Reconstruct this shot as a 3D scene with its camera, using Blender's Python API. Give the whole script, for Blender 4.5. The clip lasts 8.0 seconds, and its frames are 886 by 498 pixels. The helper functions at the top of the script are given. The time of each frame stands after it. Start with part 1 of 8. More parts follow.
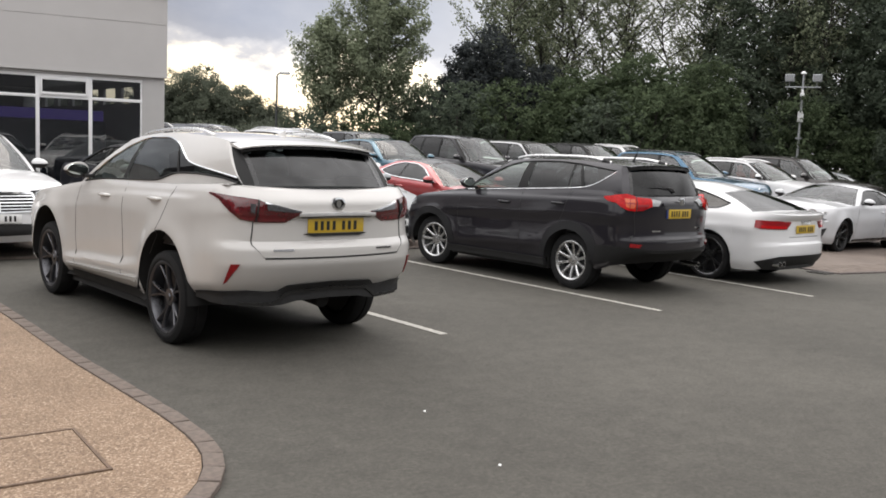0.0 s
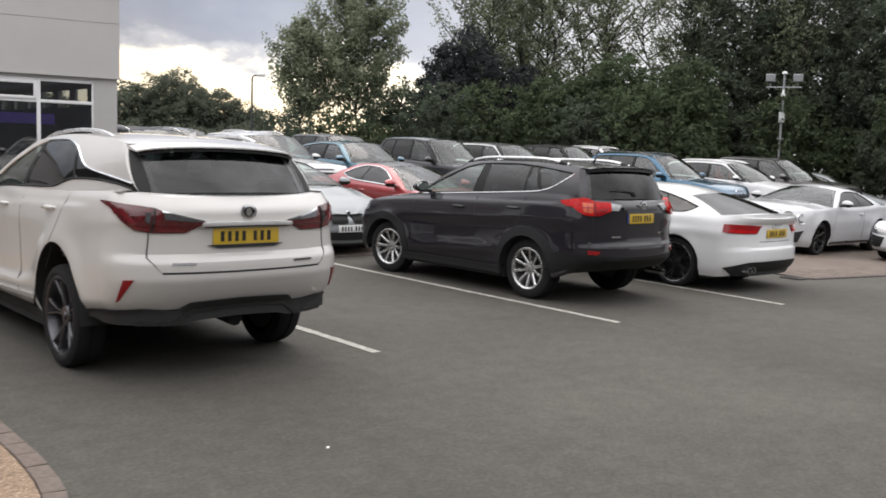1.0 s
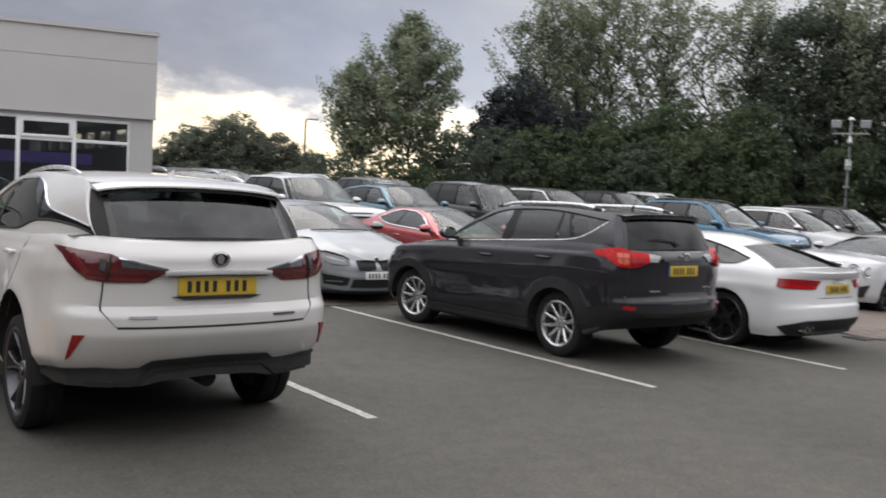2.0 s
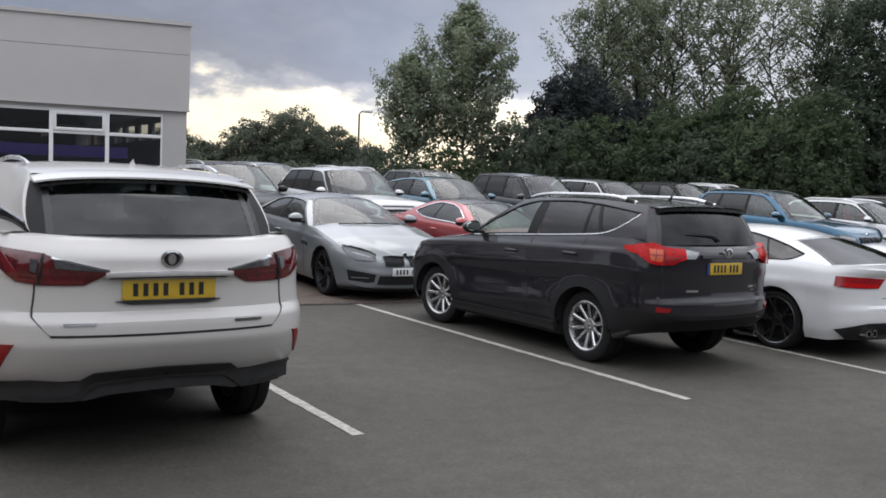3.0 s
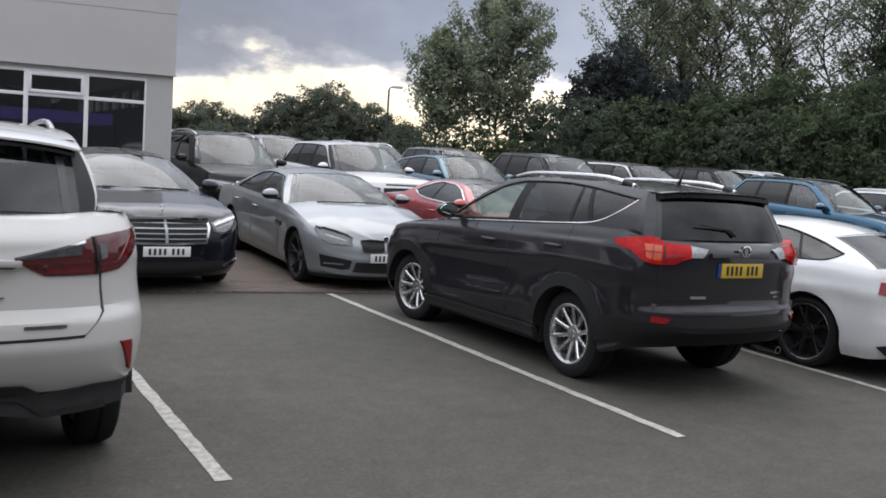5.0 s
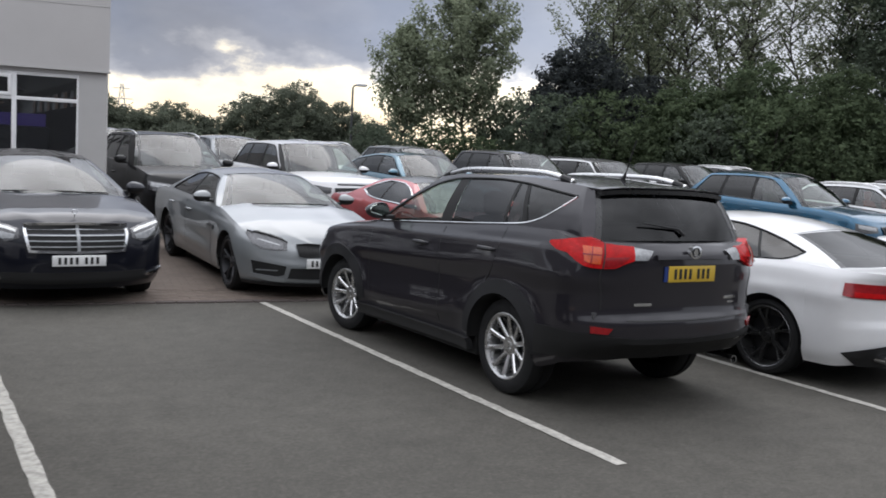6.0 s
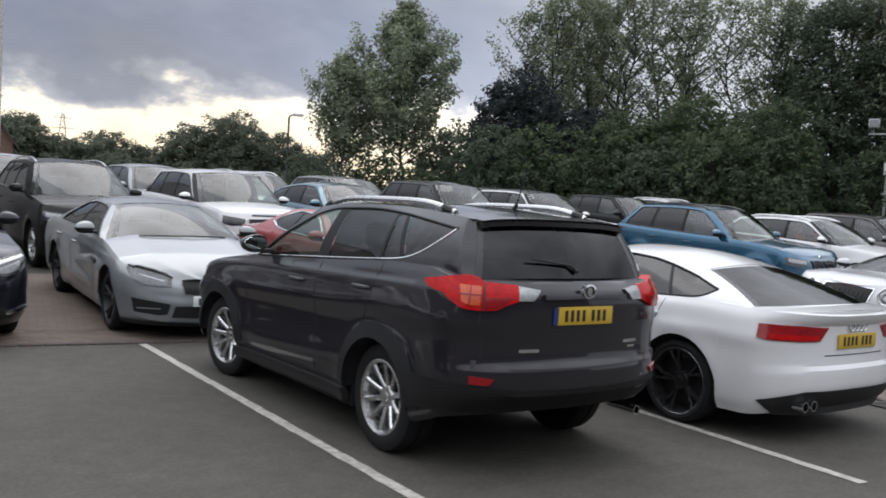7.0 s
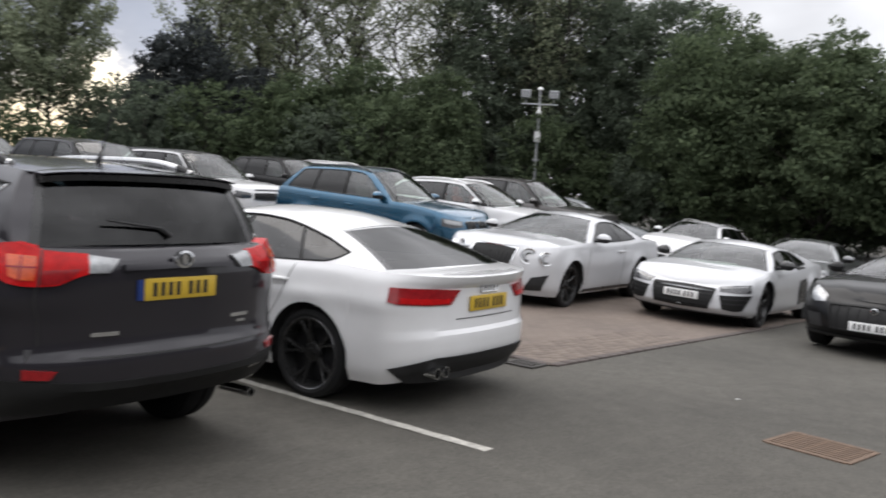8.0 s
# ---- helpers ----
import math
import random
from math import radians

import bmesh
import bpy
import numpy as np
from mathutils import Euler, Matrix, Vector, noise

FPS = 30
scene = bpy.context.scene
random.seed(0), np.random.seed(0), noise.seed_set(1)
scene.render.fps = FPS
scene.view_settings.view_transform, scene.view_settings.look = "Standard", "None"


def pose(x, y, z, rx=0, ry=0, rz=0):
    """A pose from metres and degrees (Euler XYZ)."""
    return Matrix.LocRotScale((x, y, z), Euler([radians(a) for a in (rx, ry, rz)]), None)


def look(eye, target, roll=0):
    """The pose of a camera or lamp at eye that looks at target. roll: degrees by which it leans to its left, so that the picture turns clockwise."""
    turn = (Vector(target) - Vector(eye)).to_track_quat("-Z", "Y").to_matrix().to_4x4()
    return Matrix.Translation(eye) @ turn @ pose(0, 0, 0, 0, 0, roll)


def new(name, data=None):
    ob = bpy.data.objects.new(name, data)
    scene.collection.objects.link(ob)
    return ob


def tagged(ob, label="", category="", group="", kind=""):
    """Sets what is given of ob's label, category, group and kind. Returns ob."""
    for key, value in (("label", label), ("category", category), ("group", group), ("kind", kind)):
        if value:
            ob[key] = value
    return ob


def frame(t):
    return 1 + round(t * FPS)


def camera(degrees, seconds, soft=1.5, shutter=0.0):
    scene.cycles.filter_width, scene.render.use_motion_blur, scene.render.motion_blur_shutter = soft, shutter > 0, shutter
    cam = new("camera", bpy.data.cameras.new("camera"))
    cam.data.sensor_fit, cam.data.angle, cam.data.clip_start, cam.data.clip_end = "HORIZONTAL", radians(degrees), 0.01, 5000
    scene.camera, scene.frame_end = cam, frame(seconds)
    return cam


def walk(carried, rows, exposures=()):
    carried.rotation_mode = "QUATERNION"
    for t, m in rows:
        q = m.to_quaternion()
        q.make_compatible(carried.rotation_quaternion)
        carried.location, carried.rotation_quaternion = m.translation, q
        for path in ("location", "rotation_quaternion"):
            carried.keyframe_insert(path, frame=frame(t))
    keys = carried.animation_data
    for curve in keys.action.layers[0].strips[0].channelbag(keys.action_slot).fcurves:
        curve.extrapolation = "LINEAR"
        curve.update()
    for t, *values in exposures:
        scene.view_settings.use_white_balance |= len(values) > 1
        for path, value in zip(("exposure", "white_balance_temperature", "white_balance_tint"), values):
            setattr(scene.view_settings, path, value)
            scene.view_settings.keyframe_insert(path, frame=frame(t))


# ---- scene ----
cam = camera(52.5, 8.0, 1.7, 0.25)
PATH = [
    (0, (0.502, -0.361, 1.636), (1.525, 1.345, 1.422), 2.4),
    (0.5, (0.846, -0.185, 1.644), (1.827, 1.548, 1.456), 2.1),
    (1, (1.243, -0.033, 1.647), (2.288, 1.66, 1.44), 2.1),
    (1.5, (1.64, 0.216, 1.626), (2.736, 1.879, 1.439), 1.9),
    (2, (1.996, 0.452, 1.652), (2.927, 2.218, 1.539), 2.7),
    (2.2, (2.161, 0.518, 1.643), (3.01, 2.326, 1.537), 3.1),
    (3.5, (3.1, 1.194, 1.664), (3.885, 3.028, 1.524), 2.4),
    (4, (3.426, 1.482, 1.651), (4.133, 3.347, 1.51), 3.9),
    (4.5, (3.717, 1.778, 1.636), (4.428, 3.638, 1.45), 4.0),
    (5.8, (4.541, 2.415, 1.651), (5.274, 4.268, 1.479), 3.5),
    (6, (4.661, 2.538, 1.644), (5.424, 4.378, 1.464), 3.1),
    (6.5, (5.022, 2.797, 1.64), (5.848, 4.613, 1.499), 2.9),
    (7, (5.428, 3.005, 1.65), (6.292, 4.806, 1.547), 3.3),
    (7.5, (5.826, 3.254, 1.638), (6.96, 4.895, 1.488), 3.1),
    (8, (6.248, 3.396, 1.614), (7.678, 4.788, 1.475), 3.6),
]
walk(cam, [(t, look(eye, target, roll)) for t, eye, target, roll in PATH],
     ((0, 0.32, 6950, 12), (1, 0.28, 6850, 12), (1.5, 0.30, 6850, 12), (2, 0.11, 6700, 12), (4, -0.02, 6350, 12), (6, 0.02, 6400, 12), (7, 0.0, 6400, 12), (7.5, -0.02, 6450, 12), (8, 0.19, 6700, 12)))

# ---- sky and sun: an overcast evening, the light band low in the direction of SUN_AZ ----
SUN_AZ = 80.0  # degrees from +x towards +y


def nodes_of(tree):
    tree.nodes.clear()
    return tree.nodes, tree.links


world = bpy.data.worlds.new("overcast_sky")
scene.world = world
world.use_nodes = True
ns, ls = nodes_of(world.node_tree)
coord = ns.new("ShaderNodeTexCoord")
sky = ns.new("ShaderNodeTexSky")
sky.sky_type, sky.sun_disc = "NISHITA", False
sky.sun_elevation, sky.sun_rotation = radians(20), radians(90 - SUN_AZ)
sep = ns.new("ShaderNodeSeparateXYZ")
ls.new(coord.outputs["Generated"], sep.inputs[0])
# height above the horizon, with a ragged cloud edge
stretch = ns.new("ShaderNodeMapping")
stretch.inputs["Scale"].default_value = (1.0, 1.0, 1.9)
ls.new(coord.outputs["Generated"], stretch.inputs["Vector"])
puff = ns.new("ShaderNodeTexNoise")
puff.inputs["Scale"].default_value, puff.inputs["Detail"].default_value = 9.0, 9.0
puff.inputs["Roughness"].default_value = 0.55
ls.new(stretch.outputs[0], puff.inputs["Vector"])
lift = ns.new("ShaderNodeMath")
lift.operation = "MULTIPLY_ADD"
lift.inputs[1].default_value, lift.inputs[2].default_value = 0.20, -0.107
ls.new(puff.outputs["Fac"], lift.inputs[0])
height = ns.new("ShaderNodeMath")
height.operation = "ADD"
ls.new(sep.outputs["Z"], height.inputs[0])
ls.new(lift.outputs[0], height.inputs[1])
band = ns.new("ShaderNodeValToRGB")
els = band.color_ramp.elements
els[0].position, els[0].color = 0.0, (1.0, 0.82, 0.56, 1)
els[1].position, els[1].color = 1.0, (0.84, 0.88, 0.96, 1)
for p, c in ((0.080, (1.0, 0.92, 0.74, 1)), (0.096, (0.52, 0.555, 0.63, 1)), (0.118, (0.30, 0.345, 0.44, 1)),
             (0.17, (0.235, 0.285, 0.39, 1)), (0.25, (0.33, 0.375, 0.465, 1)), (0.45, (0.62, 0.67, 0.75, 1))):
    e = els.new(p)
    e.color = c
# the clear strip lies on the sun's side; the cloud comes down to the horizon elsewhere
toward = ns.new("ShaderNodeVectorMath")
toward.operation = "DOT_PRODUCT"
toward.inputs[1].default_value = (-math.cos(radians(SUN_AZ)), -math.sin(radians(SUN_AZ)), 0)
ls.new(coord.outputs["Generated"], toward.inputs[0])
closed = ns.new("ShaderNodeMapRange")
closed.interpolation_type = "SMOOTHSTEP"
closed.inputs["From Min"].default_value, closed.inputs["From Max"].default_value = -0.965, -0.80
closed.inputs["To Min"].default_value, closed.inputs["To Max"].default_value = 0.0, 0.13
ls.new(toward.outputs["Value"], closed.inputs["Value"])
level = ns.new("ShaderNodeMath")
level.operation = "ADD"
ls.new(height.outputs[0], level.inputs[0])
ls.new(closed.outputs[0], level.inputs[1])
ls.new(level.outputs[0], band.inputs[0])
# slow light and dark in the cloud sheet
sheet = ns.new("ShaderNodeTexNoise")
sheet.inputs["Scale"].default_value, sheet.inputs["Detail"].default_value = 2.3, 5.0
ls.new(stretch.outputs[0], sheet.inputs["Vector"])
shade = ns.new("ShaderNodeMapRange")
shade.inputs["From Min"].default_value, shade.inputs["From Max"].default_value = 0.3, 0.7
shade.inputs["To Min"].default_value, shade.inputs["To Max"].default_value = 0.62, 1.28
ls.new(sheet.outputs["Fac"], shade.inputs["Value"])
cloud = ns.new("ShaderNodeVectorMath")
cloud.operation = "SCALE"
pale = ns.new("ShaderNodeMix")
pale.data_type = "RGBA"
pale.inputs[7].default_value = (0.43, 0.44, 0.455, 1)
ls.new(band.outputs["Color"], pale.inputs[6])
ls.new(pale.outputs[2], cloud.inputs[0])
ls.new(shade.outputs[0], cloud.inputs["Scale"])
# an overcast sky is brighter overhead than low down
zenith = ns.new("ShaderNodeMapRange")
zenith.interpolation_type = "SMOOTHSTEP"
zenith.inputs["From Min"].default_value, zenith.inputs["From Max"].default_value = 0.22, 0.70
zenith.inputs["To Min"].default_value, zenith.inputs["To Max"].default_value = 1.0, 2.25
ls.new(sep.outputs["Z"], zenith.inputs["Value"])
# the unseen sky away from the sun is turned down to dim upright faces
rear_dim = ns.new("ShaderNodeMapRange")
rear_dim.interpolation_type = "SMOOTHSTEP"
rear_dim.inputs["From Min"].default_value, rear_dim.inputs["From Max"].default_value = -0.6, 0.6
rear_dim.inputs["To Min"].default_value, rear_dim.inputs["To Max"].default_value = 1.0, 0.84
ls.new(toward.outputs["Value"], rear_dim.inputs["Value"])
# a dark bank hangs over the clear strip; the sheet is thinner and paler on either side of it
bank = ns.new("ShaderNodeVectorMath")
bank.operation = "DOT_PRODUCT"
bank.inputs[1].default_value = (math.cos(radians(97)), math.sin(radians(97)), 0)
ls.new(coord.outputs["Generated"], bank.inputs[0])
thin = ns.new("ShaderNodeMapRange")
thin.interpolation_type = "SMOOTHSTEP"
thin.inputs["From Min"].default_value, thin.inputs["From Max"].default_value = 0.66, 0.93
thin.inputs["To Min"].default_value, thin.inputs["To Max"].default_value = 1.85, 1.0
ls.new(bank.outputs["Value"], thin.inputs["Value"])
veil = ns.new("ShaderNodeMapRange")
veil.interpolation_type = "SMOOTHSTEP"
veil.inputs["From Min"].default_value, veil.inputs["From Max"].default_value = 0.66, 0.93
veil.inputs["To Min"].default_value, veil.inputs["To Max"].default_value = 0.75, 0.0
ls.new(bank.outputs["Value"], veil.inputs["Value"])
ls.new(veil.outputs[0], pale.inputs[0])
# the clear strip under the cloud edge is far brighter
gap = ns.new("ShaderNodeMapRange")
gap.inputs["From Min"].default_value, gap.inputs["From Max"].default_value = 0.080, 0.096
gap.inputs["To Min"].default_value, gap.inputs["To Max"].default_value = 1.45, 1.0
ls.new(level.outputs[0], gap.inputs["Value"])
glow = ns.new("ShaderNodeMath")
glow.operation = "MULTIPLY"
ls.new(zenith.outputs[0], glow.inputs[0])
ls.new(rear_dim.outputs[0], glow.inputs[1])
glow2 = ns.new("ShaderNodeMath")
glow2.operation = "MULTIPLY"
thinned = ns.new("ShaderNodeMath")
thinned.operation = "MULTIPLY"
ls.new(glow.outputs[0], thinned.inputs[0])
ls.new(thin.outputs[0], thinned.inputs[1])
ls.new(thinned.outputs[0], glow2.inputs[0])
ls.new(gap.outputs[0], glow2.inputs[1])
skyback = ns.new("ShaderNodeBackground")
skyback.inputs["Strength"].default_value = 0.003
ls.new(sky.outputs[0], skyback.inputs["Color"])
cloudback = ns.new("ShaderNodeBackground")
cloudback.inputs["Strength"].default_value = 1.0
ls.new(cloud.outputs[0], cloudback.inputs["Color"])
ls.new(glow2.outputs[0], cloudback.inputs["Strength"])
both = ns.new("ShaderNodeAddShader")
ls.new(skyback.outputs[0], both.inputs[0])
ls.new(cloudback.outputs[0], both.inputs[1])
wout = ns.new("ShaderNodeOutputWorld")
ls.new(both.outputs[0], wout.inputs["Surface"])

sun = new("sun", bpy.data.lights.new("sun", "SUN"))
sun.data.energy, sun.data.angle, sun.data.color = 0.5, radians(40), (1.0, 0.95, 0.88)
sun.matrix_world = look((0, 0, 0), (-math.cos(radians(SUN_AZ)), -math.sin(radians(SUN_AZ)), -1.6))

# ---- materials ----
MATS = {}


def base_material(name):
    m = bpy.data.materials.new(name)
    m.use_nodes = True
    n, l = nodes_of(m.node_tree)
    out = n.new("ShaderNodeOutputMaterial")
    b = n.new("ShaderNodeBsdfPrincipled")
    l.new(b.outputs[0], out.inputs["Surface"])
    return m, n, l, b, out


def noise_tex(n, l, scale, detail=5.0, rough=0.6, vec="Object"):
    c = n.new("ShaderNodeTexCoord")
    t = n.new("ShaderNodeTexNoise")
    t.inputs["Scale"].default_value, t.inputs["Detail"].default_value, t.inputs["Roughness"].default_value = scale, detail, rough
    l.new(c.outputs[vec], t.inputs["Vector"])
    return t


def ramp(n, l, src, stops):
    r = n.new("ShaderNodeValToRGB")
    e = r.color_ramp.elements
    e[0].position, e[0].color = stops[0][0], (*stops[0][1], 1)
    e[1].position, e[1].color = stops[-1][0], (*stops[-1][1], 1)
    for p, c in stops[1:-1]:
        x = e.new(p)
        x.color = (*c, 1)
    l.new(src, r.inputs[0])
    return r


def mixed(n, l, fac, a, b, mode="MIX"):
    m = n.new("ShaderNodeMix")
    m.data_type, m.blend_type = "RGBA", mode
    for src, k in ((fac, 0), (a, 6), (b, 7)):
        if isinstance(src, (int, float)):
            m.inputs[k].default_value = src
        elif isinstance(src, tuple):
            m.inputs[k].default_value = (*src, 1)
        else:
            l.new(src, m.inputs[k])
    return m.outputs[2]


def bump(n, l, src, strength, dist, b):
    k = n.new("ShaderNodeBump")
    k.inputs["Strength"].default_value, k.inputs["Distance"].default_value = strength, dist
    l.new(src, k.inputs["Height"])
    l.new(k.outputs[0], b.inputs["Normal"])
    return k


def plain(name, colour, rough=0.5, metal=0.0, vary=0.12, scale=8.0, coat=0.0, rvary=0.1, spec=0.5):
    """A surface of one colour with slight mottling and uneven gloss."""
    if name in MATS:
        return MATS[name]
    m, n, l, b, out = base_material(name)
    t = noise_tex(n, l, scale)
    lo, hi = tuple(c * (1 - vary) for c in colour), tuple(min(1, c * (1 + vary)) for c in colour)
    r = ramp(n, l, t.outputs["Fac"], ((0.3, lo), (0.7, hi)))
    l.new(r.outputs[0], b.inputs["Base Color"])
    q = n.new("ShaderNodeMapRange")
    q.inputs["To Min"].default_value, q.inputs["To Max"].default_value = max(0.02, rough - rvary), min(1, rough + rvary)
    l.new(t.outputs["Fac"], q.inputs["Value"])
    l.new(q.outputs[0], b.inputs["Roughness"])
    b.inputs["Metallic"].default_value = metal
    b.inputs["Specular IOR Level"].default_value = spec
    b.inputs["Coat Weight"].default_value = coat
    b.inputs["Coat Roughness"].default_value = 0.04
    MATS[name] = m
    return m


def paint(name, colour, metal=0.0, rough=0.35, dirt=0.12, coat=1.0):
    """Car paint: a coloured coat under clear lacquer, with a film of road dust low down by its own patches."""
    if name in MATS:
        return MATS[name]
    m, n, l, b, out = base_material(name)
    t = noise_tex(n, l, 2.2, 6.0)
    r = ramp(n, l, t.outputs["Fac"], ((0.35, (0, 0, 0)), (0.8, (1, 1, 1))))
    k = n.new("ShaderNodeMath")
    k.operation = "MULTIPLY"
    k.inputs[1].default_value = dirt
    l.new(r.outputs[0], k.inputs[0])
    col = mixed(n, l, k.outputs[0], colour, (0.20, 0.185, 0.165))
    l.new(col, b.inputs["Base Color"])
    b.inputs["Metallic"].default_value = metal
    b.inputs["Roughness"].default_value = rough
    b.inputs["Coat Weight"].default_value = coat
    b.inputs["Specular IOR Level"].default_value = 0.06 if max(colour) < 0.03 else 0.4 if metal else 0.1
    q = n.new("ShaderNodeMapRange")
    q.inputs["To Min"].default_value, q.inputs["To Max"].default_value = 0.02, 0.08
    l.new(t.outputs["Fac"], q.inputs["Value"])
    l.new(q.outputs[0], b.inputs["Coat Roughness"])
    MATS[name] = m
    return m


def glass(name, tint, ior=1.52, rough=0.01):
    """A thin tinted pane: light goes straight through, and it mirrors by Fresnel."""
    if name in MATS:
        return MATS[name]
    m = bpy.data.materials.new(name)
    m.use_nodes = True
    n, l = nodes_of(m.node_tree)
    out = n.new("ShaderNodeOutputMaterial")
    tr = n.new("ShaderNodeBsdfTransparent")
    tr.inputs["Color"].default_value = (*tint, 1)
    gl = n.new("ShaderNodeBsdfGlossy")
    gl.inputs["Roughness"].default_value = rough
    w = n.new("ShaderNodeLayerWeight")
    p5 = n.new("ShaderNodeMath")
    p5.operation = "POWER"
    p5.inputs[1].default_value = 5.0
    l.new(w.outputs["Facing"], p5.inputs[0])
    r0 = ((ior - 1) / (ior + 1)) ** 2
    f = n.new("ShaderNodeMath")
    f.operation = "MULTIPLY_ADD"
    f.inputs[1].default_value, f.inputs[2].default_value = 1 - r0, r0
    l.new(p5.outputs[0], f.inputs[0])
    mx = n.new("ShaderNodeMixShader")
    l.new(f.outputs[0], mx.inputs[0])
    l.new(tr.outputs[0], mx.inputs[1])
    l.new(gl.outputs[0], mx.inputs[2])
    l.new(mx.outputs[0], out.inputs["Surface"])
    MATS[name] = m
    return m


WHITE = paint("white_paint", (0.69, 0.69, 0.695))
COOLW = paint("cool_white_paint", (0.52, 0.525, 0.54))
PEARL = paint("pearl_white_paint", (0.54, 0.525, 0.505))
GREY = paint("dark_grey_metallic_paint", (0.0200, 0.0183, 0.0226), 0.3, 0.34, 0.015, 0.95)
SILVER = paint("silver_metallic_paint", (0.20, 0.213, 0.22), 0.45, 0.42)
NAVY = paint("navy_black_paint", (0.009, 0.010, 0.016), 0.3, 0.35, 0.01, 0.8)
BLACKP = paint("black_paint", (0.005, 0.005, 0.0055), 0.0, 0.5, 0.005, 0.45)
RED = paint("red_metallic_paint", (0.30, 0.018, 0.022), 0.45, 0.33)
BLUE = paint("bright_blue_metallic_paint", (0.003, 0.075, 0.145), 0.6, 0.24)
SKYB = paint("steel_blue_metallic_paint", (0.045, 0.125, 0.175), 0.6, 0.33)
BROWN = paint("dark_brown_metallic_paint", (0.030, 0.026, 0.025), 0.4, 0.32)
GUN = paint("gunmetal_paint", (0.10, 0.105, 0.11), 0.6, 0.35)
GLASS_CLEAR = glass("clear_car_glass", (0.70, 0.79, 0.73), 1.95)
GLASS_TINT = glass("privacy_car_glass", (0.06, 0.065, 0.07), 1.66)
GLASS_DARK = glass("dark_privacy_glass", (0.04, 0.042, 0.046), 1.5)
TYRE = plain("tyre_rubber", (0.012, 0.012, 0.0125), 0.88, vary=0.3, scale=20, spec=0.3)
PLASTIC = plain("black_plastic", (0.020, 0.020, 0.0205), 0.6, vary=0.25, scale=14, spec=0.35)
GLOSSB = plain("gloss_black", (0.013, 0.013, 0.013), 0.28, coat=0.15)
BLACKTRIM = plain("black_trim", (0.012, 0.012, 0.012), 0.6, spec=0.25)
CHROME = plain("chrome", (0.72, 0.73, 0.74), 0.12, 1.0, rvary=0.06)
SATIN = plain("satin_chrome", (0.78, 0.78, 0.78), 0.45, 0.8)
MIRROR = plain("mirror_glass", (0.60, 0.66, 0.64), 0.03, 1.0, vary=0.02, rvary=0.01)
ALLOY = plain("silver_alloy", (0.62, 0.62, 0.62), 0.28, 1.0)
GREYALLOY = plain("grey_two_tone_alloy", (0.26, 0.26, 0.27), 0.25, 1.0)
TWOTONE = plain("dark_polished_alloy", (0.10, 0.10, 0.108), 0.3, 0.9)
DARKALLOY = plain("dark_alloy", (0.035, 0.035, 0.038), 0.4, 0.6)
UNDER = plain("underbody", (0.014, 0.014, 0.014), 0.95)
ARCHP = plain("arch_plastic", (0.010, 0.010, 0.011), 0.7, vary=0.2, scale=12, spec=0.3)
CABIN = plain("dark_cabin_trim", (0.055, 0.055, 0.058), 0.7)
REDHIDE = plain("red_brown_leather", (0.30, 0.10, 0.075), 0.5)
LAMPRED = plain("red_lamp_lens", (0.25, 0.005, 0.008), 0.15, coat=0.35, vary=0.25, scale=30)
LAMPGREY = plain("grey_lamp_lens", (0.085, 0.085, 0.09), 0.1, 0.3, coat=1.0, vary=0.35, scale=40)
LAMPMID = plain("maroon_lamp_lens", (0.125, 0.005, 0.009), 0.12, coat=1.0, vary=0.25, scale=30)
LAMPBRIGHT = plain("bright_red_lamp_lens", (0.42, 0.007, 0.008), 0.25, coat=0.18, vary=0.25, scale=30, spec=0.1)
LAMPDARK = plain("dark_red_lamp_lens", (0.085, 0.004, 0.006), 0.1, coat=1.0, vary=0.3, scale=25)
LAMPAMBER = plain("amber_lamp_lens", (0.52, 0.065, 0.010), 0.2, coat=0.3, vary=0.25, scale=40)
LAMPCLEAR = plain("clear_lamp_lens", (0.25, 0.255, 0.26), 0.12, 0.5, coat=1.0, vary=0.3, scale=30)
LAMPSMOKE = plain("smoked_lamp_lens", (0.035, 0.035, 0.038), 0.08, 0.2, coat=1.0, vary=0.4, scale=30)
PLATEY = plain("yellow_plate", (0.54, 0.36, 0.035), 0.35, vary=0.06)
PLATEW = plain("white_plate", (0.75, 0.75, 0.74), 0.35, vary=0.06)
PLATEB = plain("blue_plate_band", (0.012, 0.035, 0.16), 0.35)
INK = plain("plate_black", (0.012, 0.012, 0.012), 0.5)
PAPER = plain("paper", (0.78, 0.78, 0.76), 0.7)

# ---- building helpers ----
def gz(x, y):
    """The ground: level in the lane, rising gently up the back of the car park and falling away along the lane."""
    rise = 0.03 * min(max(y - 12.7, 0.0), 30.0)
    fall = 0.033 * min(max(x - 13.0, 0.0), 14.0) * min(max((15.0 + 0.8 * max(x - 22.0, 0.0) - y) / 5.0, 0.0), 1.0)
    return rise - fall


def link_mesh(name, me, material, parent=None, label=""):
    ob = new(name, me)
    if material is not None and not me.materials:
        me.materials.append(material)
    if parent is not None:
        ob.parent = parent
    if label:
        ob["label"] = label
    return ob


def smooth(me, angle=35):
    me.polygons.foreach_set("use_smooth", [True] * len(me.polygons))
    me.set_sharp_from_angle(angle=radians(angle))


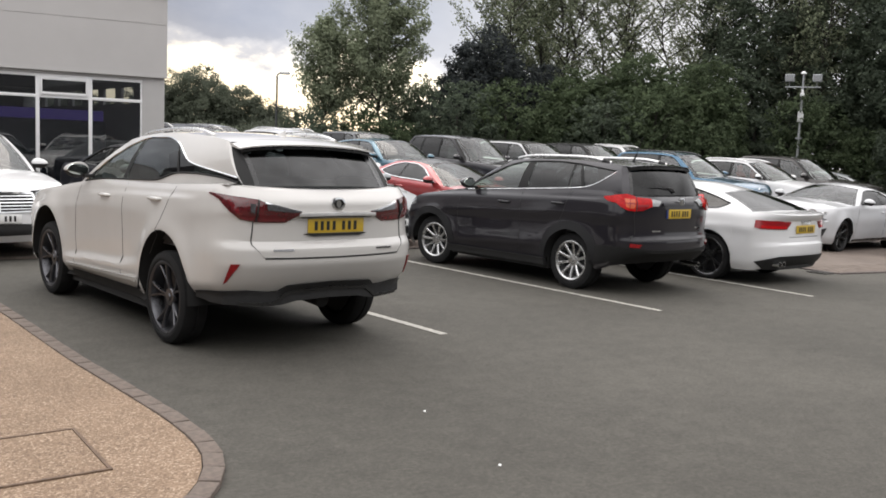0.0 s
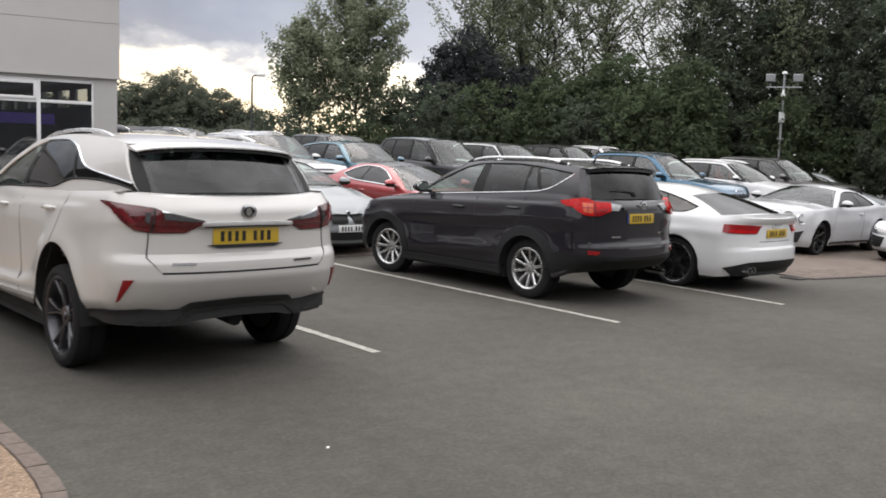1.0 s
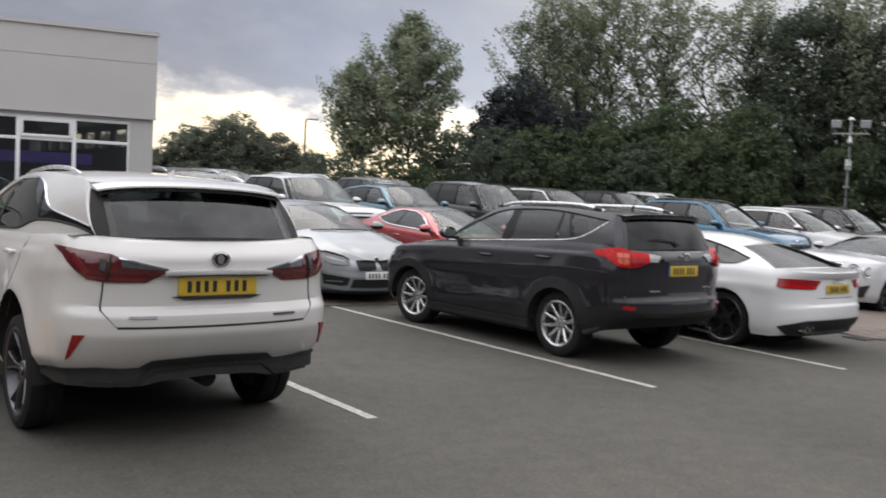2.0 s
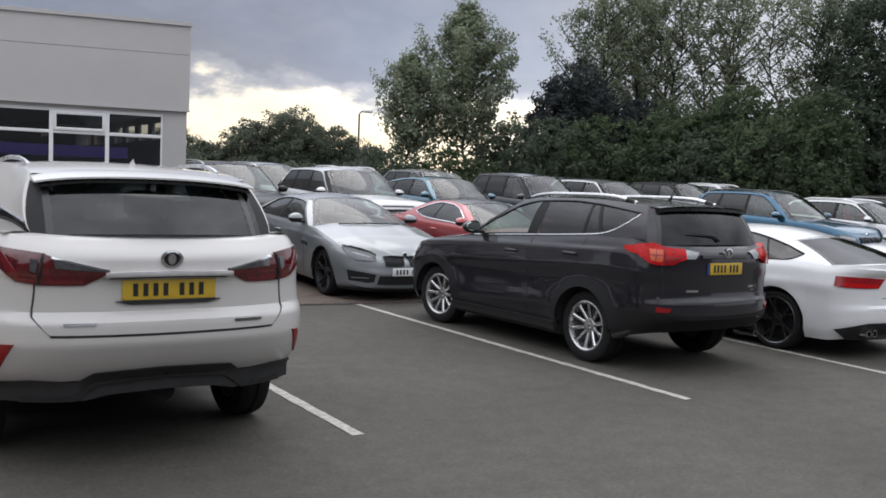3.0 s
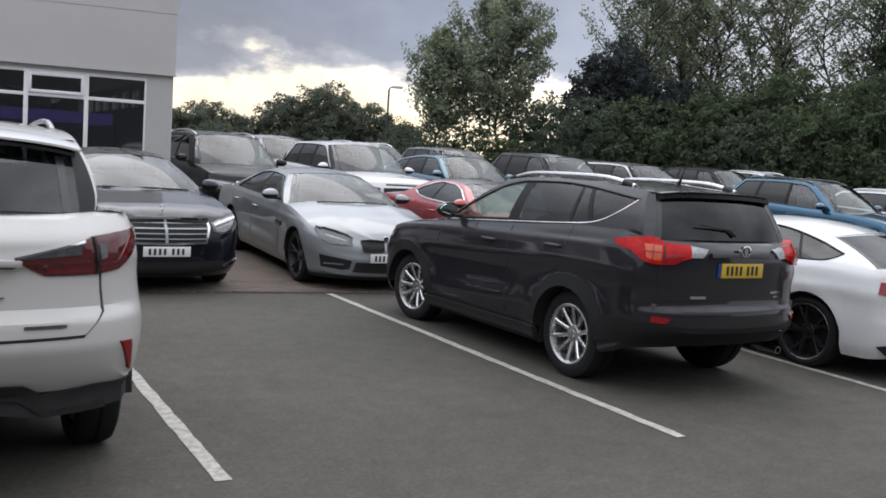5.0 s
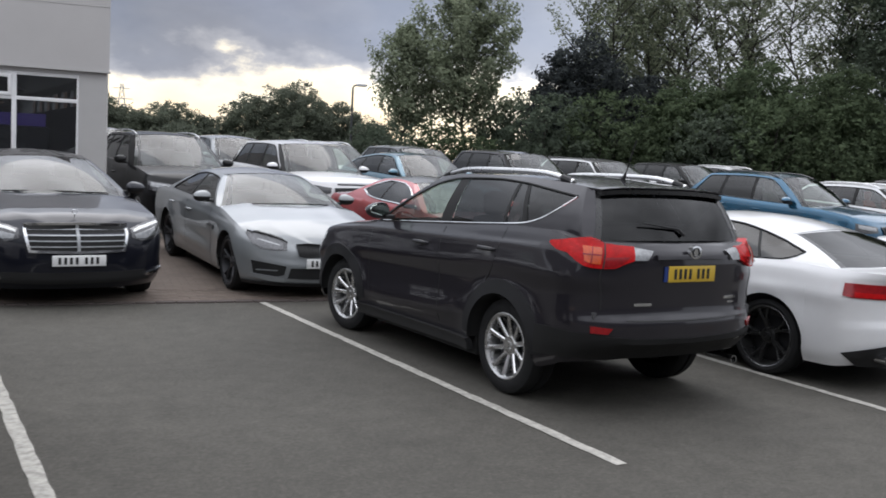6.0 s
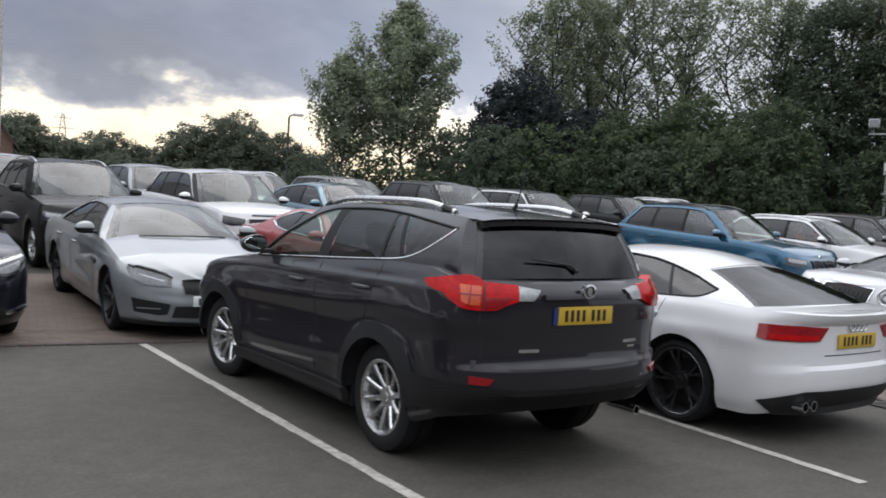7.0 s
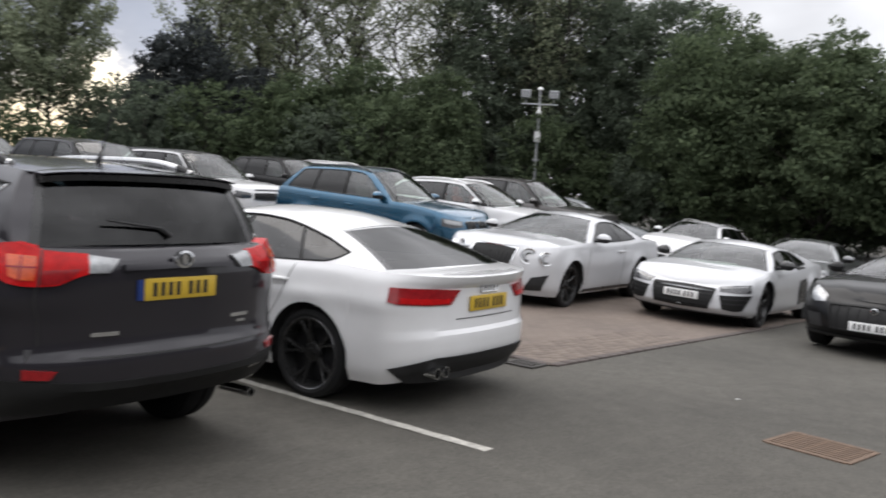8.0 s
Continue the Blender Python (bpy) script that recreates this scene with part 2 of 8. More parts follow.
def mesh_of(name, bm, angle=35):
    bmesh.ops.recalc_face_normals(bm, faces=bm.faces)
    me = bpy.data.meshes.new(name)
    bm.to_mesh(me)
    bm.free()
    smooth(me, angle)
    return me


def part(name, bm, material, parent, label="", angle=35):
    return link_mesh(name, mesh_of(name, bm, angle), material, parent, label)


def part_islands(name, bm, material, parent, label="", angle=35):
    """Each separate piece of bm becomes a part of its own."""
    bm.verts.index_update()
    seen, groups = set(), []
    for v in bm.verts:
        if v in seen:
            continue
        todo, grp = [v], []
        seen.add(v)
        while todo:
            w = todo.pop()
            grp.append(w)
            for e in w.link_edges:
                o = e.other_vert(w)
                if o not in seen:
                    seen.add(o)
                    todo.append(o)
        groups.append(grp)
    obs = []
    for grp in groups:
        nb = bmesh.new()
        made = {v: nb.verts.new(v.co) for v in grp}
        for f in {f for v in grp for f in v.link_faces}:
            nb.faces.new([made[v] for v in f.verts])
        if nb.faces:
            obs.append(part(name, nb, material, parent, label, angle))
        else:
            nb.free()
    bm.free()
    return obs


def thing(name, m, label, category, group="", kind=""):
    ob = new(name)
    ob.empty_display_size = 0.2
    ob.matrix_world = m
    return tagged(ob, label, category, group, kind)


def grid_into(bm, rows, close=False):
    """Faces over a list of equal rows of points."""
    vs = [[bm.verts.new(p) for p in r] for r in rows]
    for a, b in zip(vs, vs[1:]):
        n = len(a)
        for i in range(n if close else n - 1):
            j = (i + 1) % n
            q = (a[i], a[j], b[j], b[i])
            if len(set(v.co.to_tuple(6) for v in q)) >= 3:
                try:
                    bm.faces.new(q)
                except ValueError:
                    pass
    return vs


def box_into(bm, c, s, m=None, bevel=0.0):
    r = bmesh.ops.create_cube(bm, size=1.0)
    vs = r["verts"]
    for v in vs:
        v.co = Vector((c[0] + v.co.x * s[0], c[1] + v.co.y * s[1], c[2] + v.co.z * s[2]))
        if m is not None:
            v.co = m @ v.co
    if bevel:
        es = {e for v in vs for e in v.link_edges}
        bmesh.ops.bevel(bm, geom=list(es), offset=bevel, segments=2, affect="EDGES", profile=0.5)


def tube_into(bm, pts, r, n=8, ends=True):
    """A round bar along points; r is one radius or one for each point."""
    rs = r if isinstance(r, (list, tuple)) else [r] * len(pts)
    rows = []
    for i, p in enumerate(pts):
        a, b = Vector(pts[max(0, i - 1)]), Vector(pts[min(len(pts) - 1, i + 1)])
        d = (b - a).normalized()
        u = d.cross(Vector((0, 0, 1)))
        if u.length < 1e-3:
            u = d.cross(Vector((1, 0, 0)))
        u.normalize()
        w = u.cross(d)
        rows.append([Vector(p) + rs[i] * (math.cos(t) * u + math.sin(t) * w) for t in (2 * math.pi * k / n for k in range(n))])
    vs = grid_into(bm, rows, True)
    if ends:
        for row in (vs[0], vs[-1]):
            try:
                bm.faces.new(row)
            except ValueError:
                pass


def curve_of(pts):
    """A smooth curve through (x, y) points, without overshoot."""
    pts = sorted(pts)
    xs, ys = [p[0] for p in pts], [p[1] for p in pts]
    n = len(xs)
    d = [(ys[i + 1] - ys[i]) / (xs[i + 1] - xs[i]) for i in range(n - 1)]
    m = [d[0]] + [0 if d[i - 1] * d[i] <= 0 else 2 * d[i - 1] * d[i] / (d[i - 1] + d[i]) for i in range(1, n - 1)] + [d[-1]]

    def f(x):
        if x <= xs[0]:
            return ys[0]
        if x >= xs[-1]:
            return ys[-1]
        i = max(k for k in range(n - 1) if xs[k] <= x)
        h = xs[i + 1] - xs[i]
        t = (x - xs[i]) / h
        return ((1 + 2 * t) * (1 - t) ** 2 * ys[i] + t * (1 - t) ** 2 * h * m[i]
                + t * t * (3 - 2 * t) * ys[i + 1] + t * t * (t - 1) * h * m[i + 1])
    return f


def along(poly, u):
    """The point at share u of a line through points (by index)."""
    k = u * (len(poly) - 1)
    i = min(int(k), len(poly) - 2)
    f = k - i
    return tuple(a + (b - a) * f for a, b in zip(poly[i], poly[i + 1]))


# ---- cars: x ahead, y left, z up, origin on the ground midway between the axles ----
class Shape:
    """A car's outer form: lower body by plan outline and section, glasshouse by belt and roof lines."""

    def __init__(self, s):
        self.s = s
        self.L, self.W, self.wb = s["L"], s["W"], s["wb"]
        self.Lf = self.wb / 2 + s["fo"]
        self.Lr = self.L - self.Lf
        self.cf, self.cr = s.get("cf", 0.46), s.get("cr", 0.40)
        self.nf, self.nr = s.get("nf", 2.3), s.get("nr", 2.5)
        self.belt = curve_of(s["belt"])
        self.sill = curve_of(s.get("sill", ((-self.Lr, 0.34), (-self.Lr + 0.6, 0.25), (self.Lf - 0.6, 0.24), (self.Lf, 0.24))))
        self.g = curve_of(s.get("section", ((0, 0.925), (0.12, 0.965), (0.42, 0.985), (0.62, 1.0), (0.82, 0.988), (0.94, 0.965), (1, 0.93))))
        self.fp = curve_of(s.get("front", ((0, 0.10), (0.25, 0.0), (0.5, 0.01), (0.8, 0.06), (1, 0.17))))
        self.rp = curve_of(s.get("rear", ((0, 0.12), (0.25, 0.0), (0.5, 0.01), (0.6, 0.06), (0.85, 0.07), (1, 0.12))))
        self.roof = curve_of(s["roof"])
        self.R = s["R"]
        self.Ra = self.R + s.get("gap", 0.055)
        self.zw = self.R
        self.ak = s.get("archk", 1.0)
        self.creases = [(curve_of(c[0]), min(q[0] for q in c[0]), max(q[0] for q in c[0]), *c[1:]) for c in s.get("creases", ())]

    def zz(self, x, z):
        a, b = self.sill(x), self.belt(x)
        return min(max((z - a) / max(b - a, 0.05), 0), 1)

    def flare(self, x, z):
        v = 0.0
        for xw in (self.wb / 2, -self.wb / 2):
            r = math.hypot(x - xw, (z - self.zw) / (self.ak if z > self.zw else 1.0))
            if r >= self.Ra - 0.02:
                v = max(v, self.s.get("flare", 0.02) * math.exp(-((r - self.Ra) / 0.10) ** 2))
        return v

    def fold(self, x, z):
        """Pressed lines along the flank: height, and width above and below the line."""
        v = 0.0
        for line, x0, x1, h, up, down in self.creases:
            e = min(1.0, max(0.0, (x - x0) / 0.3), max(0.0, (x1 - x) / 0.3)) if x0 < x < x1 else 0.0
            d = z - line(x)
            v += h * e * math.exp(-(d / (up if d > 0 else down)) ** 2)
        return v

    def pinch(self, x, z):
        """The body's upper half may draw in towards the tail."""
        e = self.s.get("pinch", 0.0)
        if not e:
            return 1.0
        u, v = min(1.0, max(0.0, (-1.5 - x) / 0.7)), min(1.0, max(0.0, (self.zz(x, z) - 0.35) / 0.35))
        return 1 - e * u * u * (3 - 2 * u) * v * v * (3 - 2 * v)

    def half(self, x, z):
        """Half width at x (in the straight part or the corners) and z."""
        k = 1.0
        if x > self.Lf - self.cf:
            d = max(0.0, (self.Lf - x) / self.cf)
            k = (1 - (1 - min(d, 1)) ** self.nf) ** (1 / self.nf)
        elif x < -self.Lr + self.cr:
            d = max(0.0, (x + self.Lr) / self.cr)
            k = (1 - (1 - min(d, 1)) ** self.nr) ** (1 / self.nr)
        return k * self.W / 2 * self.g(self.zz(x, z)) * self.pinch(x, z) + self.flare(x, z) + self.fold(x, z)

    def at(self, end, p, z):
        """The surface at perimeter p: degrees from the end's middle (+ is left), past 90 a centimetre along the side for each unit."""
        sg = 1 if p >= 0 else -1
        a = abs(p)
        c, n = (self.cf, self.nf) if end == "front" else (self.cr, self.nr)
        f = 1 if end == "front" else -1
        tip = self.Lf if end == "front" else self.Lr
        prof = self.fp if end == "front" else self.rp
        if a >= 90:
            x = f * (tip - c - (a - 90) * 0.01)
            return Vector((x, sg * self.half(x, z), z))
        t = radians(a)
        d = c * (1 - max(math.cos(t), 0) ** (2 / n))
        x = f * (tip - d)
        zz = self.zz(x, z)
        k = max(math.cos(t), 0) ** 0.6
        return Vector((x - f * prof(zz) * k, sg * (self.W / 2 * self.g(zz) * self.pinch(x, z) * math.sin(t) ** (2 / n) + self.flare(x, z) * math.sin(t) ** 4), z))

    def out(self, end, p):
        a = max(-90.0, min(90.0, p))
        return Vector(((1 if end == "front" else -1) * math.cos(radians(a)), math.sin(radians(a)), 0))

    def bottom(self, x):
        b = self.sill(x)
        for xw in (self.wb / 2, -self.wb / 2):
            if abs(x - xw) < self.Ra:
                b = max(b, self.zw + self.ak * math.sqrt(self.Ra ** 2 - (x - xw) ** 2))
        return b

    def stations(self):
        """Left half of the outline from the front's middle to the rear's: (end, p) pairs."""
        st = [("front", a) for a in (0, 8, 16, 24, 32, 40, 48, 56, 63, 70, 76, 81, 85, 88)]
        xs = []
        x0, x1 = self.Lf - self.cf, -self.Lr + self.cr
        n = 30
        xs += [x0 + (x1 - x0) * i / n for i in range(n + 1)]
        for xw in (self.wb / 2, -self.wb / 2):
            xs = [x for x in xs if abs(x - xw) > self.Ra + 0.015]
            xs += [xw + self.Ra * math.cos(math.pi * k / 18) for k in range(19)] + [xw + self.Ra + 0.003, xw - self.Ra - 0.003]
        st += [("side", x) for x in sorted((x for x in xs if x1 - 1e-6 <= x <= x0 + 1e-6), reverse=True)]
        st += [("rear", a) for a in (88, 85, 81, 76, 70, 63, 56, 48, 40, 32, 24, 16, 8, 0)]
        return st

    def column(self, st, n=0):
        n = n or self.s.get("rows", 15)
        end, p = st
        x = p if end == "side" else self.at(end, p, 0.5).x
        if end != "side":
            c, q = (self.cf, self.nf) if end == "front" else (self.cr, self.nr)
            d = c * (1 - max(math.cos(radians(p)), 0) ** (2 / q))
            x = self.Lf - d if end == "front" else -self.Lr + d
        a, b = self.bottom(x), self.belt(x)
        col = []
        for i in range(n):
            s = i / (n - 1)
            s = s ** 0.9
            z = a + (b - a) * s
            col.append(Vector((p, self.half(p, z), z)) if end == "side" else self.at(end, p, z))
        return x, col

    def lower(self):
        bm = bmesh.new()
        cols = [self.column(st) for st in self.stations()]
        for sg in (1, -1):
            grid_into(bm, [[Vector((v.x, sg * v.y, v.z)) for v in c] for _, c in cols])
        xc, xd = self.s["cowl"], self.s["deck"]
        for keep, crown in ((lambda x: x >= xc - 0.02, self.s.get("crown", 0.05)), (lambda x: x <= xd + 0.02, self.s.get("dcrown", 0.03))):
            rows = []
            for x, c in cols:
                if keep(x):
                    e = c[-1]
                    k = min(1.0, abs(e.y) / (self.W * 0.46))
                    rows.append([Vector((e.x, e.y * t, e.z + crown * k * (1 - t * t) ** 0.8 + self.ridge(e.x, t))) for t in [i / 9 for i in range(-9, 10)]])
            if len(rows) > 1:
                grid_into(bm, rows)
        bmesh.ops.remove_doubles(bm, verts=bm.verts, dist=0.0006)
        return bm

    def ridge(self, x, t):
        r = self.s.get("ridge", 0.0)
        return r * math.exp(-((abs(t) - 0.62) / 0.10) ** 2) if x > 0 else 0.0

    # glasshouse
    def yroof(self, x):
        t = min(max((-0.8 - x) / 1.2, 0.0), 1.0)
        return self.s["Wr"] / 2 * (1 - self.s.get("rtaper", 0.0) * t * t * (3 - 2 * t))

    def roof_pt(self, x, k):
        """The roof at x, share k of its half width."""
        return Vector((x, self.yroof(x) * k, self.roof(x) - self.s.get("rcrown", 0.055) * k * k))

    def base_pt(self, x, inset=0.0):
        b = self.belt(x)
        if self.s.get("rtuck"):
            x0, x1, w = self.s["rtuck"]
            t = min(max((x0 - x) / (x0 - x1), 0.0), 1.0)
            inset = inset + w * t * t * (3 - 2 * t)
        return Vector((x, self.half(x, b) - 0.006 - inset, b - 0.006))

    def panels(self):
        s = self.s
        a, d = s["A"], s["D"]
        roof_f, roof_r = a[1] + s.get("bowf", 0.10), d[1] - s.get("bowr", 0.06)
        ea, er = self.base_pt(a[0], 0.05), self.roof_pt(a[1], 0.94)
        front = []
        for i in range(9):
            k = i / 8
            xb = a[0] + s.get("bow", 0.28) * (1 - k * k)
            zb = self.belt(a[0]) + (self.belt(xb) - self.belt(a[0])) * 0.7 + s.get("crown", 0.05) * (1 - k * k) - 0.015
            front.append((Vector((xb, ea.y * k, zb)), self.roof_pt(a[1] + s.get("bowf", 0.10) * (1 - k * k), 0.94 * k) - Vector((0, 0, 0.004))))
        back = []
        fb = self.base_pt(d[0], s.get("dinset", 0.05))
        for i in range(9):
            k = i / 8
            xb = d[0] - s.get("bowd", 0.16) * (1 - k * k)
            zb = fb.z + s.get("dcrown", 0.03) * (1 - k * k) + s.get("rlift", 0.0)
            back.append((Vector((xb, fb.y * k, zb)), self.roof_pt(d[1] - s.get("bowr", 0.06) * (1 - k * k), s.get("dk", 0.94) * k) - Vector((0, 0, 0.004))))
        return front, back


def pane_pt(b, r, v, bulge, nrm):
    return b.lerp(r, v) + nrm * (bulge * 4 * v * (1 - v))


def sheet_between(cols, v0, v1, bulge, nrm, nv=7, off=0.0):
    """Rows of points over columns (base, roof), between shares v0(u) and v1(u) of the height."""
    rows = []
    n = len(cols)
    for i, (b, r) in enumerate(cols):
        u = i / max(1, n - 1)
        lo = v0[0] + (v0[1] - v0[0]) * u
        hi = v1[0] + (v1[1] - v1[0]) * u
        rows.append([pane_pt(b, r, lo + (hi - lo) * j / (nv - 1), bulge, nrm) - nrm * off for j in range(nv)])
    return rows


def strip(shape, end, top, bottom, off=0.006, depth=0.05, n=12, m=4):
    """A lens, grille or trim that lies on the body between two lines of (p, z), with its edge let into the body."""
    n = max(n, 2 * (max(len(top), len(bottom)) - 1))
    bm = bmesh.new()
    rows, back = [], []
    for i in range(n + 1):
        t, b = along(top, i / n), along(bottom, i / n)
        r, q = [], []
        for j in range(m + 1):
            p, z = t[0] + (b[0] - t[0]) * j / m, t[1] + (b[1] - t[1]) * j / m
            o = shape.out(end, p)
            s = shape.at(end, p, z)
            r.append(s + o * off)
            q.append(s - o * depth)
        rows.append(r)
        back.append(q)
    vs = grid_into(bm, rows)
    rim = [r[0] for r in vs] + vs[-1][1:] + [r[-1] for r in vs[-2::-1]] + vs[0][-2:0:-1]
    bq = [r[0] for r in back] + back[-1][1:] + [r[-1] for r in back[-2::-1]] + back[0][-2:0:-1]
    bv = [bm.verts.new(p) for p in bq]
    k = len(rim)
    for i in range(k):
        j = (i + 1) % k
        try:
            bm.faces.new((rim[i], rim[j], bv[j], bv[i]))
        except ValueError:
            pass
    return bm


def mirror_line(line):
    return [(-p, z) for p, z in line]


def side_strip(shape, sg, top, bottom, off=0.004, depth=0.02, n=10, m=2):
    """The same on a flank, between two lines of (x, z)."""
    bm = bmesh.new()
    rows, back = [], []
    for i in range(n + 1):
        t, b = along(top, i / n), along(bottom, i / n)
        r, q = [], []
        for j in range(m + 1):
            x, z = t[0] + (b[0] - t[0]) * j / m, t[1] + (b[1] - t[1]) * j / m
            y = shape.half(x, z)
            r.append(Vector((x, sg * (y + off), z)))
            q.append(Vector((x, sg * (y - depth), z)))
        rows.append(r)
        back.append(q)
    vs = grid_into(bm, rows)
    rim = [r[0] for r in vs] + vs[-1][1:] + [r[-1] for r in vs[-2::-1]] + vs[0][-2:0:-1]
    bq = [r[0] for r in back] + back[-1][1:] + [r[-1] for r in back[-2::-1]] + back[0][-2:0:-1]
    bv = [bm.verts.new(p) for p in bq]
    k = len(rim)
    for i in range(k):
        try:
            bm.faces.new((rim[i], rim[(i + 1) % k], bv[(i + 1) % k], bv[i]))
        except ValueError:
            pass
    return bm


def seam(shape, sg, line, w=0.007, proud=0.0015):
    """A dark shut line on a flank."""
    top = [(x - w / 2, z) for x, z in line]
    bot = [(x + w / 2, z) for x, z in line]
    return side_strip(shape, sg, top, bot, proud, 0.004, n=14, m=1)


def lathe(bm, prof, n=36, axis_y=True):
    """Turns (r, y) round the y axis."""
    rows = [[Vector((r * math.cos(t), y, r * math.sin(t))) for t in (2 * math.pi * k / n for k in range(n))] for r, y in prof]
    grid_into(bm, rows, True)


WHEELS = {}


def wheel_meshes(R, rr, w, style):
    """Tyre, rim and brake: y is outward."""
    key = (R, rr, w, style)
    if key in WHEELS:
        return WHEELS[key]
    h = w / 2
    bm = bmesh.new()
    lathe(bm, [(rr - 0.01, -h * 0.9), (rr + 0.02, -h), (R - 0.045, -h), (R - 0.012, -h * 0.86), (R, -h * 0.6), (R, -h * 0.12), (R - 0.008, -h * 0.10),
               (R - 0.008, h * 0.10), (R, h * 0.12), (R, h * 0.6), (R - 0.012, h * 0.86), (R - 0.045, h * 1.0), (rr + 0.03, h * 1.02), (rr + 0.012, h * 0.97), (rr - 0.004, h * 0.86)], 48)
    tyre = mesh_of("tyre", bm, 30)
    bm = bmesh.new()
    lathe(bm, [(rr - 0.006, h * 0.80), (rr + 0.010, h * 0.95), (rr + 0.002, h * 0.97), (rr - 0.014, h * 0.90), (rr - 0.028, h * 0.55), (rr - 0.045, -h * 0.6)], 48)
    n, split, wid, curl = style
    lathe(bm, [(0.0, h * 0.66), (0.030, h * 0.66), (0.034, h * 0.58), (0.068, h * 0.56), (0.078, h * 0.45), (0.078, h * 0.2)], 24)
    for i in range(n):
        for sgn in ((-1, 1) if split else (0,)):
            a0 = 2 * math.pi * i / n
            a1 = a0 + sgn * split + curl
            am = a0 + sgn * split * 0.42 + curl * 0.5
            pts = [(0.055, a0 + sgn * 0.12, 0.50), (rr * 0.52, am, 0.66), (rr * 0.80, a0 + sgn * split * 0.8 + curl * 0.85, 0.80), (rr - 0.010, a1, 0.86)]
            rows = []
            for j, (r, a, y) in enumerate(pts):
                ww = wid * (0.9 if j == 0 else 0.85 if j == 1 else 0.9 if j == 2 else 1.15) * (0.66 if split else 1)
                c, t = Vector((r * math.cos(a), h * y, r * math.sin(a))), Vector((-math.sin(a), 0, math.cos(a)))
                dn = Vector((0, -0.035, 0))
                rows.append([c - t * ww / 2 + dn, c - t * ww / 2 + dn * 0.25, c - t * ww * 0.28, c + t * ww * 0.28, c + t * ww / 2 + dn * 0.25, c + t * ww / 2 + dn])
            grid_into(bm, rows)
    rim = mesh_of("rim", bm, 40)
    bm = bmesh.new()
    lathe(bm, [(0.0, h * 0.15), (rr * 0.72, h * 0.12), (rr * 0.72, h * 0.02), (rr - 0.04, 0.0), (rr - 0.04, -h * 0.8), (0.0, -h * 0.8)], 32)
    brake = mesh_of("wheel", bm, 30)
    WHEELS[key] = (tyre, rim, brake)
    return WHEELS[key]


def add_wheels(car, sh, s):
    tyre, rim, brake = wheel_meshes(sh.R, s["rim"], s.get("tw", 0.235), s.get("spokes", (5, 0.16, 0.06, 0.0)))
    track = sh.W / 2 - s.get("tw", 0.235) / 2 - s.get("tuck", 0.03)
    for xw in (sh.wb / 2, -sh.wb / 2):
        for sg in (1, -1):
            w = link_mesh("wheel", brake, DARKALLOY, car)
            w.matrix_basis = pose(xw, sg * track, sh.zw, 0, random.uniform(0, 70), 0 if sg > 0 else 180) if xw < 0 else pose(xw, sg * track, sh.zw, 0, random.uniform(0, 70), (0 if sg > 0 else 180) + s.get("steer", 0))
            link_mesh("tyre", tyre, TYRE, w)
            link_mesh("rim", rim, None, w)
            if s.get("edge"):
                bm = bmesh.new()
                rr, h = s["rim"], s.get("tw", 0.235) / 2
                lathe(bm, [(rr - 0.002, h * 0.962), (rr + 0.001, h * 0.980), (rr + 0.003, h * 0.962)], 48)
                part("rim_edge", bm, s["edge"], w, "bright machined rim edge")
            if not rim.materials:
                rim.materials.append(s.get("rimmat", ALLOY))


def add_plate(car, at, out, up, mat, k=1.0):
    """A number plate whose characters are plain bars."""
    out = out.normalized()
    up = (up - out * up.dot(out)).normalized()
    sx = up.cross(out) * k
    m = Matrix((sx, -out, up)).transposed().to_4x4()
    m.translation = at
    bm = bmesh.new()
    box_into(bm, (0, 0, 0), (0.52, 0.012, 0.112), m, 0.004)
    pl = part("number_plate", bm, mat, car, "yellow number plate" if mat is PLATEY else "white number plate")
    x = -0.19
    for i in range(7):
        bm = bmesh.new()
        box_into(bm, (x, -0.0075, 0), (0.027, 0.003, 0.070), m)
        part("character_bar", bm, INK, pl)
        x += 0.055 if i != 3 else 0.09
    return pl, m


def dg(y, W, n):
    """Perimeter degrees of the point y to the side of an end's middle."""
    return math.copysign(math.degrees(math.asin(min(1.0, (abs(y) / (W * 0.49)) ** (n / 2)))), y)


def round_lamp(car, sh, end, p, z, r, ring=CHROME, lens=LAMPCLEAR, name="headlamp"):
    """A round lamp: a bright ring with a domed lens in it."""
    o = (sh.out(end, p) + Vector((0, 0, 0.25))).normalized()
    q = o.to_track_quat("Y", "Z").to_matrix().to_4x4()
    q.translation = sh.at(end, p, z)
    bm = bmesh.new()
    lathe(bm, [(r, -0.06), (r, 0.006), (r * 0.95, 0.016), (r * 0.86, 0.010), (r * 0.84, -0.03)], 28)
    bmesh.ops.transform(bm, matrix=q, verts=bm.verts)
    a = part(name, bm, ring, car)
    bm = bmesh.new()
    lathe(bm, [(r * 0.85, -0.002), (r * 0.7, 0.006), (r * 0.45, 0.010), (r * 0.42, -0.012), (r * 0.2, -0.02), (0.001, -0.022)], 28)
    bmesh.ops.transform(bm, matrix=q, verts=bm.verts)
    part("lens", bm, lens, a)


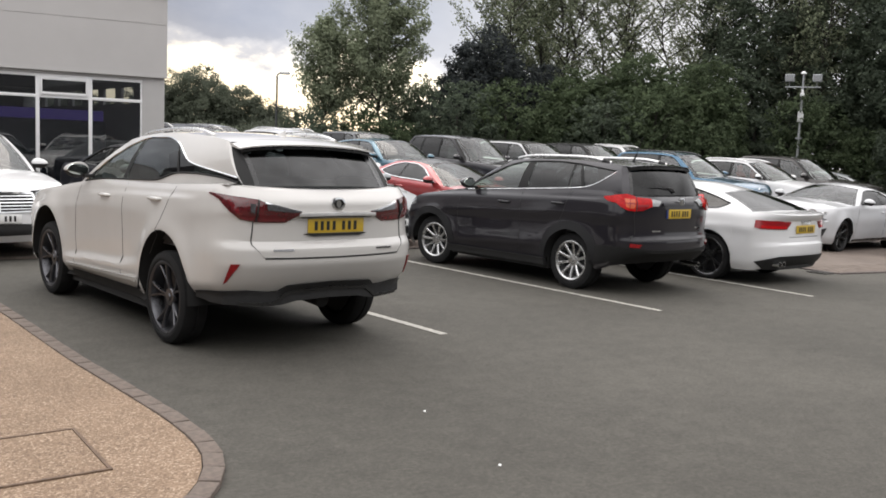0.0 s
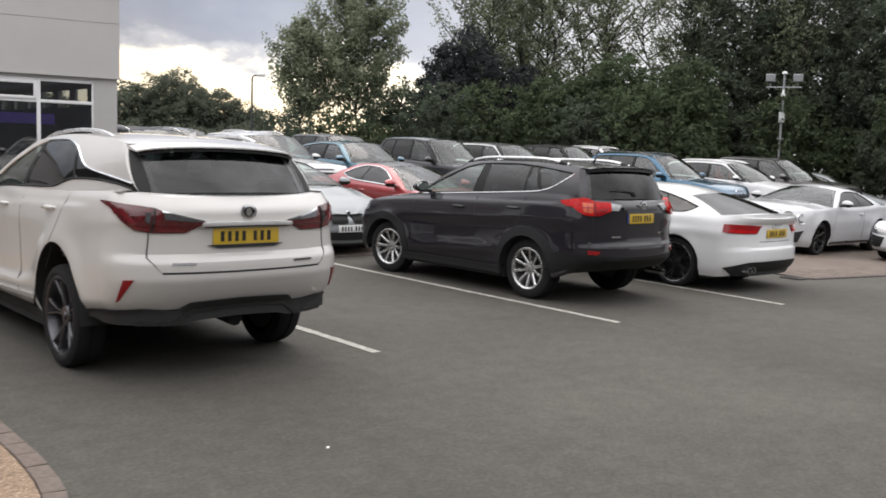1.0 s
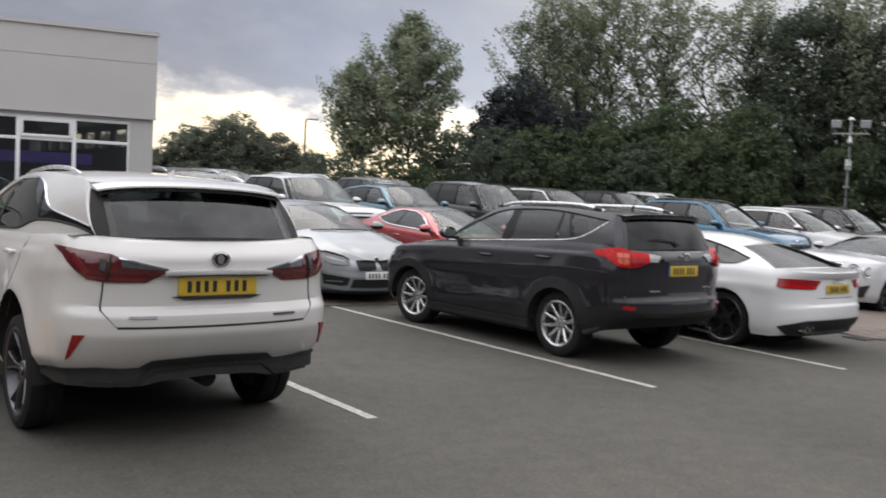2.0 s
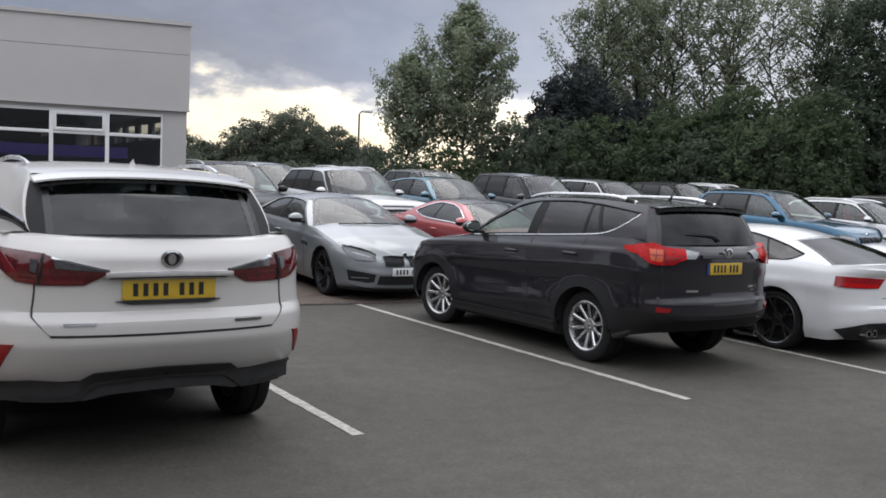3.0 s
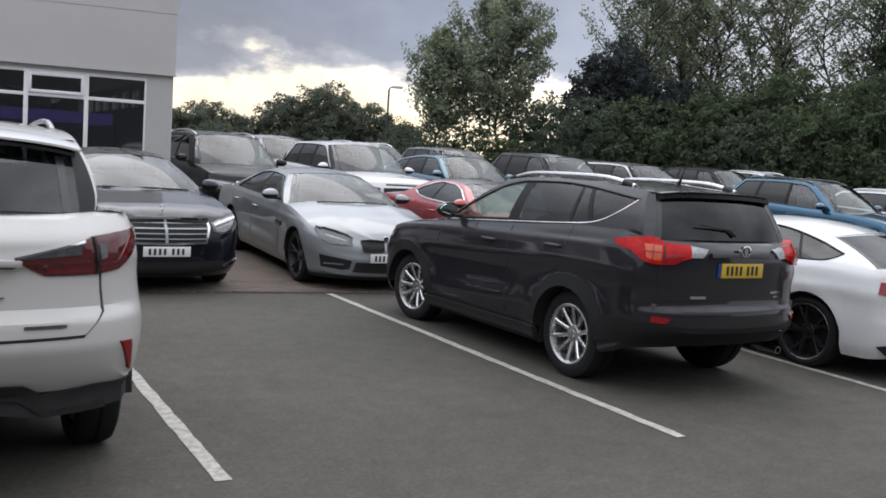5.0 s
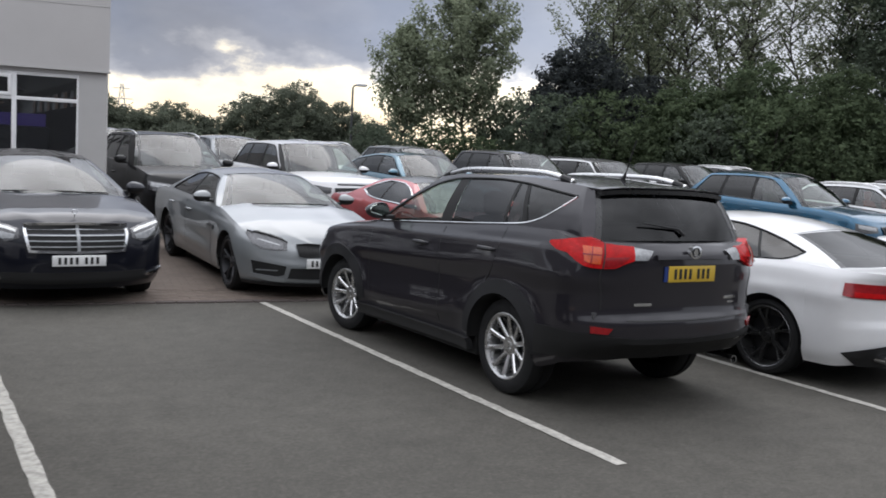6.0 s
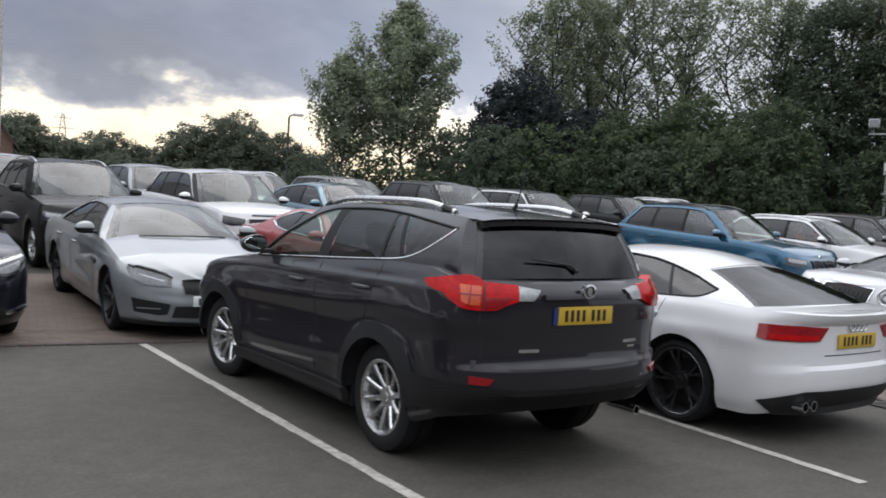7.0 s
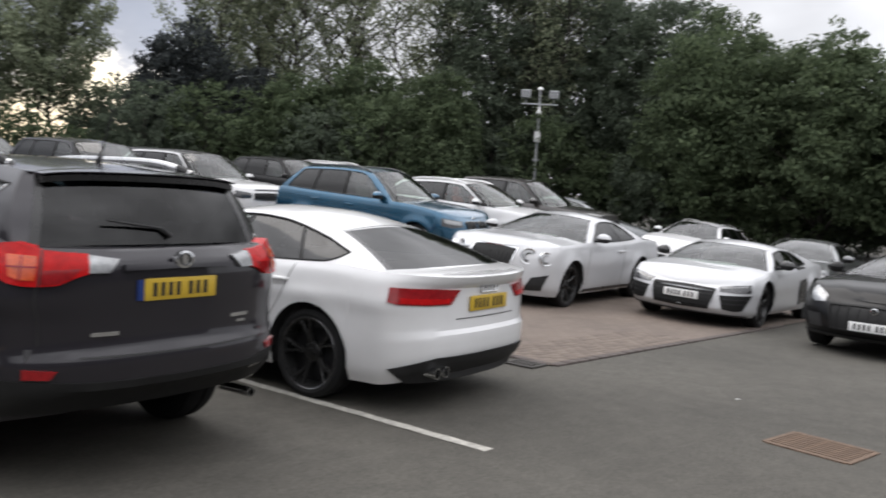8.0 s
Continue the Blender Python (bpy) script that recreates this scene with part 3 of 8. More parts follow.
def grille(car, sh, y0, y1, z0, z1, slats, surround=CHROME, slat=CHROME, taper=0.0, fw=0.025, upright=False, back=BLACKTRIM, off=0.01, label="", mid=False):
    """A radiator grille on the front: dark backing, slats and a surround."""
    W, n = sh.W, sh.nf
    t = lambda y: dg(y, W, n)
    top, bot = [(t(y0), z1), (t((y0 + y1) / 2), z1 + 0.012), (t(y1), z1)], [(t(y0 + taper), z0), (t((y0 + y1) / 2), z0 - 0.012), (t(y1 - taper), z0)]
    g = part("grille", strip(sh, "front", top, bot, off, 0.03), back, car, label)
    if surround is not None:
        for a, b in ((top, [(p, z - fw) for p, z in top]), ([(p, z + fw) for p, z in bot], bot)):
            part("grille_surround", strip(sh, "front", a, b, off + 0.014, 0.03, m=1), surround, g)
        for sg, ya, yb in ((1, y0, y0 + taper), (-1, y1, y1 - taper)):
            a = [(t(ya), z1 - fw * 0.5), (t(yb), z0 + fw * 0.5)]
            b = [(t(ya + sg * fw), z1 - fw * 0.5), (t(yb + sg * fw), z0 + fw * 0.5)]
            part("grille_surround", strip(sh, "front", a, b, off + 0.0145, 0.03, m=1), surround, g)
    for i in range(slats):
        u = (i + 1) / (slats + 1)
        if upright:
            yy = y0 + (y1 - y0) * u
            a, b = [(t(yy - 0.006), z1 - fw), (t(yy - 0.006), z0 + fw)], [(t(yy + 0.006), z1 - fw), (t(yy + 0.006), z0 + fw)]
        else:
            z = z0 + (z1 - z0) * u
            e = taper * (1 - u)
            a = [(t(y0 + e + 0.01), z + 0.006), (t((y0 + y1) / 2), z + 0.006), (t(y1 - e - 0.01), z + 0.006)]
            b = [(p, q - 0.012) for p, q in a]
        part("grille_slat", strip(sh, "front", a, b, off + 0.008, 0.01, n=10, m=1), slat, g)
    if mid:
        part("grille_slat", strip(sh, "front", [(-0.6, z1), (-0.6, z0)], [(0.6, z1), (0.6, z0)], off + 0.012, 0.01, m=1), slat, g)
    return g


def spoiler(car, sh, x0, x1, hw, drop, thick, mat, side_drop=0.03, name="roof_spoiler"):
    """A spoiler that carries the roof on past the rear window."""
    bm = bmesh.new()
    rows = []
    prof = ((0.0, 0.0, 0), (0.35, 0.006, 0), (0.75, 0.0, 0), (1.0, -0.004, 0), (1.0, -1.0, 1), (0.5, -1.2, 1), (0.0, -1.0, 1))
    for j in range(-10, 11):
        k = j / 10
        row = []
        for u, dz, lo in prof:
            xe = x1 + 0.06 * k * k
            x = x0 + (xe - x0) * u
            zr = sh.roof(max(x0, x)) if u == 0 else sh.roof(x0)
            z = zr - drop * u - (sh.s.get("rcrown", 0.055) * (1 - u) + side_drop * u) * k * k - 0.014 * abs(k) ** 6 + (dz * thick if lo else dz)
            row.append(Vector((x, hw * k, z)))
        rows.append(row)
    vs = grid_into(bm, rows, True)
    for r in (vs[0], vs[-1]):
        bm.faces.new(r)
    return part(name, bm, mat, car, "", 40)


def wiper(car, pts, r=0.009):
    bm = bmesh.new()
    tube_into(bm, pts, r, 6)
    return part("wiper", bm, PLASTIC, car)


def disc_badge(car, sh, end, z, r, mat=CHROME, p=0.0, off=0.01, wide=1.25):
    """A plain bright oval where the maker's badge sits."""
    o = sh.out(end, p)
    q = o.to_track_quat("Y", "Z").to_matrix().to_4x4()
    q.translation = sh.at(end, p, z) + o * off
    bm = bmesh.new()
    n = 24
    rows = [[Vector((wide * rr * math.cos(t), y, rr * math.sin(t))) for t in (2 * math.pi * k / n for k in range(n))] for rr, y in ((r, -0.02), (r, 0.004), (r * 0.74, 0.007), (r * 0.70, 0.0))]
    grid_into(bm, rows, True)
    rows = [[Vector((wide * r * 0.36 * math.cos(t), y, r * 0.62 * math.sin(t))) for t in (2 * math.pi * k / n for k in range(n))] for y in (-0.01, 0.004)]
    vs = grid_into(bm, rows, True)
    bm.faces.new(vs[-1])
    bmesh.ops.transform(bm, matrix=q, verts=bm.verts)
    b = part("badge", bm, mat, car, "plain bright oval badge")
    bm = bmesh.new()
    rows = [[Vector((wide * rr * math.cos(t), -0.003, rr * math.sin(t))) for t in (2 * math.pi * k / n for k in range(n))] for rr in (r * 0.9, 0.001)]
    grid_into(bm, rows, True)
    bmesh.ops.transform(bm, matrix=q, verts=bm.verts)
    part("badge_ground", bm, GLOSSB, b)


def letter_bar(car, sh, end, y0, y1, z, h, mat=CHROME):
    """Lettering shown as a thin bar of its size."""
    n = sh.nr if end == "rear" else sh.nf
    a = [(dg(y0, sh.W, n), z + h / 2), (dg(y1, sh.W, n), z + h / 2)]
    b = [(p, q - h) for p, q in a]
    return part("lettering_bar", strip(sh, end, a, b, 0.005, 0.004, m=1, n=6), mat, car)


def opening(sh, s):
    """A side window opening that follows belt, roof and pillars, parted where the panes meet."""
    a, d, ps = s["A"], s["D"], s["panes"]
    rc = s.get("rcrown", 0.055)
    edge = lambda x: sh.roof(min(max(x, d[1]), a[1])) - rc
    (eb, et) = ps[-1][1]
    low = lambda x: sh.belt(x) + 0.020

    def high(x):
        z = [edge(x) - 0.045]
        if x > a[1] - 0.3:
            z.append(sh.belt(a[0]) + (edge(a[1]) - sh.belt(a[0])) * (a[0] - 0.13 - x) / (a[0] - a[1]))
        if x < et + 0.15:
            z.append(sh.belt(eb) + 0.02 + (edge(et) - sh.belt(eb)) * (x - eb) / (et - eb + 0.06))
        return min(z)

    xs = [a[0] - 0.02 * i for i in range(200)]
    xs = [x for x in xs if x > eb - 0.3 and high(x) > low(x) + 0.012]
    xf, xr = xs[0], xs[-1]
    pts = [xf + (xr - xf) * (0.5 - 0.5 * math.cos(math.pi * i / 14)) for i in range(15)]
    lo = [(x, low(x)) for x in pts]
    hi = [(x, low(x) if i in (0, 14) else high(x)) for i, x in enumerate(pts)]
    cl = lambda q: (min(max(q[0], xr + 0.02), xf - 0.02), min(max(q[1], xr + 0.02), xf - 0.02))
    div = [(*cl(p[1]), *cl(q[0])) for p, q in zip(ps, ps[1:])]
    mats = [p[4] if len(p) > 4 else GLASS_TINT for p in ps]
    bright = s.get("beltmat") or BLACKTRIM
    return dict(lo=lo, hi=hi, div=div, glass=mats, lomat=bright, lor=s.get("beltr", 0.009))


def flank(car, sh, s, front, back, bodyf, darkf):
    """Sides of the glasshouse: a painted skin round one window opening (curves lo and hi) that dividers part into panes."""
    a, d, dl = s["A"], s["D"], s["dlo"]
    lo, hi = curve_of(dl["lo"]), curve_of(dl["hi"])
    xr, xf = min(p[0] for p in dl["lo"]), max(p[0] for p in dl["lo"])
    rc = s.get("rcrown", 0.055)
    edge = lambda x: sh.roof(min(max(x, d[1]), a[1])) - rc
    ax0, ax1, dx0, dx1 = a[0] - 0.05, a[1] - 0.05, d[0] + 0.04, d[1] + 0.04

    def put(x, z, off=0.0):
        b = sh.base_pt(x)
        t = min(max((z - b.z) / (edge(x) - b.z), 0.0), 1.0)
        return Vector((x, b.y + (sh.yroof(x) - b.y) * t + s.get("sbulge", 0.028) * 4 * t * (1 - t) + off, z))

    def top(x):
        if x > ax1:
            u = (ax0 - x) / (ax0 - ax1)
            return sh.belt(ax0) + (edge(ax1) - sh.belt(ax0)) * u - 0.006 * (1 - u)
        if x < dx1:
            u = (x - dx0) / (dx1 - dx0)
            return sh.belt(dx0) + (edge(dx1) - sh.belt(dx0)) * u - 0.006 * (1 - u)
        return edge(x)

    stops = sorted({dx0, dx1, xr, xf, ax1, ax0})
    xs = []
    for p, q in zip(stops, stops[1:]):
        n = max(2, int((q - p) / 0.05))
        xs += [p + (q - p) * i / n for i in range(n)]
    xs.append(stops[-1])
    mir = lambda rows, sg: rows if sg > 0 else [[Vector((p.x, -p.y, p.z)) for p in r] for r in rows]
    for sg in (1, -1):
        low, high, tail, nose = [], [], [], []
        for x in xs:
            z0, z1 = sh.base_pt(x).z, top(x)
            if x <= xr:
                tail.append([put(x, z0 + (z1 - z0) * j / 8) for j in range(9)])
            if xr <= x <= xf:
                l, h = lo(x), hi(x)
                low.append([put(x, z0 + (l - z0) * j / 3) for j in range(4)])
                high.append([put(x, h + (z1 - h) * j / 4) for j in range(5)])
            if x >= xf:
                nose.append([put(x, z0 + (z1 - z0) * j / 8) for j in range(9)])
        for rows, dark in ((low, False), (high, False), (tail, s.get("darkD")), (nose, s.get("darkA"))):
            if len(rows) > 1:
                grid_into(darkf if dark else bodyf, mir(rows, sg))
        if s.get("rtuck"):
            rows = [[Vector((x, sh.half(x, sh.belt(x)) - 0.001, sh.belt(x) - 0.001)), sh.base_pt(x).lerp(Vector((x, sh.half(x, sh.belt(x)), sh.belt(x))), 0.5) + Vector((0, 0, 0.012 * min(1.0, max(0.0, s["rtuck"][0] - x)))), sh.base_pt(x) + Vector((0, -0.004, 0.010))] for x in xs]
            grid_into(bodyf, mir(rows, sg))
        # pillars between the skin and the windscreen's and rear window's edges
        vs = [j / 8 for j in range(9)]
        outer = [put(ax0 + (ax1 - ax0) * v, sh.base_pt(ax0).z + (edge(ax1) - sh.base_pt(ax0).z) * v) for v in vs]
        inner = [pane_pt(*front[-1], v, 0.030, Vector((0.5, 0, 0.86))) for v in vs]
        grid_into(darkf if s.get("darkA") else bodyf, mir([outer, inner], sg))
        outer = [put(dx0 + (dx1 - dx0) * v, sh.base_pt(dx0).z + (edge(dx1) - sh.base_pt(dx0).z) * v) for v in vs]
        inner = [pane_pt(*back[-1], v, s.get("rbulge", 0.02), Vector((-0.7, 0, 0.7))) for v in vs]
        if s.get("bandD"):
            mid = [p.lerp(q, 0.02 + 0.28 * v) for p, q, v in zip(outer, inner, vs)]
            grid_into(bodyf, mir([outer, mid], sg))
            grid_into(darkf, mir([mid, inner], sg))
        else:
            grid_into(darkf if s.get("darkD") else bodyf, mir([outer, inner], sg))
        # panes and dividers
        cuts = [(xf, xf)] + [c for dv in dl["div"] for c in (dv[:2], dv[2:])] + [(xr, xr)]
        for i in range(len(cuts) - 1):
            (b0, t0), (b1, t1) = cuts[i], cuts[i + 1]
            n = 12
            rows = []
            for k in range(n + 1):
                xb, xt = b0 + (b1 - b0) * k / n, t0 + (t1 - t0) * k / n
                zb, zt = lo(xb), hi(xt)
                rows.append([put(xb + (xt - xb) * j / 8, zb + (zt - zb) * j / 8, -0.006 if i % 2 == 0 else -0.001) for j in range(9)])
            bm = bmesh.new()
            grid_into(bm, mir(rows, sg))
            if i % 2 == 0:
                part("side_window", bm, dl["glass"][i // 2], car)
            else:
                part("window_divider", bm, BLACKTRIM, car)
        # seal and bright line round the opening
        n = 40
        for crv, mat, r, nm in ((lo, dl.get("lomat", BLACKTRIM), dl.get("lor", 0.009), "window_trim"), (hi, dl.get("himat", BLACKTRIM), dl.get("hir", 0.009), "window_trim")):
            bm = bmesh.new()
            pts = [put(xf + (xr - xf) * i / n, crv(xf + (xr - xf) * i / n), 0.001) for i in range(n + 1)]
            tube_into(bm, [Vector((p.x, sg * p.y, p.z)) for p in pts], r, 6)
            part(nm, bm, mat, car)


def build_car(s, name, label, m, group=""):
    sh = Shape(s)
    car = thing(name, m, label, s.get("category", "car"), group)
    pm = s["paint"]
    part("body", sh.lower(), pm, car, "", 28)
    # floor and wheel wells
    zf = 0.21
    bm = bmesh.new()
    box_into(bm, (0, 0, (zf + 0.48) / 2), (sh.wb - 2 * sh.Ra, sh.W * 0.90, 0.48 - zf))
    part("underbody", bm, UNDER, car, "", 30)
    for xw, tip in ((sh.wb / 2, sh.Lf - 0.24), (-sh.wb / 2, -sh.Lr + 0.22)):
        e = xw - math.copysign(sh.Ra, xw)
        zc = max(0.40, sh.sill(tip) + 0.12)
        bm = bmesh.new()
        box_into(bm, ((e + tip) / 2, 0, zc), (abs(tip - e), sh.W - 0.64, 0.22))
        part("underbody", bm, UNDER, car, "", 30)
        for sg in (1, -1):
            bm = bmesh.new()
            arc = [math.pi * k / 14 for k in range(15)]
            y0, y1 = sg * (sh.half(xw, sh.zw + sh.Ra * sh.ak) - 0.012), sg * (sh.W / 2 - 0.33)
            ring = lambda r, y: [Vector((xw + r * math.cos(t), y, sh.zw + sh.ak * r * math.sin(t))) for t in arc]
            grid_into(bm, [ring(sh.Ra + 0.004, y0), ring(sh.Ra + 0.004, y1), ring(0.01, y1)])
            part("wheel_arch_liner", bm, UNDER, car, "", 30)
    # roof
    a, d = s["A"], s["D"]
    bm = bmesh.new()
    rows = []
    for i in range(15):
        u = i / 14
        xs = a[1] + (d[1] - a[1]) * u
        rows.append([sh.roof_pt(xs + (s.get("bowf", 0.10) * max(0, 1 - u * 3) - s.get("bowr", 0.06) * max(0, u * 3 - 2)) * (1 - k * k), k) for k in [j / 8 for j in range(-8, 9)]])
    grid_into(bm, rows)
    part("roof", bm, s.get("roofmat", pm), car, s.get("rooflabel", ""), 40)
    front, back = sh.panels()
    # windscreen and rear window over the whole width
    for nm, cols, nrm, mat, v0, v1, bl, edge in (
            ("windscreen", front, Vector((0.5, 0, 0.86)), GLASS_CLEAR, 0.0, 0.985, 0.030, 0.97),
            ("rear_window", back, Vector((-0.7, 0, 0.7)), s.get("rearglass", GLASS_TINT), s.get("rv0", 0.03), s.get("rv1", 0.95), s.get("rbulge", 0.02), 0.97)):
        full = [(Vector((b.x, -b.y, b.z)), Vector((r.x, -r.y, r.z))) for b, r in cols[:0:-1]] + cols
        bm = bmesh.new()
        grid_into(bm, sheet_between(full, (v0, v0), (v1, v1), bl, nrm, 8))
        part(nm, bm, mat, car)
        bm = bmesh.new()
        if v0 > 0:
            grid_into(bm, sheet_between(full, (-0.04, -0.04), (v0, v0), bl, nrm, 3))
        grid_into(bm, sheet_between(full, (v1, v1), (1.0, 1.0), bl, nrm, 3))
        part("window_surround", bm, s.get("surround", GLOSSB) if nm == "rear_window" else GLOSSB, car)
        # dark printed border inside the edges
        bm = bmesh.new()
        for q in (full[:2], full[-2:]):
            w = [q[0], (q[0][0].lerp(q[1][0], 0.5), q[0][1].lerp(q[1][1], 0.5))] if q is full[:2] else [(q[0][0].lerp(q[1][0], 0.5), q[0][1].lerp(q[1][1], 0.5)), q[1]]
            w = [(b, r) for b, r in w]
            grid_into(bm, sheet_between(w, (v0, v0), (v1, v1), bl, nrm, 8, -0.002))
        part_islands("window_border", bm, GLOSSB, car)
    # flanks of the glasshouse
    bodyf, darkf = bmesh.new(), bmesh.new()
    if not s.get("dlo"):
        s["dlo"] = opening(sh, s)
    flank(car, sh, s, front, back, bodyf, darkf)
    bmesh.ops.remove_doubles(bodyf, verts=bodyf.verts, dist=0.0006)
    bmesh.ops.remove_doubles(darkf, verts=darkf.verts, dist=0.0006)
    part_islands("roof_pillar", bodyf, pm, car, "", 40)
    part_islands("window_frame", darkf, BLACKTRIM, car, "black window frame", 40)
    # cabin
    bm = bmesh.new()
    zt = sh.belt(0) - 0.42
    box_into(bm, ((a[0] + d[0]) / 2, 0, zt - 0.03), (a[0] - d[0] + 0.2, sh.W * 0.84, 0.06))
    box_into(bm, (a[0] - 0.02, 0, sh.belt(a[0]) - 0.09), (0.55, sh.W * 0.80, 0.16), None, 0.05)
    for sg in (1, -1):
        box_into(bm, ((a[0] + d[0]) / 2, sg * sh.W * 0.425, zt + 0.18), (a[0] - d[0], 0.03, 0.40))
    part("cabin", bm, CABIN, car)
    seatm = s.get("seat", CABIN)
    xs0 = s.get("xseat", a[1] - 0.38)
    hs = sh.roof(xs0) - 0.16
    for sg in (1, -1):
        bm = bmesh.new()
        zb, zh = zt + 0.12, hs - 0.22
        rows = []
        for z, x, w, dd in ((zb, xs0 + 0.16, 0.23, 0.10), (zb + (zh - zb) * 0.6, xs0 + 0.02, 0.25, 0.09), (zh, xs0 - 0.06, 0.20, 0.06), (zh + 0.02, xs0 - 0.07, 0.07, 0.03),
                            (zh + 0.05, xs0 - 0.075, 0.12, 0.05), (hs - 0.03, xs0 - 0.085, 0.13, 0.05), (hs, xs0 - 0.085, 0.07, 0.03)):
            rows.append([Vector((x + dd * math.cos(t), sg * 0.37 + w * math.sin(t), z)) for t in (2 * math.pi * k / 12 for k in range(12))])
        vs = grid_into(bm, rows, True)
        bm.faces.new(vs[-1])
        box_into(bm, (xs0 + 0.36, sg * 0.37, zb + 0.02), (0.52, 0.48, 0.16), None, 0.05)
        part("seat", bm, seatm, car)
    bm = bmesh.new()
    box_into(bm, (d[1] + 0.42 if s.get("xrear") is None else s["xrear"], 0, (zt + hs - 0.18) / 2), (0.14, sh.W * 0.66, hs - 0.18 - zt), None, 0.05)
    for y in (-0.38, 0.38):
        box_into(bm, ((d[1] + 0.42 if s.get("xrear") is None else s["xrear"]) - 0.02, y, hs - 0.12), (0.10, 0.24, 0.15), None, 0.04)
    part("rear_seat", bm, seatm, car)
    add_wheels(car, sh, s)
    # door mirrors
    xm, zm = s.get("mirror", (a[0] - 0.28, sh.belt(a[0] - 0.28) + 0.09))
    for sg in (1, -1):
        yb = sg * (sh.half(xm, sh.belt(xm)) - 0.01)
        bm = bmesh.new()
        r = bmesh.ops.create_uvsphere(bm, u_segments=14, v_segments=10, radius=1.0)
        for v in r["verts"]:
            x, y, z = v.co
            x = max(x, -0.25)
            v.co = Vector((xm + 0.100 * x + 0.02 * abs(y), yb + sg * 0.135 + 0.118 * y, zm + 0.074 * max(z, -0.1) * (1 - 0.2 * y * sg)))
        mir = part("door_mirror", bm, s.get("mirrormat", pm), car, "", 40)
        bm = bmesh.new()
        r = bmesh.ops.create_uvsphere(bm, u_segments=14, v_segments=8, radius=1.0)
        for v in r["verts"]:
            x, y, z = v.co
            v.co = Vector((xm + 0.094 * max(x, -0.27) + 0.02 * abs(y), yb + sg * 0.135 + 0.113 * y, zm - 0.004 + (0.070 if z < 0 else 0.04) * z))
        part("mirror_housing", bm, PLASTIC, mir)
        bm = bmesh.new()
        rim = [[Vector((xm - 0.029 - d, yb + sg * 0.135 + 0.100 * k * math.cos(q), zm + 0.006 + 0.052 * k * math.sin(q))) for q in (2 * math.pi * j / 16 for j in range(16))] for k, d in ((1.0, -0.006), (0.97, 0.0), (0.5, 0.001))]
        bm.faces.new(grid_into(bm, rim, True)[-1])
        part("mirror_glass", bm, MIRROR, mir, "mirror glass")
        bm = bmesh.new()
        box_into(bm, (xm + 0.0, yb + sg * 0.03, zm - 0.055), (0.07, 0.10, 0.035), None, 0.01)
        part("mirror_foot", bm, PLASTIC, car)
    # shut lines and handles
    for line in s.get("seams", ()):
        for sg in (1, -1):
            part("shut_line", seam(sh, sg, line), INK, car)
    for x, z in s.get("handles", ()):
        for sg in (1, -1):
            bm = bmesh.new()
            y = sh.half(x, z)
            pts = [Vector((x - 0.10, sg * (y - 0.004), z)), Vector((x - 0.085, sg * (y + 0.024), z)), Vector((x, sg * (y + 0.032), z)), Vector((x + 0.085, sg * (y + 0.022), z)), Vector((x + 0.10, sg * (y - 0.004), z))]
            tube_into(bm, pts, [0.010, 0.015, 0.017, 0.015, 0.010], 8)
            part("door_handle", bm, s.get("handlemat", pm), car)
    # strips on the ends: (name, end, top, bottom, material, offset, label, both sides)
    for nm, end, top, bot, mat, off, lab, both in s.get("strips", ()):
        part(nm, strip(sh, end, top, bot, off), mat, car, lab)
        if both:
            part(nm, strip(sh, end, mirror_line(top), mirror_line(bot), off), mat, car, lab)
    for nm, top, bot, mat, off, lab in s.get("sides", ()):
        for sg in (1, -1):
            part(nm, side_strip(sh, sg, top, bot, off), mat, car, lab)
    if s.get("cladding"):
        for xw in (sh.wb / 2, -sh.wb / 2):
            for sg in (1, -1):
                bm = bmesh.new()
                rows = []
                for k in range(25):
                    an = radians(4 + 172 * k / 24)
                    row = []
                    for r, o in ((sh.Ra - 0.004, -0.03), (sh.Ra - 0.004, 0.012), (sh.Ra + s["cladding"], 0.010), (sh.Ra + s["cladding"] + 0.005, -0.01)):
                        x, z = xw + r * math.cos(an), sh.zw + sh.ak * r * math.sin(an)
                        row.append(Vector((x, sg * (sh.half(x, max(z, 0.2)) + o), z)))
                    rows.append(row)
                grid_into(bm, rows)
                part("arch_trim", bm, s.get("cladmat", PLASTIC), car)
    if s.get("rails"):
        mat, x0, x1 = s["rails"]
        for sg in (1, -1):
            pts = []
            for i in range(17):
                u = i / 16
                x = x0 + (x1 - x0) * u
                p = sh.roof_pt(x, 0.90)
                pts.append(Vector((p.x, sg * p.y, p.z + s.get("railh", 0.045) * min(1, 6 * u, 6 * (1 - u)) ** 0.7)))
            bm = bmesh.new()
            tube_into(bm, pts, s.get("railr", 0.017), 8)
            rail = part("roof_rail", bm, mat, car)
            if s.get("railends"):
                for p, q in ((pts[0], pts[1]), (pts[-1], pts[-2])):
                    bm = bmesh.new()
                    d = (q - p).normalized()
                    tube_into(bm, [p - d * 0.05 - Vector((0, 0, 0.010)), p + d * 0.05, q + d * 0.02], [0.012, s.get("railr", 0.017) + 0.006, s.get("railr", 0.017) + 0.005], 8)
                    part("rail_end", bm, PLASTIC, rail, "black rail end")
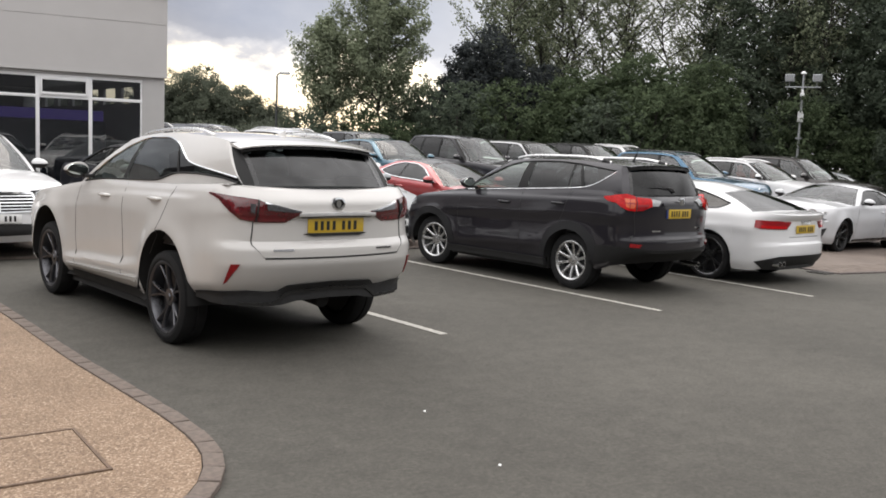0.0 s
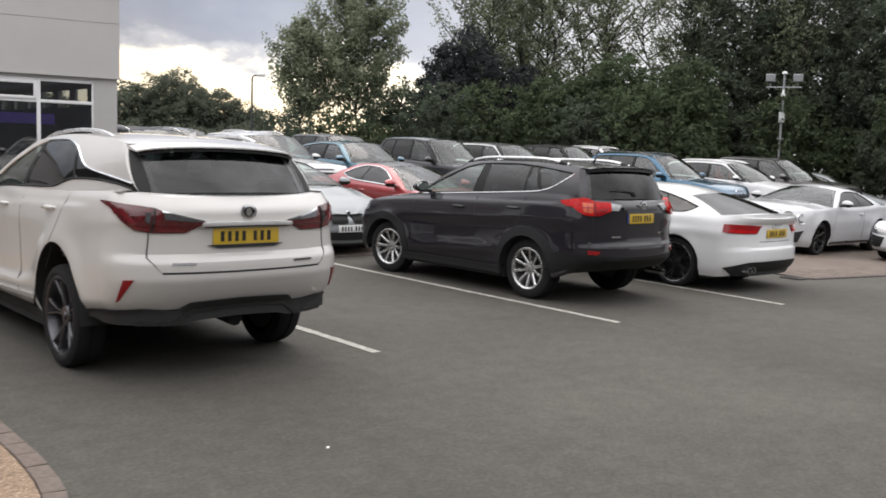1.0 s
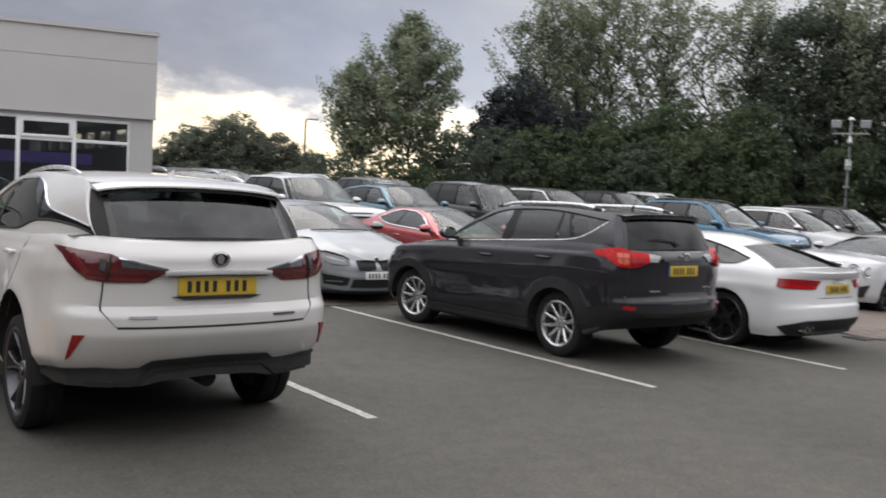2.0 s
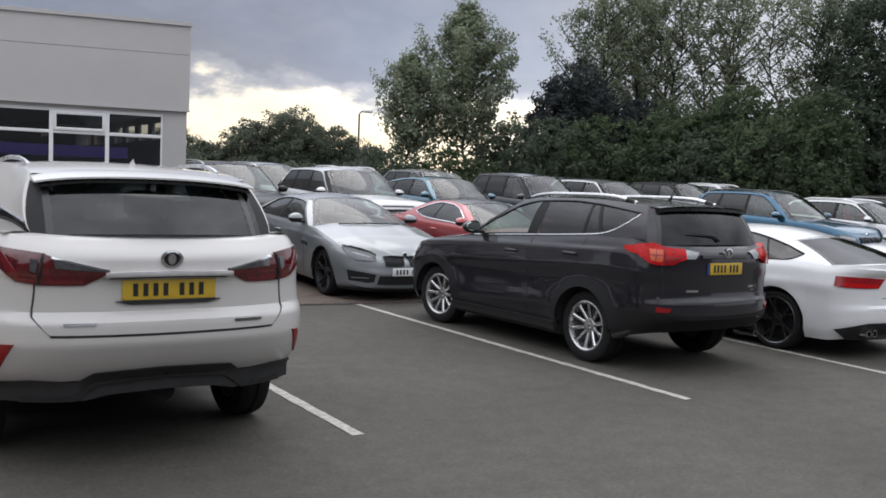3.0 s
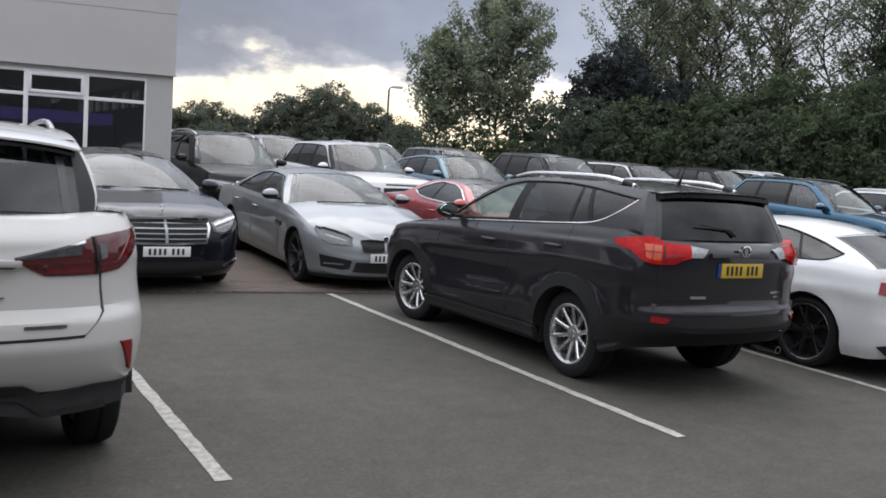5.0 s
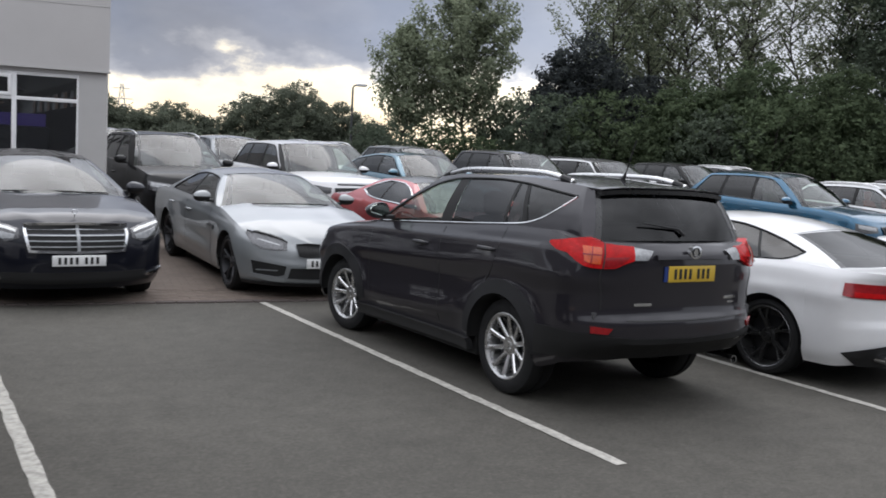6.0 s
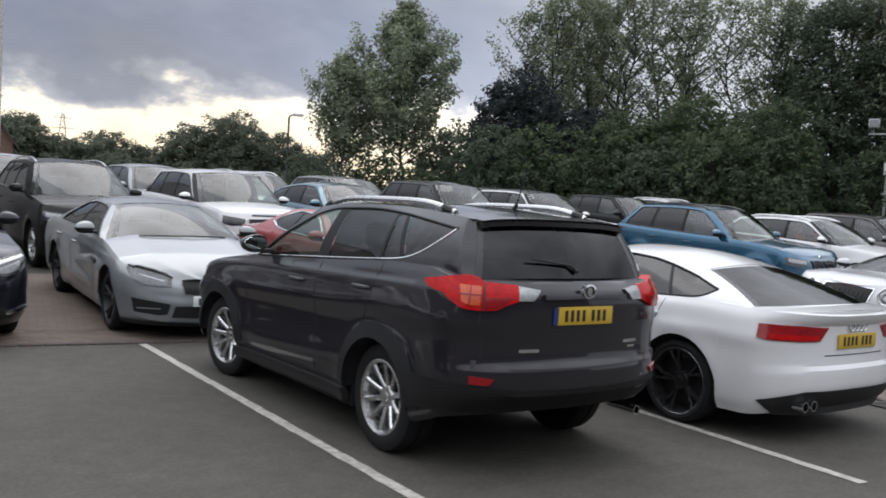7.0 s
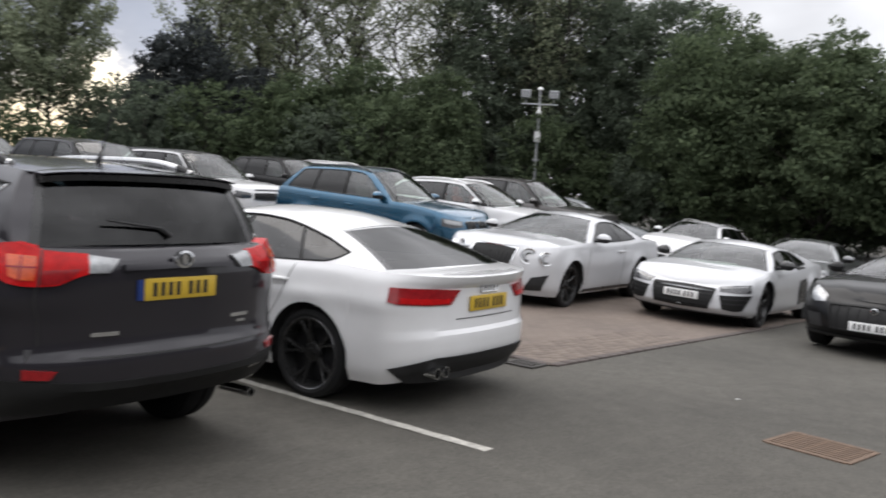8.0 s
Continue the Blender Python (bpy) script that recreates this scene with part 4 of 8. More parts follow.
    if s.get("antenna"):
        x = s["antenna"]
        p = sh.roof_pt(x, 0)
        bm = bmesh.new()
        tube_into(bm, [p, p + Vector((-0.03, 0, 0.05))], [0.02, 0.008])
        tube_into(bm, [p + Vector((-0.03, 0, 0.05)), p + Vector((-0.12, 0, 0.30))], 0.005, 6)
        part("antenna", bm, PLASTIC, car)
    if s.get("fin"):
        p = sh.roof_pt(s["fin"], 0)
        bm = bmesh.new()
        rows = [[p + Vector((0.07 - 0.16 * u, w * 0.02 * (1 - v) * math.sin(math.pi * u) ** 0.5, -0.005 + v * 0.055 * u ** 0.7 * (1 if u < 0.95 else 0))) for u in [i / 8 for i in range(9)]] for w, v in ((1, 0), (0.8, 0.5), (0, 1), (-0.8, 0.5), (-1, 0))]
        grid_into(bm, rows)
        part("roof_antenna", bm, pm, car)
    # plates
    for end, p, z, mat, tilt in s.get("plates", ()):
        o = sh.out(end, p)
        add_plate(car, sh.at(end, p, z) + o * s.get("plateoff", 0.012), o, Vector((-tilt * o.x, 0, 1)), mat, s.get("platew", 1.0))
    # tailpipes
    for y, z, r in s.get("pipes", ()):
        bm = bmesh.new()
        x = -sh.Lr + s.get("pipex", 0.10)
        rows = [[Vector((x + dx, y + rr * math.cos(t), z + rr * math.sin(t))) for t in (2 * math.pi * k / 16 for k in range(16))] for dx, rr in ((0.25, r * 0.9), (0.0, r), (0.0, r * 0.84), (0.12, r * 0.80))]
        grid_into(bm, rows, True)
        part("tailpipe", bm, CHROME, car)
    if s.get("extra"):
        s["extra"](car, sh, s)
    return car, sh


# ---- ground, paving, building ----
def asphalt():
    m, n, l, b, out = base_material("worn_asphalt")
    big, fine = noise_tex(n, l, 0.35, 6, 0.6), noise_tex(n, l, 160.0, 3, 0.7)
    mid = noise_tex(n, l, 6.0, 6, 0.65)
    c0 = ramp(n, l, big.outputs["Fac"], ((0.32, (0.068, 0.0635, 0.055)), (0.68, (0.099, 0.092, 0.080))))
    c1 = ramp(n, l, fine.outputs["Fac"], ((0.35, (0.72, 0.72, 0.72)), (0.62, (1.0, 1.0, 1.0)), (0.78, (1.5, 1.48, 1.44))))
    c2 = ramp(n, l, mid.outputs["Fac"], ((0.3, (0.84, 0.84, 0.83)), (0.7, (1.14, 1.14, 1.13))))
    col = mixed(n, l, 1.0, mixed(n, l, 1.0, c0.outputs[0], c1.outputs[0], "MULTIPLY"), c2.outputs[0], "MULTIPLY")
    grit = noise_tex(n, l, 34.0, 4, 0.75)
    c3 = ramp(n, l, grit.outputs["Fac"], ((0.32, (0.70, 0.70, 0.69)), (0.55, (1.0, 1.0, 1.0)), (0.74, (1.35, 1.34, 1.30))))
    col = mixed(n, l, 1.0, col, c3.outputs[0], "MULTIPLY")
    l.new(col, b.inputs["Base Color"])
    b.inputs["Roughness"].default_value = 0.88
    b.inputs["Specular IOR Level"].default_value = 0.35
    bump(n, l, fine.outputs["Fac"], 0.5, 0.004, b)
    return m


def block_paving():
    m, n, l, b, out = base_material("brown_block_paving")
    c = n.new("ShaderNodeTexCoord")
    br = n.new("ShaderNodeTexBrick")
    br.inputs["Scale"].default_value = 1.0
    br.inputs["Brick Width"].default_value, br.inputs["Row Height"].default_value = 0.20, 0.10
    br.inputs["Mortar Size"].default_value = 0.004
    br.inputs["Color1"].default_value = (0.120, 0.092, 0.074, 1)
    br.inputs["Color2"].default_value = (0.144, 0.112, 0.091, 1)
    br.inputs["Mortar"].default_value = (0.072, 0.058, 0.048, 1)
    l.new(c.outputs["Object"], br.inputs["Vector"])
    big = noise_tex(n, l, 0.6, 5)
    r = ramp(n, l, big.outputs["Fac"], ((0.3, (0.8, 0.8, 0.8)), (0.7, (1.15, 1.15, 1.15))))
    l.new(mixed(n, l, 1.0, br.outputs["Color"], r.outputs[0], "MULTIPLY"), b.inputs["Base Color"])
    b.inputs["Roughness"].default_value = 0.85
    bump(n, l, br.outputs["Fac"], -0.6, 0.004, b)
    return m


def resin_gravel():
    m, n, l, b, out = base_material("golden_resin_gravel")
    c = n.new("ShaderNodeTexCoord")
    v = n.new("ShaderNodeTexVoronoi")
    v.inputs["Scale"].default_value = 110.0
    l.new(c.outputs["Object"], v.inputs["Vector"])
    sepc = n.new("ShaderNodeSeparateColor")
    l.new(v.outputs["Color"], sepc.inputs[0])
    r = ramp(n, l, sepc.outputs[0], ((0.0, (0.120, 0.076, 0.046)), (0.45, (0.195, 0.128, 0.082)), (0.8, (0.260, 0.180, 0.120)), (1.0, (0.39, 0.30, 0.22))))
    big = noise_tex(n, l, 1.3, 5)
    k = ramp(n, l, big.outputs["Fac"], ((0.3, (0.85, 0.83, 0.80)), (0.7, (1.1, 1.1, 1.1))))
    l.new(mixed(n, l, 1.0, r.outputs[0], k.outputs[0], "MULTIPLY"), b.inputs["Base Color"])
    b.inputs["Roughness"].default_value = 0.8
    bump(n, l, v.outputs["Distance"], -0.7, 0.004, b)
    return m


ASPHALT, PAVING, GRAVEL = asphalt(), block_paving(), resin_gravel()
KERB = plain("kerb_block", (0.125, 0.098, 0.082), 0.85, vary=0.3, scale=25)
LINE = plain("worn_white_line_paint", (0.36, 0.345, 0.31), 0.75, vary=0.4, scale=18)
CLAD = plain("pale_grey_cladding", (0.47, 0.455, 0.445), 0.55, vary=0.03, scale=1.5)
PIER = plain("grey_wall_panel", (0.44, 0.43, 0.42), 0.6, vary=0.04, scale=2.0)
UPVC = plain("white_window_frame", (0.78, 0.78, 0.78), 0.35, vary=0.03)
# ROOM carries the unlit interior's dimness in its one dark colour
ROOM = plain("room_toned_dim", (0.055, 0.060, 0.080), 0.8, vary=0.3, scale=1.0)
SHOPGLASS = glass("shop_glass", (0.55, 0.58, 0.60), 2.1)
STEEL = plain("galvanised_steel", (0.34, 0.35, 0.36), 0.5, 0.6)
WHITEP = plain("white_coated_metal", (0.72, 0.72, 0.72), 0.4)
DARKSTEEL = plain("dark_grey_steel", (0.05, 0.052, 0.055), 0.5, 0.3)
GRATE = plain("worn_black_iron", (0.042, 0.038, 0.034), 0.8, vary=0.3, scale=30)
RUST = plain("rusty_iron", (0.125, 0.082, 0.056), 0.85, vary=0.35, scale=30)

# one ground sheet out to the horizon
bm = bmesh.new()
ys = [-900, -60, 0, 3, 5] + [6 + 0.5 * i for i in range(13)] + [12.7] + [13 + 0.5 * i for i in range(19)] + [24 + 2 * i for i in range(9)] + [42.7, 60, 140, 400, 1500]
xs = [-1500, -300, -60, -20, 0, 10] + [13 + 0.5 * i for i in range(35)] + [33, 36, 40, 45, 70, 300, 1500]
grid_into(bm, [[Vector((x, y, gz(x, y))) for x in xs] for y in ys])
tagged(part("ground", bm, ASPHALT, None, "", 80), "worn dark grey asphalt of the car park", "ground", kind="structure")

# block paving under the facing rows, a little above the asphalt
bm = bmesh.new()
EDGE = [(-14.0, 11.45), (4.0, 12.67), (6.7, 12.76), (9.0, 12.9), (12.72, 13.15), (12.95, 8.42), (14.6, 8.62), (16.5, 8.86), (19.5, 9.22), (22.5, 9.6), (27.0, 10.1)]
FAR = [(-14.0, 17.0), (4.0, 18.0), (6.7, 18.5), (9.0, 19.0), (12.72, 19.6), (12.95, 19.7), (14.6, 19.8), (16.5, 20.0), (19.5, 20.3), (22.5, 20.6), (27.0, 21.0)]
rows = []
pairs = []
for p, q in zip(list(zip(EDGE, FAR)), list(zip(EDGE, FAR))[1:]):
    n = max(1, int((q[0][0] - p[0][0]) / 0.5))
    pairs += [tuple(tuple(u + (w - u) * i / n for u, w in zip(p[k], q[k])) for k in (0, 1)) for i in range(n)]
for (x0, y0), (x1, y1) in pairs + [(EDGE[-1], FAR[-1])]:
    rows.append([Vector((x0 + (x1 - x0) * t, y0 + (y1 - y0) * t, gz(x0 + (x1 - x0) * t, y0 + (y1 - y0) * t) + 0.014)) for t in [i / 24 for i in range(25)]])
grid_into(bm, rows)
PAVED = tagged(part("pavement", bm, PAVING, None, "", 80), "brown concrete block paving of the parking bays", "pavement", kind="structure")


def ground_strip(name, pts, w, z, mat, label, category, ragged=0.0):
    """A painted line along points, with slightly worn edges."""
    bm = bmesh.new()
    a, b = Vector((*pts[0], 0)), Vector((*pts[-1], 0))
    n = max(2, int((b - a).length / 0.12))
    rows = []
    for i in range(n + 1):
        p = a.lerp(b, i / n)
        d = (b - a).normalized()
        s = Vector((-d.y, d.x, 0))
        e0, e1 = random.uniform(-ragged, ragged), random.uniform(-ragged, ragged)
        p.z = gz(p.x, p.y) + z
        rows.append([p - s * (w / 2 + e0), p, p + s * (w / 2 + e1)])
    grid_into(bm, rows)
    return tagged(part(name, bm, mat, None), label, category, kind="structure")


for pts in (((4.648, 6.47), (3.66, 12.6)), ((7.60, 6.77), (6.68, 12.7)), ((10.42, 6.95), (9.83, 12.5))):
    ground_strip("parking_line", pts, 0.085, 0.005, LINE, "worn white parking bay line on the asphalt", "road marking", 0.006)

# golden gravel footway with its block kerb
KERBLINE = [(0.38, 14.0), (0.70, 12.0), (1.06, 10.2), (1.29, 8.8), (1.48, 7.4), (1.61, 6.45), (1.77, 5.5), (1.88, 4.8), (1.912, 4.3), (1.865, 3.97), (1.72, 3.63), (1.46, 3.33), (1.05, 3.1), (0.5, 2.95), (-0.6, 2.8), (-4.0, 2.5)]


def dense(line, step):
    """Points at even steps along a smoothed line."""
    fine = []
    n = len(line)
    for i in range(n - 1):
        p = [Vector((*line[max(0, min(n - 1, i + k))], 0)) for k in (-1, 0, 1, 2)]
        for j in range(200):
            t = j / 200
            fine.append(0.5 * (2 * p[1] + (p[2] - p[0]) * t + (2 * p[0] - 5 * p[1] + 4 * p[2] - p[3]) * t * t + (3 * p[1] - p[0] - 3 * p[2] + p[3]) * t ** 3))
    out, acc = [fine[0]], 0.0
    for a, b in zip(fine, fine[1:]):
        acc += (b - a).length
        if acc >= step:
            out.append(b)
            acc = 0.0
    return out


kerb_pts = dense(KERBLINE, 0.205)
bm = bmesh.new()
inner = []
for i, p in enumerate(kerb_pts):
    d = (kerb_pts[min(i + 1, len(kerb_pts) - 1)] - kerb_pts[max(i - 1, 0)]).normalized()
    inner.append(p + Vector((d.y, -d.x, 0)) * 0.115)
far_left = [Vector((-9.0, p.y, 0)) for p in inner]
grid_into(bm, [[q.lerp(p, u) + Vector((0, 0, 0.026)) for u in (0, 0.6, 0.9, 1.0)] for p, q in zip(inner, far_left)])
tagged(part("footway", bm, GRAVEL, None, "", 80), "golden resin-bound gravel footway", "pavement", kind="structure")


def paver(name, l, w, h):
    """One paving block with worn edges, its top at 0."""
    bm = bmesh.new()
    box_into(bm, (0, 0, -h / 2), (l, w, h), None, 0.006)
    return mesh_of(name, bm, 30)


kerb_mesh = paver("kerb_block", 0.198, 0.108, 0.12)
kerb_mesh.materials.append(KERB)
kerb_run = tagged(new("kerb"), "brown block kerb round the gravel footway", "kerb", kind="structure")
for a, b in zip(kerb_pts, kerb_pts[1:]):
    d = (b - a).normalized()
    c = (a + b) / 2 + Vector((d.y, -d.x, 0)) * 0.056
    k = link_mesh("kerb_block", kerb_mesh, None, kerb_run)
    k.matrix_basis = pose(c.x, c.y, 0.034 + random.uniform(-0.003, 0.003), random.uniform(-1, 1), random.uniform(-1, 1), math.degrees(math.atan2(d.y, d.x)) + random.uniform(-1.0, 1.0))

# recessed cover in the footway, filled with the same gravel
cov = thing("manhole_cover", pose(0.94, 4.42, -0.018, 0, 0, -85), "square manhole cover filled with golden gravel", "manhole cover")
bm = bmesh.new()
for lo, hi in (((-0.37, -0.37), (0.37, -0.352)), ((-0.37, 0.352), (0.37, 0.37)), ((-0.37, -0.352), (-0.352, 0.352)), ((0.352, -0.352), (0.37, 0.352))):
    box_into(bm, ((lo[0] + hi[0]) / 2, (lo[1] + hi[1]) / 2, 0.03), (hi[0] - lo[0], hi[1] - lo[1], 0.045))
part("frame", bm, RUST, cov, "rusty steel frame")
bm = bmesh.new()
box_into(bm, (0, 0, 0.025), (0.70, 0.70, 0.045))
part("tray", bm, GRAVEL, cov)

# edging course of the block paving
edge_mesh = paver("edging_block", 0.198, 0.10, 0.06)
edge_mesh.materials.append(plain("dark_edging_block", (0.075, 0.060, 0.054), 0.9, vary=0.3, scale=25))
for line in ([(3.2, 12.62), (6.7, 12.76), (9.0, 12.9), (12.6, 13.13)], [(12.95, 13.0), (12.98, 8.42)], [(12.98, 8.42), (16.5, 8.86), (20.0, 9.28)]):
    pts = dense(line, 0.203)
    for a, b in zip(pts, pts[1:]):
        c, d = (a + b) / 2, b - a
        k = link_mesh("edging_block", edge_mesh, None, PAVED)
        k.matrix_basis = pose(c.x, c.y, gz(c.x, c.y) + 0.018 + random.uniform(-0.002, 0.003), 0, math.degrees(math.asin((gz(a.x, a.y) - gz(b.x, b.y)) / 0.203)), math.degrees(math.atan2(d.y, d.x)))


def grating(name, m, lx, ly, bars, mat, label):
    """A gully grating: frame and bars, let into the ground."""
    g = thing(name, m, label, "drain")
    bm = bmesh.new()
    for c, s in (((0, -ly / 2, 0), (lx, 0.03, 0.03)), ((0, ly / 2, 0), (lx, 0.03, 0.03)), ((-lx / 2, 0, 0), (0.03, ly - 0.03, 0.03)), ((lx / 2, 0, 0), (0.03, ly - 0.03, 0.03))):
        box_into(bm, c, s)
    part("frame", bm, mat, g)
    bm = bmesh.new()
    box_into(bm, (0, 0, -0.008), (lx - 0.03, ly - 0.03, 0.012))
    part("pit", bm, GRATE, g)
    bar = bmesh.new()
    box_into(bar, (0, 0, 0), (lx / bars * 0.55, ly - 0.03, 0.022))
    me = mesh_of("bar", bar)
    for i in range(bars):
        link_mesh("bar", me, mat, g).matrix_basis = pose(-lx / 2 + lx * (i + 0.5) / bars, 0, 0.002)
    return g


grating("drain_grating", pose(12.42, 5.70, -0.006, 0, 0, -45 + 42), 0.46, 0.58, 9, RUST, "rusty iron gully grating in the asphalt")
grating("drain_grating", pose(12.79, 8.60, 0.002, 0, 0, 5), 0.24, 0.30, 5, GRATE, "dark iron gully grating at the paving edge")
for x, y in ((3.29, 4.43), (3.17, 3.41), (13.35, 6.76)):
    bm = bmesh.new()
    box_into(bm, (0, 0, 0.004), (0.030, 0.014, 0.005), pose(x, y, gz(x, y), 0, 4, random.uniform(0, 90)))
    tagged(part("litter", bm, PAPER, None), "small scrap of white litter on the asphalt", "litter")

# ---- building: cladding fascia above a band of windows ----
BX, BY, BROT = 5.2, 18.97, -6.0
bld = pose(BX, BY, 0, 0, 0, BROT)  # local x runs along the front to the left as negative, y inwards
WIN = [(-7.5, -6.42), (-6.42, -5.42), (-5.42, -4.42), (-4.42, -3.44), (-3.44, -2.46), (-2.46, -1.48), (-1.48, -0.48)]
ZW0, ZT, ZW1, ZF, ZR = 0.35, 2.42, 2.86, 2.95, 4.55


plan = lambda o: [(-14.05 - o, -0.06 - o), (o, -0.06 - o), (-3.96 + o, 14 + o), (-14.05 - o, 14 + o)]
# pieces that follow the slanting end of the building: outline, bottom, top
def east(u0, u1, thick=0.31):
    """A stretch of the slanting east wall, in metres along it."""
    q = [(-0.04 - 0.2738 * u, 0.3 + 0.9618 * u) for u in (u0, u1)]
    return [q[0], q[1], (q[1][0] - thick, q[1][1]), (q[0][0] - thick, q[0][1])]


SLOTS = [(0.3 + 1.1 * i, 1.05 + 1.1 * i) for i in range(8)]
SKEW = {"wall_eastpale": [(east(0.0, 14.24), 0.0, 2.40), (east(0.0, 14.24, 0.06), 2.80, ZF), (east(0.0, SLOTS[0][0], 0.06), 2.40, 2.80), (east(SLOTS[-1][1], 14.24), 2.40, 2.80)]
        + [(east(p[1], q[0], 0.06), 2.40, 2.80) for p, q in zip(SLOTS, SLOTS[1:])],
        "fascia_wallpale": [(plan(0.0), ZF, 3.995), (plan(0.0), 4.005, ZR), (plan(-0.012), 3.995, 4.005)],
        "trimgrey": [(plan(0.04), ZR, ZR + 0.07)]}


def wall_piece(name, label, boxes, mat, cat="wall", bev=0.0):
    bm = bmesh.new()
    for lo, hi in boxes:
        c = [(p + q) / 2 for p, q in zip(lo, hi)]
        box_into(bm, c, [abs(q - p) for p, q in zip(lo, hi)], bld, bev)
    if not boxes:
        for poly, z0, z1 in SKEW[name + label[:4]]:
            lo, hi = ([bm.verts.new(bld @ Vector((x, y, z))) for x, y in poly] for z in (z0, z1))
            bm.faces.new(lo), bm.faces.new(hi)
            for i in range(len(poly)):
                j = (i + 1) % len(poly)
                bm.faces.new((lo[i], lo[j], hi[j], hi[i]))
    return tagged(part(name, bm, mat, None), label, cat, kind="structure")


wall_piece("wall_front", "pale grey wall panels round the showroom windows",
           [((-0.48, 0.0, 0), (-0.04, 0.3, ZF)), ((-14, 0, 0), (-7.5, 0.3, ZF)), ((-7.5, 0.0, 0), (-0.48, 0.3, ZW0)), ((-7.5, 0.0, ZW1), (-0.48, 0.3, ZF))], PIER)
wall_piece("wall_east", "pale grey side wall of the showroom", [], PIER)
wall_piece("wall_west", "plain far side wall of the showroom", [((-14, 0.3, 0), (-13.7, 14, ZF))], PIER)
wall_piece("wall_back", "plain rear wall of the showroom", [((-13.7, 13.7, 0), (-4.2, 14, ZF))], PIER)
wall_piece("fascia_wall", "pale grey metal cladding fascia with one joint", [], CLAD, "fascia")
wall_piece("trim", "grey metal capping along the roof edge", [], CLAD, "trim")
wall_piece("trim", "thin grey drip edge below the fascia", [((-14.05, -0.075, ZF - 0.03), (0.015, 0.0, ZF))], PIER, "trim")
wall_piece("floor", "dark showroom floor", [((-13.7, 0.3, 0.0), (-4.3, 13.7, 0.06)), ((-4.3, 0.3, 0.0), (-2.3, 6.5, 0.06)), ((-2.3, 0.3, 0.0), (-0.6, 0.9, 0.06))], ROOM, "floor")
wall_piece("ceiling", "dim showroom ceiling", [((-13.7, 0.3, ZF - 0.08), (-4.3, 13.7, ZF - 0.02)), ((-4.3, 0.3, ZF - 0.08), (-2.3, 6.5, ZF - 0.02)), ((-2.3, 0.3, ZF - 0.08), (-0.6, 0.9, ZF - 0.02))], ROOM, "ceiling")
for i, (x0, x1) in enumerate(WIN):
    w = thing("window_%d" % (i + 1), bld, "white framed showroom window with a top light", "window", "showroom windows", "structure")
    w.matrix_world = bld
    opener = i in (5, 3)

    def bars(name, boxes, mat, bev=0.006):
        bm = bmesh.new()
        for lo, hi in boxes:
            box_into(bm, [(p + q) / 2 for p, q in zip(lo, hi)], [abs(q - p) for p, q in zip(lo, hi)], None, bev)
        return part(name, bm, mat, w)

    f = 0.035
    bars("window_frame", [((x0, 0.02, ZW0), (x0 + f, 0.10, ZW1)), ((x1 - f, 0.02, ZW0), (x1, 0.10, ZW1)), ((x0 + f, 0.02, ZW1 - 0.06), (x1 - f, 0.10, ZW1)),
                          ((x0 + f, 0.02, ZW0), (x1 - f, 0.10, ZW0 + 0.06)), ((x0 + f, 0.02, ZT - 0.03), (x1 - f, 0.10, ZT + 0.03))], UPVC)
    if opener:
        o = 0.055
        bars("opening_sash", [((x0 + f, -0.005, ZT + 0.03), (x0 + f + o, 0.05, ZW1 - 0.06)), ((x1 - f - o, -0.005, ZT + 0.03), (x1 - f, 0.05, ZW1 - 0.06)),
                              ((x0 + f + o, -0.005, ZT + 0.03), (x1 - f - o, 0.05, ZT + 0.03 + o)), ((x0 + f + o, -0.005, ZW1 - 0.06 - o), (x1 - f - o, 0.05, ZW1 - 0.06))], UPVC)
    bars("pane", [((x0 + f, 0.058, ZW0 + 0.06), (x1 - f, 0.062, ZT - 0.03))], SHOPGLASS, 0)
    bars("pane", [((x0 + f, 0.058, ZT + 0.03), (x1 - f, 0.062, ZW1 - 0.06))], SHOPGLASS, 0)
    for ch in w.children:
        if ch.name.startswith("pane"):
            ch.visible_shadow = False

# display stand inside the showroom, with a purple light strip along its head
stand = thing("display_stand", bld, "dark display stand with a purple light strip inside the showroom", "display stand")
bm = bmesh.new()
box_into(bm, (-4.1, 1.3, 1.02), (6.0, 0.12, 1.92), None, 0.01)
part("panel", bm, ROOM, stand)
bm = bmesh.new()
box_into(bm, (-4.1, 1.225, 2.10), (5.9, 0.03, 0.22), None, 0.008)
glowm, n, l, b, out = base_material("purple_light_strip")
b.inputs["Base Color"].default_value = (0.05, 0.04, 0.12, 1)
b.inputs["Emission Color"].default_value = (0.16, 0.10, 0.52, 1)
b.inputs["Emission Strength"].default_value = 0.28
part("light_strip", bm, glowm, stand, "dim purple light strip")

# unseen walls added behind the walk, to darken reflections and shade car flanks
bm = bmesh.new()
box_into(bm, (-4.6, 8.0, 2.25), (0.3, 17.0, 4.5))
tagged(part("wall_west", bm, plain("dark_grey_wall", (0.11, 0.11, 0.115), 0.85, vary=0.2, scale=2.0), None), "unseen plain dark grey wall added to shade the west side", "wall", kind="structure")
bm = bmesh.new()
box_into(bm, (5.0, -14.0, 3.6), (70.0, 0.3, 7.2))
tagged(part("wall_south_unseen", bm, plain("dark_grey_wall", (0.11, 0.11, 0.115), 0.85, vary=0.2, scale=2.0), None), "unseen plain dark grey wall added to darken reflections", "wall", kind="structure")

